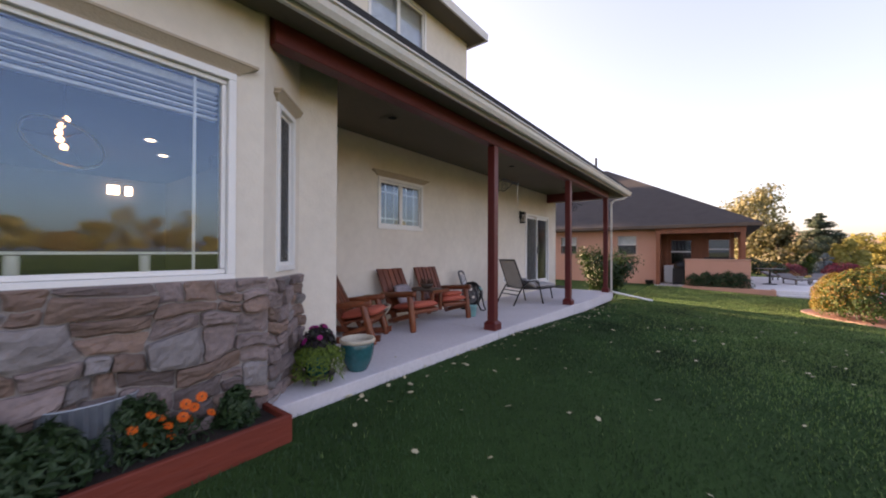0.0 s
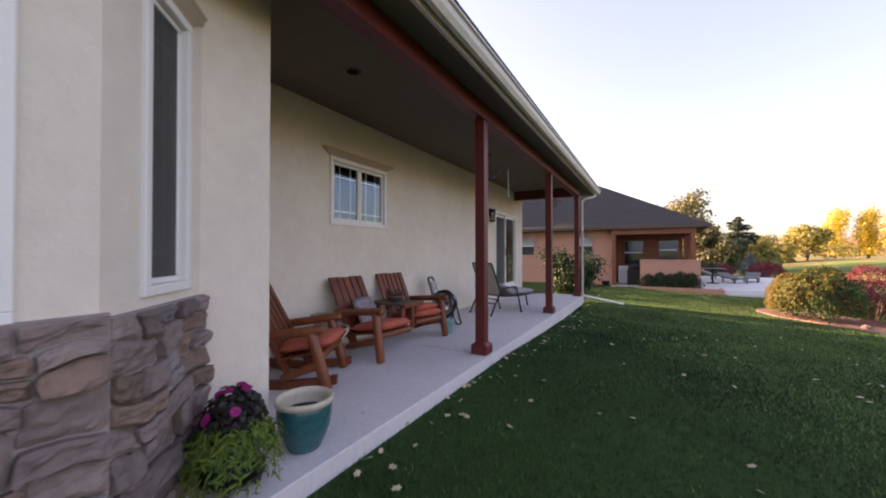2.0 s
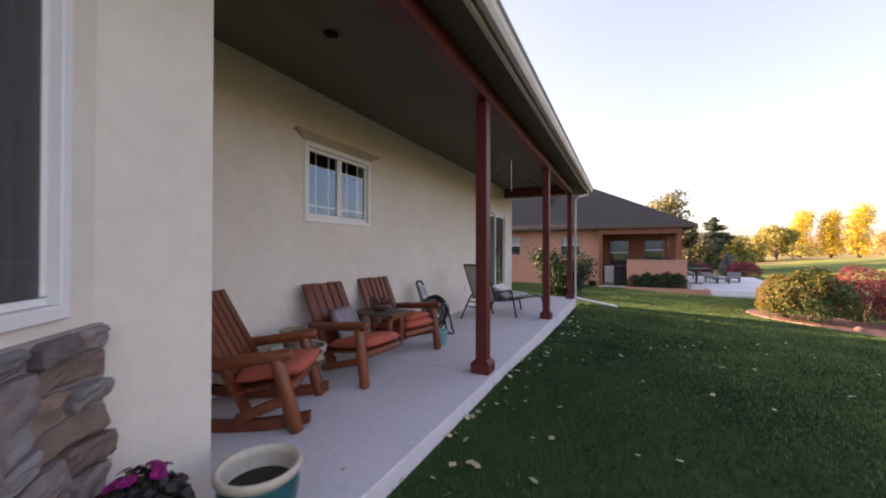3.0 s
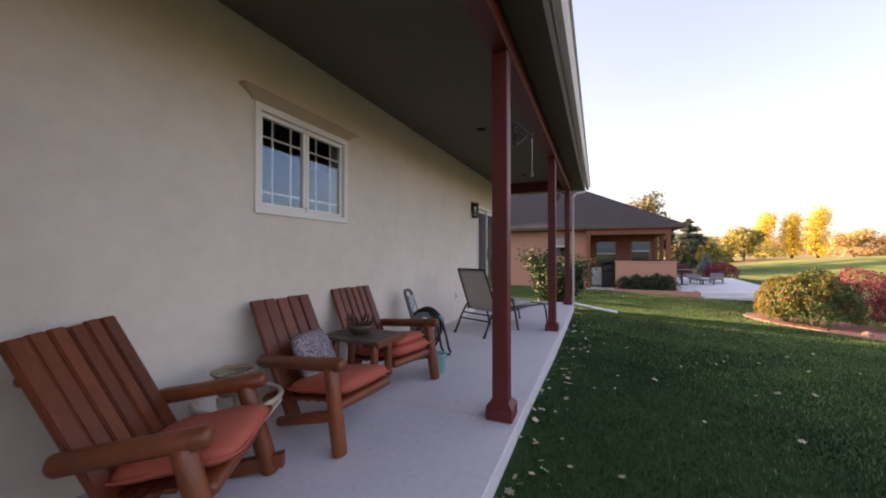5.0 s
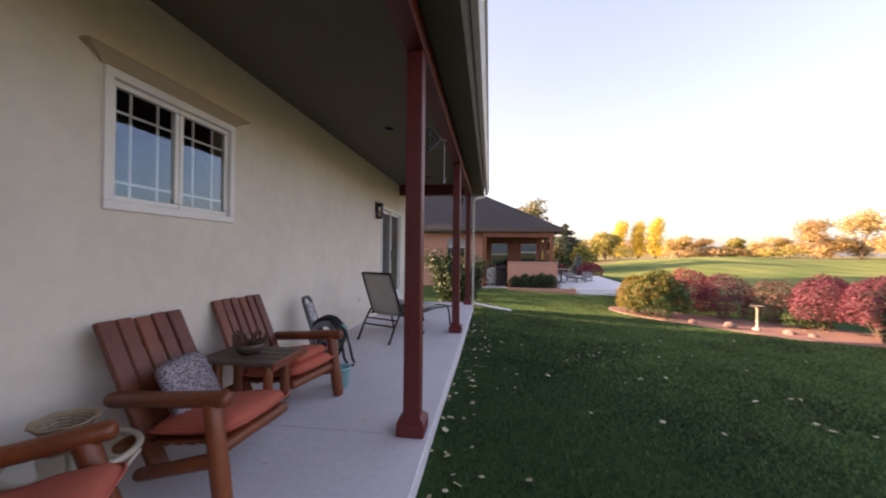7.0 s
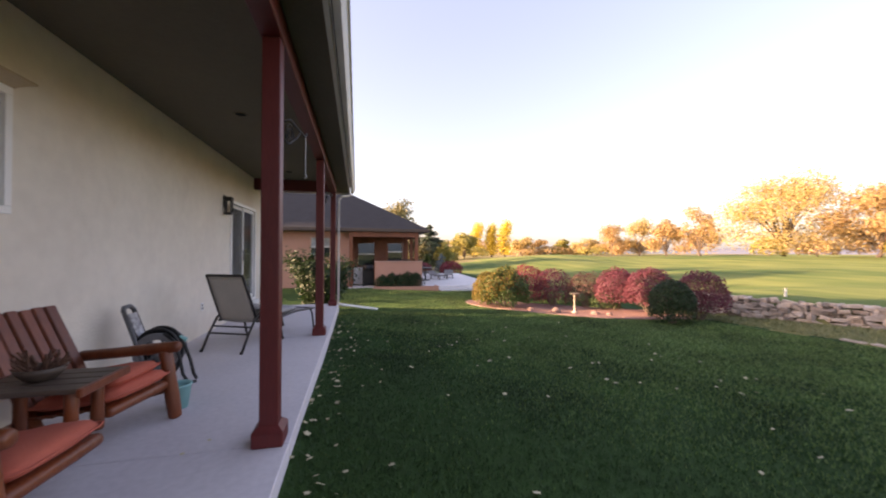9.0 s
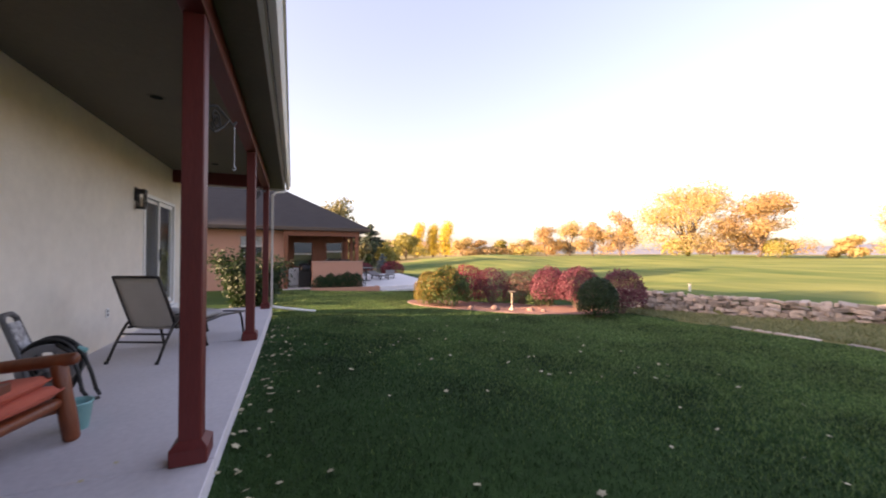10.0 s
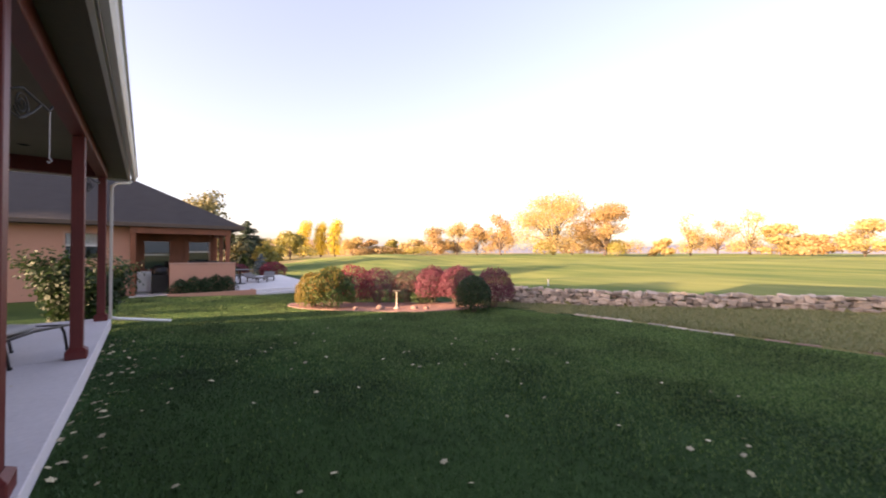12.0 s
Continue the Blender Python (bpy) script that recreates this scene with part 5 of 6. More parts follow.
def flower_head(t, p, r, mat, rng, tilt):
    """A ruffled flower: two rings of petals round a dark eye."""
    bm = bmesh.new()
    for ring, (k, rr, up) in enumerate(((9, r, 0.0), (7, r * 0.62, r * 0.18))):
        for q in range(k):
            a = 2 * math.pi * (q + 0.5 * ring) / k
            c, s = math.cos(a), math.sin(a)
            w = rr * 0.42
            vs = [Vector((0.1 * rr * c, 0.1 * rr * s, up)), Vector((0.75 * rr * c - w * s, 0.75 * rr * s + w * c, up + 0.10 * r)), Vector((rr * c, rr * s, up + rng.uniform(-0.1, 0.15) * r)), Vector((0.75 * rr * c + w * s, 0.75 * rr * s - w * c, up + 0.10 * r))]
            bm.faces.new([bm.verts.new(v) for v in vs])
    f = part("flower", bm, mat, t, m=tilt)
    part("eye", lathe([(0, 0.22 * r), (0.16 * r, 0.2 * r), (0.2 * r, 0.1 * r), (0.1 * r, 0), (0, 0)], 8), M_DARKLEAF, f)


rng = random.Random(11)
for k, (y, h, rx) in enumerate(((0.55, 0.46, 0.16), (0.78, 0.42, 0.15), (0.98, 0.34, 0.14), (0.30, 0.40, 0.15), (0.05, 0.38, 0.15))):
    leafy_plant("bed_plant", -2.34 + 0.02 * math.sin(k), y, 0.015, rx, 0.20, h, M_DKGREEN, "leafy green plant in the flower bed", 30 + k, n=900, leaf=0.075, slim=0.35, group="green plants in the bed")
for k, y in enumerate((1.28, 1.36)):
    leafy_plant("bed_plant", -2.36, y, 0.015, 0.12, 0.15, 0.36, M_DKGREEN, "dark blue-green leafy plant in the flower bed", 50 + k, n=620, leaf=0.05, slim=0.35, group="green plants in the bed")
leafy_plant("bed_plant", -2.35, 1.83, 0.015, 0.12, 0.13, 0.27, M_DKGREEN, "dark green bushy plant at the end of the bed", 61, n=900, leaf=0.05, slim=0.5, group="green plants in the bed")
mar = leafy_plant("marigold", -2.33, 1.50, 0.015, 0.13, 0.20, 0.19, M_DKGREEN, "marigold clump with orange flowers in the bed", 71, n=420, leaf=0.045, slim=0.3, group="marigolds", category="flower")
for y, z in ((1.28, 0.19), (1.36, 0.24), (1.41, 0.20), (1.36, 0.07), (1.46, 0.09), (1.55, 0.14), (1.57, 0.21), (1.50, 0.19), (1.60, 0.27), (1.65, 0.16), (1.52, 0.25), (1.44, 0.15)):
    flower_head(mar, None, rng.uniform(0.026, 0.034), M_ORANGE, rng, pose(0.035 + rng.uniform(-0.03, 0.04), y - 1.50, z, rng.uniform(-25, 5), rng.uniform(20, 60), rng.uniform(-30, 30)))
mar2 = leafy_plant("marigold", -2.30, 0.80, 0.015, 0.09, 0.10, 0.20, M_DKGREEN, "small marigold with one orange flower in the bed", 72, n=160, leaf=0.045, slim=0.3, group="marigolds", category="flower")
flower_head(mar2, None, 0.032, M_ORANGE, rng, pose(0.02, 0, 0.24, -10, 40, 0))

# rolling plant stand with a trailing pot
PS = pose(-2.655, 2.635, 0)
stand = thing("plant_caddy", PS, "low dark plant caddy on castors", "plant stand")
part("platform", lathe([(0, 0.065), (0.15, 0.065), (0.155, 0.075), (0.155, 0.085), (0, 0.085)], 20), M_BRONZE, stand)
for k in range(4):
    a = math.pi / 4 + k * math.pi / 2
    c, s = 0.115 * math.cos(a), 0.115 * math.sin(a)
    w = part("castor", lathe([(0, -0.011), (0.02, -0.011), (0.026, -0.006), (0.026, 0.006), (0.02, 0.011), (0, 0.011)], 12), M_RUBBER, stand, m=pose(c, s, 0.027, 0, 90, 30))
    part("fork", box(c - 0.014, s - 0.016, 0.04, c + 0.014, s + 0.016, 0.065), M_BRONZE, stand)
pot1 = thing("flower_pot", PS @ pose(0, 0, 0.086), "dark pot of trailing green and dark magenta petunias", "potted plant")
part("pot", lathe([(0, 0), (0.10, 0), (0.14, 0.16), (0.15, 0.165), (0.15, 0.185), (0.138, 0.185), (0.13, 0.16), (0, 0.155)], 22), M_TEAL, pot1, smooth=True)
rng = random.Random(21)
pts = []
for k in range(1500):
    a = rng.uniform(0, 6.28)
    r = 0.07 + 0.15 * rng.random() ** 0.6
    fall = max(0, (r - 0.13)) * 2.0 * rng.random()
    z = 0.20 + 0.09 * (1 - (r / 0.22) ** 2) * rng.random() - fall * 1.25 - 0.02
    pts.append((Vector((r * math.cos(a) + 0.02, r * math.sin(a), z)), Vector((math.cos(a), math.sin(a), 0.5))))
mesh_part("trailing_foliage", leaf_cloud(pts, 0.055, rng, slim=0.22, droop=1.0), M_TRAIL, pot1, "yellow-green fine trailing leaves")
pts = []
for k in range(700):
    v = Vector((rng.gauss(0, 1), rng.gauss(0, 1), abs(rng.gauss(0, 1)))).normalized()
    k2 = 0.15 * (1 - abs(rng.gauss(0, 0.2)))
    pts.append((Vector((-0.02, 0.02, 0.22)) + Vector((v.x * k2, v.y * k2, v.z * k2 * 1.25)), v))
mesh_part("petunia_foliage", leaf_cloud(pts, 0.04, rng, slim=0.7), M_DARKLEAF, pot1, "dark plum leaves")
for k in range(15):
    a, e = rng.uniform(0, 6.28), rng.uniform(0.1, 1.35)
    v = Vector((math.cos(a) * math.cos(e), math.sin(a) * math.cos(e), math.sin(e) * 1.25))
    p = Vector((-0.02, 0.02, 0.22)) + v * 0.158
    flower_head(pot1, None, 0.026, M_PETUNIA, rng, Matrix.Translation(p) @ v.to_track_quat("Z", "Y").to_matrix().to_4x4())

pot2 = thing("ceramic_pot", pose(-2.655, 3.075, 0), "teal glazed pot with a cream rim, bare soil inside", "pot")
part("pot", lathe([(0, 0.0), (0.088, 0.0), (0.098, 0.012), (0.128, 0.075), (0.150, 0.14), (0.161, 0.205), (0.160, 0.255), (0.155, 0.268)], 32), M_TEAL, pot2, smooth=True)
part("rim", lathe([(0.156, 0.268), (0.170, 0.274), (0.174, 0.292), (0.170, 0.306), (0.160, 0.310), (0.150, 0.304), (0.147, 0.27), (0.138, 0.20), (0.12, 0.19)], 32), M_CREAM, pot2, "cream glazed rim", smooth=True)
part("soil", lathe([(0, 0.225), (0.07, 0.222), (0.142, 0.215), (0.142, 0.20), (0, 0.20)], 24), M_SOIL, pot2, "dark dry soil")

# leggy shrub by the end post
sh = thing("shrub", pose(-3.05, 13.75, ground_z(-3.05, 13.75)), "leggy green shrub with bare stems beside the porch end", "shrub")
rng = random.Random(31)
bm = bmesh.new()
pts = []
for k in range(17):
    a, r = rng.uniform(0, 6.28), rng.uniform(0.3, 0.95)
    e = Vector((r * math.cos(a), r * 0.8 * math.sin(a), rng.uniform(1.0, 1.66)))
    b0 = Vector((0.10 * math.cos(a), 0.10 * math.sin(a), -0.05))
    mid = b0.lerp(e, 0.5) + Vector((0, 0, 0.12))
    tube([b0, mid, e], [0.018, 0.013, 0.005], 5, bm)
    for q in range(520):
        f = rng.uniform(0.16, 1.05)
        p = (b0.lerp(mid, f * 2) if f < 0.5 else mid.lerp(e, f * 2 - 1)) + Vector((rng.gauss(0, 0.12), rng.gauss(0, 0.12), rng.gauss(0, 0.10)))
        pts.append((p, (p - Vector((0, 0, 0.8))).normalized()))
part("branch_frame", bm, M_BARK, sh)
mesh_part("foliage", leaf_cloud(pts, 0.10, rng, slim=0.55), M_SHRUB, sh)

# gravel bed with shrubs
def bed_outline():
    pts = []
    for k in range(72):
        a = 2 * math.pi * k / 72
        x, y = 5.0 + 2.95 * math.cos(a), 14.0 + 1.75 * math.sin(a)
        y -= 0.62 * (x - 5.0)
        pts.append((x + 0.12 * noise.noise(Vector((a * 3, 0, 1))), y + 0.15 * noise.noise(Vector((a * 3, 4, 1)))))
    return pts


def patch(name, outline, lift, material, label, category, rings=6):
    bm = bmesh.new()
    cx = sum(p[0] for p in outline) / len(outline)
    cy = sum(p[1] for p in outline) / len(outline)
    lay = []
    for r in range(rings + 1):
        f = 1 - r / (rings + 0.3)
        lay.append([bm.verts.new((cx + (x - cx) * f, cy + (y - cy) * f, ground_z(cx + (x - cx) * f, cy + (y - cy) * f) + lift)) for x, y in outline])
    n = len(outline)
    for a, b in zip(lay, lay[1:]):
        for k in range(n):
            bm.faces.new((a[k], a[(k + 1) % n], b[(k + 1) % n], b[k]))
    bm.faces.new(lay[-1])
    return tagged(finish(name, bm, material, smooth=True), label, category, kind="structure")


BED = bed_outline()
patch("gravel_bed", BED, 0.03, M_GRAVEL, "reddish gravel bed set into the lawn", "gravel")
edge = thing("bed_edging", pose(0, 0, 0), "pinkish concrete edging blocks round the gravel bed", "edging", kind="structure")
for k in range(0, len(BED)):
    (x0, y0), (x1, y1) = BED[k], BED[(k + 1) % len(BED)]
    a = math.degrees(math.atan2(y1 - y0, x1 - x0))
    L = math.dist((x0, y0), (x1, y1))
    part("edging_block", box(0.005, -0.04, -0.06, L - 0.005, 0.04, 0.038, 0.012), M_EDGE, edge, m=pose(x0, y0, ground_z(x0, y0), 0, 0, a))

# autumn gold on the upper sunward side, with low sunlight in its colour
shrub(3.12, 14.9, 0.86, 0.80, 1.38, M_SHRUB2, "rounded shrub turning gold, sunlight put into its sunward leaves", 1, n=9000, leaf=0.06, lump=0.24, extra=(M_GOLDGRN, 0.5, (-0.5, 0.0, 0.8)))
shrub(2.72, 15.45, 0.60, 0.55, 1.22, M_GOLDGRN, "rounded golden-green shrub behind another", 2, leaf=0.045, n=10000, lump=0.1)
shrub(4.45, 15.9, 0.88, 0.80, 1.50, M_MAROON, "dark maroon rounded shrub on gravel", 3, n=5500)
shrub(5.25, 15.35, 0.74, 0.70, 1.44, M_PLUM, "dark plum-coloured shrub on gravel", 4, n=4500)
shrub(6.25, 14.75, 0.74, 0.70, 1.30, M_RUSSET, "thin russet shrub with fading leaves", 5, n=3600, lump=0.25)
shrub(6.75, 13.75, 0.72, 0.68, 1.44, M_BURN, "bright crimson burning bush", 6, n=8000, skirt=0.3)
shrub(7.2, 12.75, 0.80, 0.74, 1.45, M_BURN, "crimson-pink burning bush on gravel", 7, n=8000, skirt=0.3)
shrub(6.25, 10.95, 0.57, 0.55, 1.16, M_SHRUB, "dark green rounded shrub at the bed's edge", 8, n=8500, lump=0.1)
shrub(7.45, 11.2, 0.74, 0.70, 1.36, M_BURN, "dusty crimson shrub with bare lower stems", 9, n=7000, skirt=0.3)
shrub(6.5, 14.0, 0.6, 0.5, 0.6, M_GREEN, "low grey-green plant among the shrubs", 10, n=1500)

# little bird table and rocks on the gravel
bt = thing("bird_bath", pose(4.85, 13.3, ground_z(4.85, 13.3) + 0.03), "slim pale garden bird bath on a white post", "bird bath")
part("post", lathe([(0, 0), (0.10, 0), (0.11, 0.03), (0.05, 0.06), (0.026, 0.12), (0.022, 0.55), (0.04, 0.58), (0, 0.58)], 14), M_CREAM, bt, smooth=True)
part("basin", lathe([(0, 0.58), (0.06, 0.585), (0.13, 0.61), (0.15, 0.63), (0.135, 0.63), (0.07, 0.60), (0, 0.60)], 20), M_TWIG, bt, smooth=True)


def boulder(name, x, y, z, sx, sy, sz, mat, label, seed, group=""):
    bm = bmesh.new()
    bmesh.ops.create_icosphere(bm, subdivisions=2, radius=1)
    for v in bm.verts:
        k = 1 + 0.35 * noise.noise(v.co * 1.3 + Vector((seed * 3.7, 0, 0)))
        v.co = Vector((v.co.x * sx * k, v.co.y * sy * k, max(-0.4, v.co.z * k) * sz))
    return tagged(finish(name, bm, mat, m=pose(x, y, z + 0.3 * sz, 0, 0, seed * 47)), label, "rock", group)


for k, (x, y, s) in enumerate(((4.3, 13.45, 0.15), (3.6, 13.9, 0.09), (5.3, 12.9, 0.10), (5.6, 12.6, 0.08))):
    boulder("garden_rock", x, y, ground_z(x, y) + 0.03, s * 1.2, s, s * 0.8, M_EDGE, "pale garden rock lying on the gravel", k + 1, "rocks on the gravel")

# concrete mowing strip at the lawn's far edge
strip = thing("mowing_strip", pose(0, 0, 0), "pale broken mowing strip at the lawn edge", "edging", kind="structure")
for k in range(30):
    y0 = -3.0 + k * 0.42
    if y0 > 8.3:
        break
    x0, x1 = 7.68 + 0.16 * math.sin(y0 * 0.9), 7.68 + 0.16 * math.sin((y0 + 0.4) * 0.9)
    a = math.degrees(math.atan2(0.4, x1 - x0))
    if random.random() < 0.85:
        part("strip_block", box(0, -(0.08 if y0 > 4.4 else 0.04), -0.08, random.uniform(0.30, 0.44), 0.08 if y0 > 4.4 else 0.04, 0.02, 0.012), M_RUBBLE if y0 > 4.4 else M_EDGE, strip, m=pose(x0, y0, ground_z(x0, y0), 0, 0, a + random.uniform(-4, 4)))

# rubble retaining wall
rw = thing("rubble_wall", pose(0, 0, 0), "low dry-stacked rubble retaining wall in low sun", "stone wall", kind="structure")
rng = random.Random(41)
variants = []
for k in range(10):
    bm = bmesh.new()
    box(-0.5, -0.5, -0.5, 0.5, 0.5, 0.5, 0.16, 2, bm)
    for v in bm.verts:
        v.co += Vector((noise.noise(v.co * 2.2 + Vector((k * 5, 0, 0))), noise.noise(v.co * 2.2 + Vector((0, k * 5, 0))), noise.noise(v.co * 2.2 + Vector((0, 0, k * 5))))) * 0.16
    me = bpy.data.meshes.new("wall_stone")
    bm.to_mesh(me)
    bm.free()
    me.materials.append(M_RUBBLE)
    variants.append(me)
count = 0
for row in range(5):
    y = 12.9
    while y > -7 and count < 620:
        w = rng.uniform(0.10, 0.36)
        x = wall_x(y)
        slope_dir = math.degrees(math.atan2(-w, wall_x(y - w) - x))
        ob = new("wall_stone", rng.choice(variants))
        ob.parent = rw
        ob.matrix_basis = pose(x + 0.05 * row + rng.uniform(-0.10, 0.08), y - w / 2, -0.52 + 0.115 * row + 0.03 * (12 - y) * 0.1 + rng.uniform(-0.02, 0.02), rng.uniform(-14, 14), rng.uniform(-12, 12), slope_dir + rng.uniform(-22, 22)) @ Matrix.Diagonal((w * 1.02, rng.uniform(0.22, 0.4), rng.uniform(0.07, 0.17), 1))
        y -= w * 0.9
        count += 1
peg = thing("marker_peg", pose(10.95, 11.4, ground_z(10.95, 11.4)), "small white marker peg above the wall", "peg")
part("peg", box(-0.025, -0.025, 0, 0.025, 0.025, 0.24, 0.006), M_WHITE, peg)
part("cap", box(-0.035, -0.035, 0.24, 0.035, 0.035, 0.27, 0.006), M_CREAM, peg)

# ---- the neighbouring house ----
# laid out on its own grid; SITE sets that grid down in the plan
SITE = Matrix(((0.904, 0, 0, -0.135), (0, 0.89, 0, 0.30), (0, 0, 1, 0.10), (0, 0, 0, 1)))
before_site = set(bpy.data.objects)
nb = thing("neighbour_house", pose(0, 0, 0), "pink stucco bungalow with a brown hip roof and cedar porch", "house")
GZ2 = -0.62


def wall_part(name, p0, p1, thick, z0, z1, holes, material, parent, label=""):
    ob = wall(name, p0, p1, thick, z0, z1, holes, material, "")
    for key in ("category", "kind", "label"):
        if key in ob:
            del ob[key]
    ob.parent = parent
    return tagged(ob, label)


wall_part("wall", (-14.0, 22.8), (-2.45, 22.8), 0.2, GZ2 - 0.4, 2.5, [(14 - 4.33, 14 - 3.41, 0.98, 1.86), (14 - 7.5, 14 - 6.58, 0.98, 1.86)], M_PINK, nb)
wall_part("wall", (-2.45, 23.0), (-2.45, 24.5), 0.2, GZ2 - 0.4, 2.5, [], M_CEDAR, nb, "cedar side wall of the porch")
wall_part("wall", (-2.45, 24.5), (0.75, 24.5), 0.2, GZ2 - 0.4, 2.5, [(0.48, 1.39, 0.50, 1.66), (2.16, 3.06, 0.75, 1.66)], M_CEDAR, nb, "red-brown cedar wall at the back of the porch")
wall_part("wall", (0.75, 24.5), (0.75, 38.0), 0.2, GZ2 - 0.4, 2.5, [], M_PINK, nb)
wall_part("wall", (0.55, 38.0), (-14.0, 38.0), 0.2, GZ2 - 0.4, 2.5, [], M_PINK, nb)
wall_part("wall", (-14.0, 38.0), (-14.0, 22.8), 0.2, GZ2 - 0.4, 2.5, [], M_PINK, nb)
EV, EX = 22.2, 1.70
bm = bmesh.new()
o = [(-14.6, EV), (EX, EV), (EX, 39.6), (-14.6, 39.6)]
lo = [bm.verts.new((x, y, 2.16)) for x, y in o]
md = [bm.verts.new((x, y, 2.30)) for x, y in o]
ra, rb = bm.verts.new((-8.0, 32.1, 6.97)), bm.verts.new((-7.1, 32.1, 6.97))
bm.faces.new(lo[::-1])
for k in range(4):
    bm.faces.new((lo[k], lo[(k + 1) % 4], md[(k + 1) % 4], md[k]))
for f in ((md[0], md[1], rb, ra), (md[1], md[2], rb), (md[2], md[3], ra, rb), (md[3], md[0], ra)):
    bm.faces.new(f)
roof = part("roof", bm, M_SHINGLE, nb, "weathered brown asphalt shingle hip roof")
part("vent_pipe", tube([(-7.5, 30.5, 6.0), (-7.5, 30.5, 7.65)], 0.09, 8), M_BLACK, roof)
part("eave_board", box(-14.6, EV - 0.03, 2.17, EX + 0.03, EV, 2.305), M_TABLETOP, nb, "brown eave board")
part("eave_board", box(EX, EV, 2.17, EX + 0.03, 39.6, 2.305), M_TABLETOP, nb, "brown eave board")
part("porch_beam", box(-2.45, 22.32, 1.92, 1.15, 22.50, 2.155), M_CEDAR, nb)
part("porch_beam", box(0.95, 22.51, 1.92, 1.13, 30.0, 2.155), M_CEDAR, nb)
for x, y in ((1.04, 22.41), (1.04, 24.4), (1.04, 26.4), (-2.34, 22.42), (0.1, 26.3)):
    part("porch_post", box(x - 0.09, y - 0.09, GZ2 - 0.2, x + 0.09, y + 0.09, 1.92, 0.01), M_CEDAR, nb)
part("porch_floor", box(-2.45, 21.95, GZ2 - 0.3, 1.3, 30.0, -0.42), M_CONC2, nb)
part("trim_band", box(-2.46, 24.46, 1.78, 0.76, 24.499, 1.9), M_CEDAR, nb)
for x in (-2.2, -1.0, -0.4, 0.68):
    part("trim_board", box(x - 0.06, 24.455, -0.41, x + 0.06, 24.499, 2.02), M_CEDAR, nb)


def far_window(x0, x1, y, z0, z1, parent, frame_mat, blind=True):
    bm = bmesh.new()
    for a, b, c, d in ((x0 - 0.05, x1 + 0.05, z1, z1 + 0.07), (x0 - 0.05, x1 + 0.05, z0 - 0.07, z0), (x0 - 0.06, x0, z0, z1), (x1, x1 + 0.06, z0, z1)):
        box(a, y - 0.04, c, b, y + 0.05, d, bm=bm)
    w = part("window", bm, frame_mat, parent, "framed window")
    zm = (z0 + z1) / 2 + 0.02
    part("meeting_rail", box(x0, y + 0.01, zm - 0.03, x1, y + 0.05, zm + 0.03), M_WHITE, w)
    p = part("pane", box(x0, y + 0.03, z0, x1, y + 0.036, z1), M_GLASS, w)
    p.visible_shadow = False
    if blind:
        part("blind", box(x0, y + 0.12, zm, x1, y + 0.13, z1), M_BLIND, w, "pale half-drawn blind")
    # dark panel standing for the unlit room behind the pane
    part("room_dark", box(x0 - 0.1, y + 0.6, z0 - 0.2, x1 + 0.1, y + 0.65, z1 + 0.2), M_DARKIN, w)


M_PINKTRIM = surf("pink_trim", (0.62, 0.38, 0.30), 0.85, scale=2, fine=30, bump=0.1)
far_window(-4.33, -3.41, 22.8, 0.98, 1.86, nb, M_PINKTRIM)
far_window(-7.5, -6.58, 22.8, 0.98, 1.86, nb, M_PINKTRIM)
far_window(-1.97, -1.06, 24.5, 0.50, 1.66, nb, M_CEDAR, False)
far_window(-0.29, 0.61, 24.5, 0.75, 1.66, nb, M_CEDAR, False)
hw2 = thing("half_wall", pose(0, 0, 0), "pink stucco half wall in front of the cedar porch", "wall", kind="structure")
part("wall_body", box(-1.15, 21.95, GZ2 - 0.2, 1.28, 22.13, 0.75, 0.01), M_PINK, hw2)
part("coping", box(-1.18, 21.92, 0.75, 1.31, 22.16, 0.79, 0.01), M_PINKTRIM, hw2)
rb2 = thing("raised_bed", pose(0, 0, 0), "low pink stucco raised bed with dark soil", "raised bed", kind="structure")
part("front_wall", box(-1.22, 21.5, -0.85, 2.08, 21.62, -0.36, 0.01), M_PINK, rb2)
part("side_wall", box(1.96, 21.621, -0.85, 2.08, 22.2, -0.362, 0.01), M_PINK, rb2)
part("side_wall", box(-1.22, 21.621, -0.85, -1.12, 21.94, -0.362, 0.01), M_PINK, rb2)
part("soil", box(-1.119, 21.621, -0.85, 1.959, 21.94, -0.42), M_SOIL, rb2)
for k, (x, h) in enumerate(((-0.80, 0.62), (-0.30, 0.74), (0.10, 0.66), (0.50, 0.80), (0.92, 0.74))):
    leafy_plant("bed_shrub", x, 21.75, -0.42, 0.50, 0.28, h, M_DKGREEN, "dusty green shrub in the pink raised bed", 80 + k, n=1100, leaf=0.085, group="shrubs in the raised bed", category="shrub")
tagged(finish("pavement", box(-13.5, 21.7, -0.9, -1.25, 22.78, -0.52, 0.01), M_CONC2), "pale concrete walk along the pink house", "pavement", kind="structure")
tagged(finish("entry_step", box(-2.4, 21.45, -0.9, -1.25, 21.95, -0.47, 0.01), M_CONC2), "pale concrete step to the cedar porch", "step", kind="structure")
tagged(finish("terrace", prism([(1.32, 22.3), (2.1, 21.75), (4.6, 22.5), (5.7, 24.6), (6.4, 33.5), (1.32, 33.5)], -0.9, -0.40), M_CONC2), "broad pale concrete terrace beside the pink house", "terrace", kind="structure")
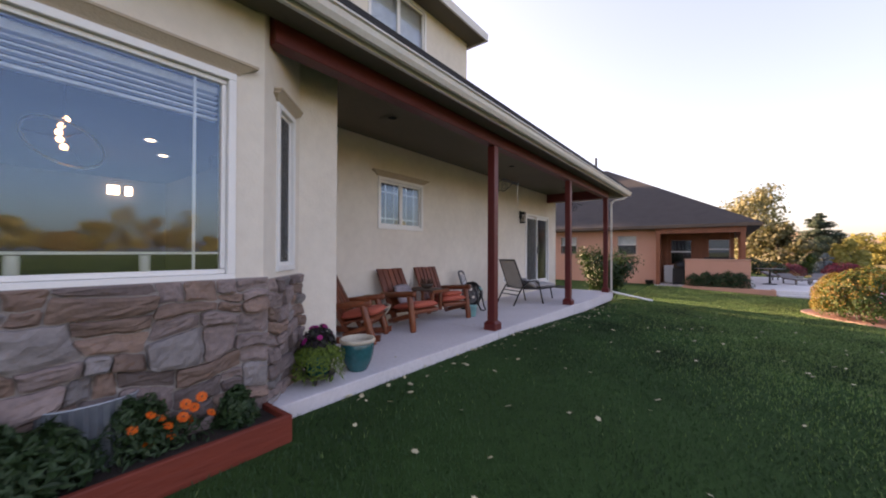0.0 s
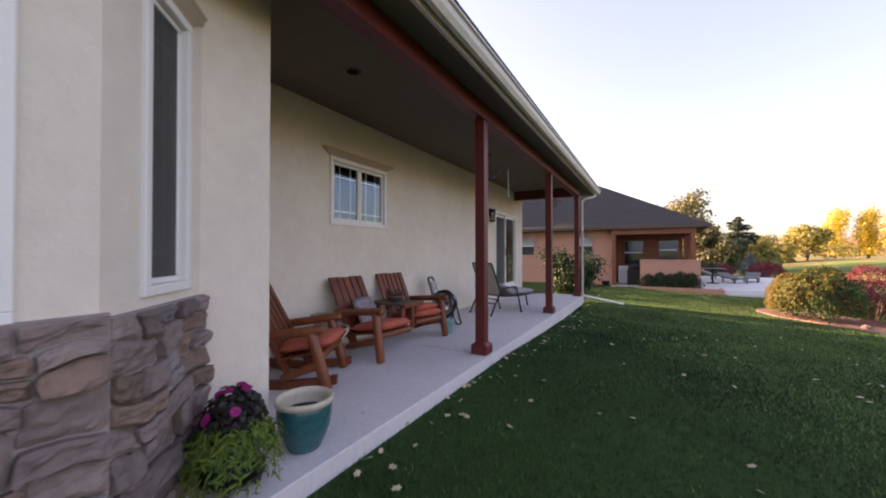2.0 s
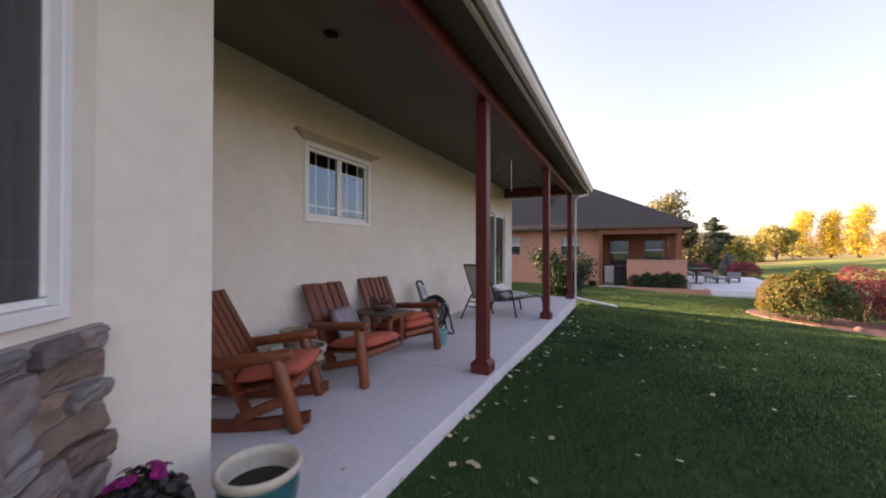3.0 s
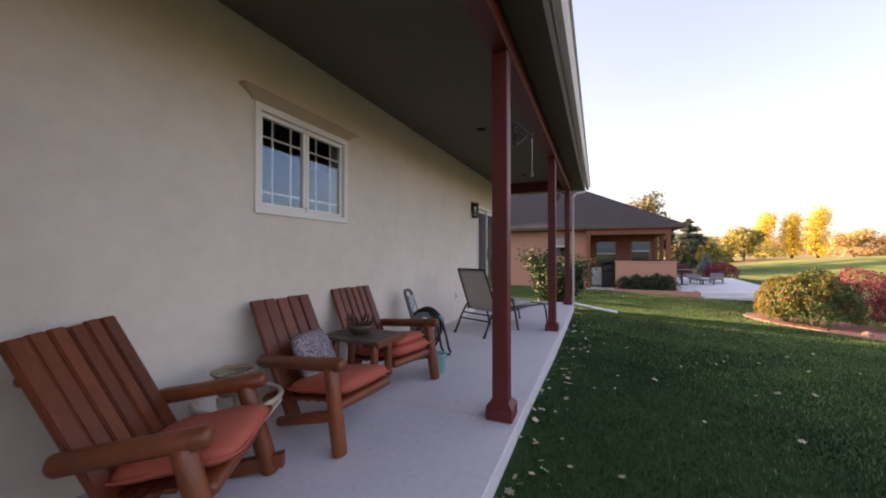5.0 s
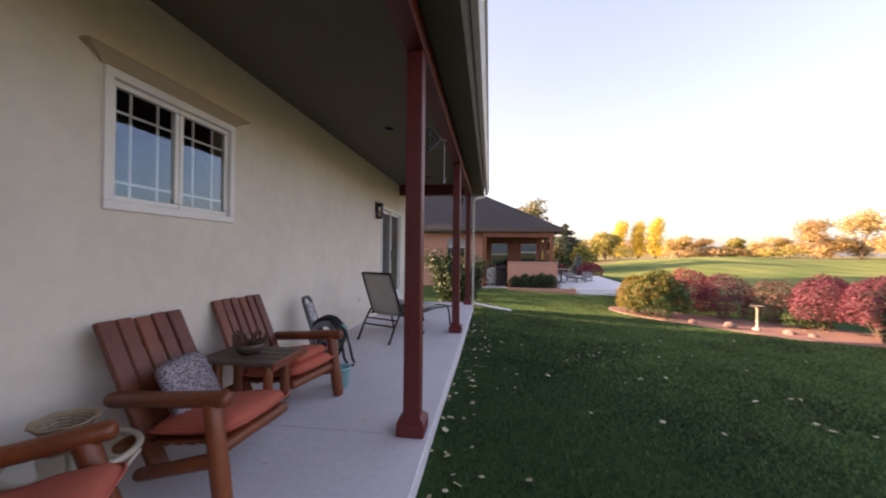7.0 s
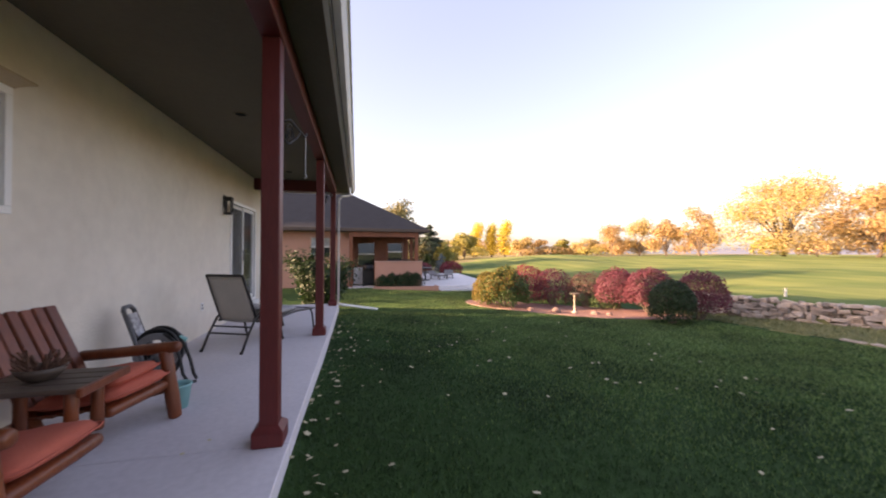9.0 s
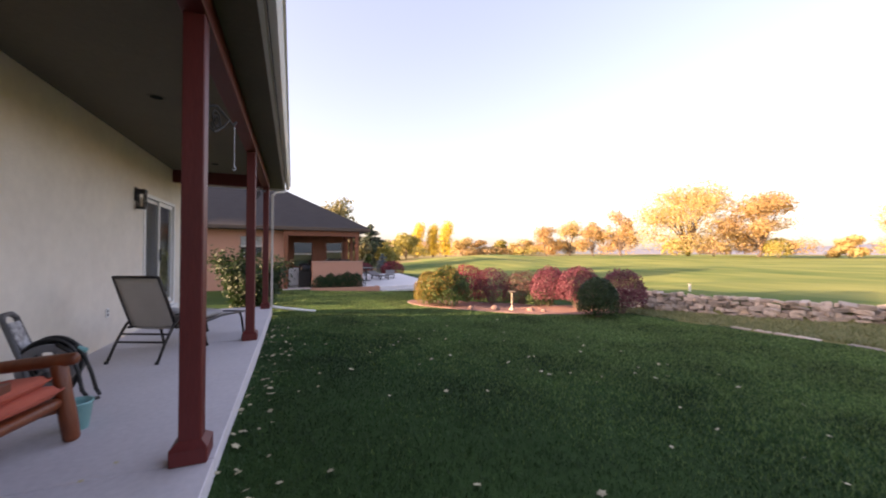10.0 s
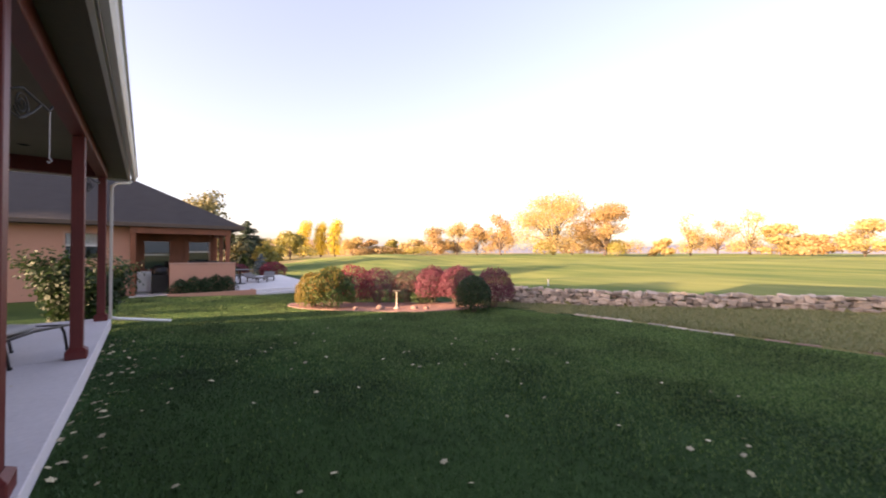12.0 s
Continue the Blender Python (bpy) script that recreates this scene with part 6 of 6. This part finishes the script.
tagged(finish("terrace_step", prism([(2.09, 21.7), (2.2, 21.42), (4.85, 22.2), (6.05, 24.5), (6.75, 33.5), (6.41, 33.5), (5.71, 24.6), (4.61, 22.49)], -0.9, -0.54), M_CONC2), "pale concrete step below the terrace", "step", kind="structure")
fr = thing("outdoor_fridge", pose(-1.98, 23.9, -0.419), "white outdoor fridge under the cedar porch", "fridge")
part("body", box(-0.24, -0.25, 0.03, 0.24, 0.25, 0.86, 0.02), M_WHITE, fr)
part("door", box(-0.235, -0.28, 0.08, 0.235, -0.251, 0.85, 0.01), M_WHITE, fr)
part("handle", box(0.17, -0.31, 0.45, 0.19, -0.281, 0.72, 0.004), M_SILVER, fr)
for sx in (-0.2, 0.2):
    part("foot", box(sx - 0.02, -0.2, 0, sx + 0.02, 0.2, 0.03), M_BLACK, fr)
gr = thing("barbecue_grill", pose(-1.45, 23.05, -0.419), "black covered barbecue grill on the porch", "grill")
part("cabinet", box(-0.3, -0.25, 0.04, 0.3, 0.25, 0.75, 0.02), M_BLACK, gr)
part("hood", lathe([(0.27, 0.75), (0.29, 0.80), (0.26, 0.98), (0.16, 1.06), (0, 1.08)], 16), M_BLACK, gr, smooth=True)
for sx in (-0.26, 0.26):
    part("foot", box(sx - 0.03, -0.2, 0, sx + 0.03, 0.2, 0.04), M_RUBBER, gr)
tb = thing("outdoor_table", pose(0.15, 22.9, -0.419), "dark bar table behind the half wall", "table")
part("top", box(-0.6, -0.3, 1.22, 0.6, 0.3, 1.27, 0.01), M_BLACK, tb)
for sx in (-0.5, 0.5):
    part("leg", box(sx - 0.04, -0.25, 0, sx + 0.04, 0.25, 1.22), M_BLACK, tb)
pp = thing("plant_tub", pose(-2.75, 22.5, -0.519), "small dark plant tub on the walk", "tub")
part("tub", lathe([(0, 0), (0.15, 0), (0.20, 0.26), (0.21, 0.28), (0.19, 0.28), (0.17, 0.24), (0, 0.23)], 16), M_BLACK, pp, smooth=True)
M_TERRF = surf("weathered_resin", (0.16, 0.145, 0.14), 0.6, scale=3, fine=40)
for k, (x, y, a) in enumerate(((3.2, 27.2, 20), (4.3, 28.4, -15), (3.0, 30.0, 60))):
    pl = thing("patio_lounger", pose(x, y, -0.399, 0, 0, a), "dark low patio lounger on the terrace", "lounger", "terrace loungers")
    part("seat", box(-0.32, -0.9, 0.20, 0.32, 0.35, 0.27, 0.02), M_TERRF, pl)
    part("back", box(-0.32, 0.0, 0.0, 0.32, 0.62, 0.07, 0.02), M_TERRF, pl, m=pose(0, 0.34, 0.205, 18, 0, 0))
    for sx in (-0.28, 0.28):
        for sy in (-0.8, 0.3):
            part("leg", box(sx - 0.03, sy - 0.03, 0, sx + 0.03, sy + 0.03, 0.20), M_TERRF, pl)
pt = thing("patio_table", pose(2.2, 26.0, -0.399), "round dark patio table on the terrace", "table")
part("top", lathe([(0, 0.70), (0.6, 0.70), (0.61, 0.73), (0, 0.73)], 24), M_BLACK, pt)
part("pedestal", lathe([(0, 0), (0.3, 0), (0.28, 0.03), (0.05, 0.06), (0.04, 0.70), (0, 0.70)], 16), M_BLACK, pt)

for ob in bpy.data.objects:
    if ob not in before_site and ob.parent is None:
        ob.matrix_basis = SITE @ ob.matrix_basis

# ---- trees ----
M_PINE = leafy("grey_pine_needle", ((0.15, 0.16, 0.07), (0.23, 0.22, 0.10), (0.32, 0.28, 0.13)), through_light=0.25)
def conifer(x, y, h, w, mat, label, seed, n=2600, top=0.0, gap=0.0):
    rng = random.Random(seed)
    t = thing("conifer", pose(x, y, ground_z(x, y) - 0.05), label, "tree")
    part("trunk", tube([(0, 0, 0), (0.02, 0, h * 0.5), (0, 0, h * 0.97)], [0.035 * h * 0.5, 0.022 * h * 0.5, 0.01], 8), M_BARK, t, smooth=True)
    pts = []
    bm = bmesh.new()
    tiers = int(9 + h * 1.5)
    per = max(6, n // (tiers * 8))
    for k in range(tiers):
        f = (k + 0.5) / tiers
        z = h * (0.08 + gap + (0.92 - gap) * f)
        reach = w * (1 - f) ** 0.8 * (0.85 + 0.25 * rng.random()) + 0.06 * h * top
        for b in range(8):
            a = rng.uniform(0, 6.28)
            r = reach * rng.uniform(0.6, 1.1)
            end = Vector((r * math.cos(a), r * math.sin(a), z - 0.12 * r + (0.25 * r if f > 0.7 else 0)))
            tube([(0, 0, z), Vector((0, 0, z)).lerp(end, 0.5) + Vector((0, 0, 0.05 * r)), end], [0.02, 0.014, 0.005], 4, bm)
            for q in range(per):
                g = rng.random() ** 0.6
                p = Vector((0, 0, z)).lerp(end, g) + Vector((rng.gauss(0, 0.09 * w * (1.1 - f)), rng.gauss(0, 0.09 * w * (1.1 - f)), rng.gauss(-0.02, 0.04 * w * (1.2 - f))))
                pts.append((p, Vector((math.cos(a), math.sin(a), 0.4))))
    part("boughs", bm, M_BARK, t)
    mesh_part("needles", leaf_cloud(pts, 0.10 + 0.016 * h, rng, slim=0.35), mat, t)
    return t


conifer(7.3, 50.0, 5.7, 3.8, M_NEEDLE, "dense dark green spruce beyond the terrace", 1, n=30000)
conifer(9.3, 54.0, 4.2, 2.2, M_NEEDLE, "dark spruce behind another spruce", 4, n=7000)
conifer(5.4, 34.8, 1.9, 1.25, M_BLUEND, "low spreading blue spruce by the terrace", 2, n=3000)
shrub(6.0, 33.5, 1.0, 0.8, 1.2, M_MAROON, "maroon shrub at the end of the terrace", 21, n=2200, leaf=0.1, group="")


def broadleaf(x, y, h, w, mat, label, seed, n=2600, leaf=0.42, lobes=9, trunk=0.18, slim=False, airy=1.0, low=0.16):
    """A tree with a forked trunk, limbs to each lobe of the crown, and leaf clumps in uneven lobes."""
    rng = random.Random(seed)
    t = thing("tree", pose(x, y, ground_z(x, y) - 0.1), label, "tree")
    bm = bmesh.new()
    fork = Vector((rng.uniform(-0.1, 0.1) * w, 0, h * trunk))
    tube([(0, 0, 0), fork * 0.5, fork], [0.028 * h, 0.023 * h, 0.02 * h], 8, bm)
    part("trunk", bm, M_BARK, t, smooth=True)
    pts = []
    for k in range(lobes):
        a = 2 * math.pi * (k + rng.random() * 0.7) / lobes
        f = rng.uniform(low, 0.90) if not slim else (k + 0.5) / lobes * 0.84 + 0.08
        if slim:
            r = 0.22 * w * rng.random()
            lw, lh = w * 0.5 * (1 - 0.7 * max(0.0, f - 0.45)), h / lobes * 1.25
        else:
            r = 0.5 * w * (1 - (max(0, f - 0.45) / 0.6) ** 1.6) * rng.uniform(0.35, 0.85)
            lw, lh = w * rng.uniform(0.18, 0.29), h * rng.uniform(0.13, 0.22)
        c = Vector((r * math.cos(a), r * math.sin(a), h * f))
        limb = bmesh.new()
        mid = fork.lerp(c, 0.5) + Vector((0, 0, 0.05 * h))
        tube([fork * 0.9, mid, c], [0.013 * h, 0.008 * h, 0.003 * h], 5, limb)
        part("limb", limb, M_BARK, t)
        for q in range(n // lobes):
            v = Vector((rng.gauss(0, 1), rng.gauss(0, 1), rng.gauss(0, 1))).normalized()
            s = rng.random() ** 0.4 * (1 + 0.45 * noise.noise(v * 2.0 + Vector((k * 3.1, seed, 0)))) * airy
            p = c + Vector((v.x * lw * s, v.y * lw * s, v.z * lh * s))
            if p.z < h * 0.06:
                continue
            pts.append((p, v))
    mesh_part("crown", leaf_cloud(pts, leaf, rng, slim=0.8), mat, t)
    return t


broadleaf(2.38, 45.8, 8.6, 5.0, M_PINE, "tall open olive-grey pine behind the pink house", 3, n=7000, leaf=0.26, lobes=22, trunk=0.14, low=0.16)
M_DULL = leafy("dull_olive_leaf", ((0.045, 0.05, 0.016), (0.075, 0.075, 0.022), (0.12, 0.10, 0.03)), through_light=0.2)
broadleaf(4.1, 43.0, 4.3, 3.4, M_DULL, "dull olive tree between the pine and the spruce", 81, n=2600, leaf=0.30, lobes=10, trunk=0.15, low=0.12)
broadleaf(8.7, 47.5, 3.1, 2.2, M_OLIVE, "golden-olive tree behind the spruce", 82, n=2200, leaf=0.30, lobes=9, trunk=0.15, low=0.12)
broadleaf(5.6, 43.6, 2.5, 1.3, M_GREEN, "slim leafy green bush beside the spruce", 83, n=1500, leaf=0.20, lobes=7, trunk=0.1, low=0.1)
for k, (x, y, r, h) in enumerate(((2.6, 34.0, 1.0, 1.1), (3.7, 35.2, 0.9, 1.0), (1.4, 34.6, 1.1, 1.3))):
    shrub(x, y, r, r * 0.8, h, M_PLUM if k % 2 else M_DKGREEN, "low dark shrub behind the terrace", 90 + k, n=1800, leaf=0.11, group="shrubs behind the terrace")


def far_at(az, d):
    return -2.03 + d * math.sin(radians(az)), 2.75 + d * math.cos(radians(az))


TREES = (
    # azimuth, distance, height, width, leaf, label, kind
    (18.5, 96, 9.2, 4.6, M_POPLAR, "tall golden poplar at the far edge of the course", "p"),
    (20.8, 97, 8.9, 4.2, M_POPLAR, "tall golden poplar at the far edge of the course", "p"),
    (22.9, 96, 9.6, 4.7, M_POPLAR, "tall golden poplar at the far edge of the course", "p"),
    (13.5, 70, 4.6, 6.0, M_OLIVE, "low olive-yellow tree beyond the terrace", "b"),
    (16.6, 74, 5.2, 6.0, M_OLIVE, "low olive-yellow tree beyond the terrace", "b"),
    (11.8, 62, 2.4, 3.0, M_OCHRE, "ochre autumn tree beyond the terrace", "b"),
    (25.6, 92, 5.2, 6.0, M_YELLOW, "round yellow tree in the far tree line", "b"),
    (28.2, 98, 4.0, 6.0, M_OCHRE, "low ochre tree in the far tree line", "b"),
    (31.2, 98, 4.0, 6.0, M_OLIVE, "low olive tree in the far tree line", "b"),
    (34.8, 96, 4.2, 7.0, M_YELLOW, "low yellow tree in the far tree line", "b"),
    (38.3, 92, 7.4, 7.5, M_OCHRE, "pale ochre tree in the far tree line", "b"),
    (41.6, 92, 8.4, 8.5, M_YELLOW, "pale yellow tree in the far tree line", "b"),
    (44.8, 90, 7.7, 7.0, M_OCHRE, "pale ochre tree in the far tree line", "b"),
    (48.5, 88, 11.0, 7.0, M_OCHRE, "single upright golden-brown tree", "b"),
    (70.5, 92, 4.0, 5.0, M_YELLOW, "small yellow tree on the course", "b"),
    (73.6, 95, 9.8, 6.0, M_YELLOW, "thin airy golden tree on the course", "t"),
    (76.4, 98, 7.5, 8.0, M_OCHRE, "thin airy golden tree on the course", "t"),
    (79.5, 96, 9.4, 7.0, M_YELLOW, "thin airy golden tree on the course", "t"),
    (82.2, 95, 6.0, 8.0, M_YELLOW, "broad yellow tree on the course", "b"),
    (84.8, 97, 4.6, 7.0, M_OCHRE, "broad ochre tree on the course", "b"),
    (88.6, 95, 6.6, 9.0, M_YELLOW, "broad golden tree on the course", "b"),
    (94.0, 95, 8.0, 10.0, M_OCHRE, "broad ochre tree on the course", "b"),
    (101.0, 98, 7.0, 9.0, M_YELLOW, "broad golden tree on the course", "b"),
    (109.0, 96, 8.0, 10.0, M_OCHRE, "broad ochre tree on the course", "b"),
)
for k, (az, d, h, w, m, label, kind) in enumerate(TREES):
    x, y = far_at(az, d)
    if kind == "p":
        broadleaf(x, y, h, w, m, label, k + 1, n=4200, leaf=0.30, lobes=8, slim=True)
    elif kind == "t":
        broadleaf(x, y, h, w, m, label, k + 1, n=3600, leaf=0.26, lobes=19, trunk=0.14, low=0.05)
    else:
        broadleaf(x, y, h, w, m, label, k + 1, n=4600, leaf=0.33, lobes=13, trunk=0.10)
x, y = far_at(56.3, 84)
broadleaf(x, y, 14.0, 20.5, M_YELLOW, "huge spreading golden cottonwood on the course", 61, n=20000, leaf=0.29, lobes=28, trunk=0.16, low=0.14)
x, y = far_at(63.3, 85)
broadleaf(x, y, 11.4, 13.0, M_OCHRE, "big golden-brown cottonwood on the course", 62, n=15000, leaf=0.29, lobes=19, trunk=0.12, low=0.10)
for k, (az, d, w, h) in enumerate(((55, 82, 5, 3.0), (59, 82, 5, 2.6), (65, 84, 4, 3.4), (30, 95, 9, 2.2), (36, 95, 9, 2.2), (26, 92, 8, 2.0), (18, 80, 7, 2.4), (84, 94, 6, 1.8))):
    x, y = far_at(az, d)
    shrub(x, y, w * 0.5, w * 0.5, h, (M_OLIVE, M_OCHRE)[k % 2], "scrubby olive undergrowth below the far trees", 90 + k, n=900, leaf=0.4, group="far undergrowth")

# unseen trees added west of the houses to cast long shade over the side lawn
for k, (x, y, h, n) in enumerate(((-33, 12.3, 12.5, 7000), (-33, 20.6, 12.5, 1000), (-34, 24.9, 16.0, 7000), (-36, 31.5, 17.0, 7000))):
    broadleaf(x, y, h, 6.4, M_OLIVE, "unseen olive tree west of the houses, added for its shade", 120 + k, n=n, leaf=0.6, lobes=16, trunk=0.12)

# far ridges
def ridge(name, az0, az1, d, h, seed, material, label):
    bm = bmesh.new()
    rows = []
    for k in range(90):
        az = az0 + (az1 - az0) * k / 89
        e = math.sin(math.pi * k / 89) ** 0.4
        hh = h * e * (0.75 + 0.45 * noise.noise(Vector((k * 0.11, seed, 0))) + 0.12 * noise.noise(Vector((k * 0.5, seed, 3))))
        row = []
        for q, f in ((0.86, 0.0), (0.93, 0.55), (1.0, 1.0), (1.12, 0.0)):
            x, y = far_at(az, d * q)
            row.append(bm.verts.new((x, y, hh * f - 1.5)))
        rows.append(row)
    for a, b in zip(rows, rows[1:]):
        for q in range(3):
            bm.faces.new((a[q], a[q + 1], b[q + 1], b[q]))
    tagged(finish(name, bm, material, smooth=True), label, "hills", kind="structure")


# distance haze is put into the hill colour as pale blue
M_HAZE = surf("haze_tinted_hill", (0.24, 0.26, 0.31), 1.0, col2=(0.20, 0.225, 0.27), scale=0.004, fine=0.05, bump=0.0, spec=0.0)
M_TANHILL = surf("tan_hill", (0.30, 0.22, 0.15), 1.0, col2=(0.24, 0.18, 0.12), scale=0.01, fine=0.1, bump=0.0, spec=0.0)
ridge("backdrop_hills", 45, 160, 1500, 42, 1, M_HAZE, "low hills on the horizon, blue haze in their colour")
ridge("backdrop_slope", -12, 30, 420, 22, 2, M_TANHILL, "bare tan slope beyond the houses")

# ---- fallen leaves and grass ----
bm = bmesh.new()
outline = [(0.0, -0.5), (0.18, -0.25), (0.42, -0.2), (0.26, 0.05), (0.34, 0.3), (0.1, 0.3), (0.0, 0.55), (-0.12, 0.28), (-0.36, 0.28), (-0.24, 0.02), (-0.4, -0.22), (-0.16, -0.26)]
c0 = bm.verts.new((0, 0, 0.05))
ring = [bm.verts.new((x, y, 0.10 * abs(x) + 0.06 * math.sin(5 * y))) for x, y in outline]
for k in range(len(ring)):
    bm.faces.new((c0, ring[k], ring[(k + 1) % len(ring)]))
LEAF = bpy.data.meshes.new("fallen_leaf")
bm.to_mesh(LEAF)
bm.free()
LEAF.materials.append(M_LEAFLIT)
rng = random.Random(77)
for k in range(250):
    if k < 120:
        x, y = -2.42 + abs(rng.gauss(0, 0.28)), rng.uniform(2.6, 11.5)
    else:
        x, y = rng.uniform(-2.2, 3.8), rng.uniform(1.6, 12.0)
    s = rng.uniform(0.035, 0.075)
    ob = new("fallen_leaf", LEAF)
    ob.matrix_basis = pose(x, y, ground_z(x, y) + 0.022, rng.uniform(-25, 25), rng.uniform(-25, 25), rng.uniform(0, 360)) @ Matrix.Diagonal((s, s, s, 1))
    tagged(ob, "pale dry fallen leaf lying on the grass", "leaf", "fallen leaves on the lawn")
for k, (x, y) in enumerate(((-3.05, 5.47), (-2.95, 5.62), (-3.35, 5.0), (-2.8, 6.6), (-2.9, 7.9), (-2.66, 3.6))):
    ob = new("fallen_leaf", LEAF)
    ob.matrix_basis = pose(x, y, 0.003, 0, 0, k * 77) @ Matrix.Diagonal((0.04, 0.03, 0.03, 1))
    tagged(ob, "dry fallen leaf lying on the porch slab", "leaf", "fallen leaves on the slab")

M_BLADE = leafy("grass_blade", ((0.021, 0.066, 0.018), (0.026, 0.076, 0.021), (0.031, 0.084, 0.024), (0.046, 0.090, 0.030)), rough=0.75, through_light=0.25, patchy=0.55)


def grass(name, n, x0, x1, y0, y1, h, seed, material, label, keep):
    g = np.random.default_rng(seed)
    x, y = g.uniform(x0, x1, n * 4), g.uniform(y0, y1, n * 4)
    d = np.hypot(x + 1.2, y - 3.2)
    ok = (g.random(n * 4) < np.clip(6.5 / (d + 0.5), 0, 1)) & keep(x, y)
    x, y = x[ok][:n], y[ok][:n]
    m = len(x)
    z = np.array([ground_z(a, b) for a, b in zip(x, y)])
    a = g.uniform(0, 2 * np.pi, m)
    patchy = np.array([noise.noise(Vector((p * 0.8, q * 0.8, 1))) for p, q in zip(x, y)])
    hh = h * g.uniform(0.6, 1.3, m) * (1 + 0.3 * patchy)
    w = 0.003 + 0.0010 * np.hypot(x + 1.2, y - 3.2)
    lean = hh * g.uniform(0.1, 0.8, m)
    v = np.zeros((m, 3, 3))
    v[:, 0] = np.stack([x - w * np.cos(a), y - w * np.sin(a), z - 0.004], 1)
    v[:, 1] = np.stack([x + w * np.cos(a), y + w * np.sin(a), z - 0.004], 1)
    v[:, 2] = np.stack([x + lean * np.sin(a), y - lean * np.cos(a), z + hh], 1)
    me = bpy.data.meshes.new(name)
    me.vertices.add(m * 3)
    me.vertices.foreach_set("co", v.reshape(-1))
    me.loops.add(m * 3)
    me.loops.foreach_set("vertex_index", np.arange(m * 3, dtype=np.int32))
    me.polygons.add(m)
    me.polygons.foreach_set("loop_start", np.arange(m, dtype=np.int32) * 3)
    me.update(calc_edges=True)
    me.validate()
    me.materials.append(material)
    tagged(new(name, me), label, "grass", kind="stuff")


def on_lawn(x, y):
    bedx = ((x - 5.0) / 3.05) ** 2 + ((y + 0.62 * (x - 5.0) - 14.0) / 1.85) ** 2 > 1
    return ((x > EDGE + 0.012) | (y > 12.36)) & ((x > -2.09) | (y > 2.09)) & bedx & (x < 7.6)


# lighter blade colour stands in for skylight on the open lawn
M_PALEBLADE = leafy("skylit_pale_blade", ((0.115, 0.215, 0.055), (0.145, 0.24, 0.07), (0.17, 0.245, 0.09)), rough=0.75, through_light=0.25, patchy=0.2)


def skylit_outward(x, y):
    """Puts the open lawn's extra skylight into paler blades, outward in uneven patches."""
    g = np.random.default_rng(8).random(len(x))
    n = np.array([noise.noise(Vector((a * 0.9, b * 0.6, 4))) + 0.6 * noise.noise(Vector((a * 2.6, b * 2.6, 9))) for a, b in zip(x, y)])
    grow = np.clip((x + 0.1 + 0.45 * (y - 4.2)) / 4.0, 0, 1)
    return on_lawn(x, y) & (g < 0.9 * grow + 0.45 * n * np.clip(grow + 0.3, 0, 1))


grass("lawn_pale_grass", 210000, -2.5, 7.5, -0.5, 22.0, 0.031, 6, M_PALEBLADE, "paler blades in uneven patches for skylight on the outer lawn", skylit_outward)
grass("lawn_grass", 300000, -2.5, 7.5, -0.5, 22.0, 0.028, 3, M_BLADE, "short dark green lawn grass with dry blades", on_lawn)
M_DRYBLADE = leafy("dry_blade", ((0.20, 0.22, 0.095), (0.28, 0.27, 0.13), (0.13, 0.18, 0.06)), through_light=0.2)
grass("rough_grass", 40000, 7.5, 13.5, 0.0, 13.0, 0.07, 4, M_DRYBLADE, "straw-coloured rough grass below the rubble wall", lambda x, y: (x > 7.75) & (x < np.array([wall_x(q) for q in y]) - 0.1))
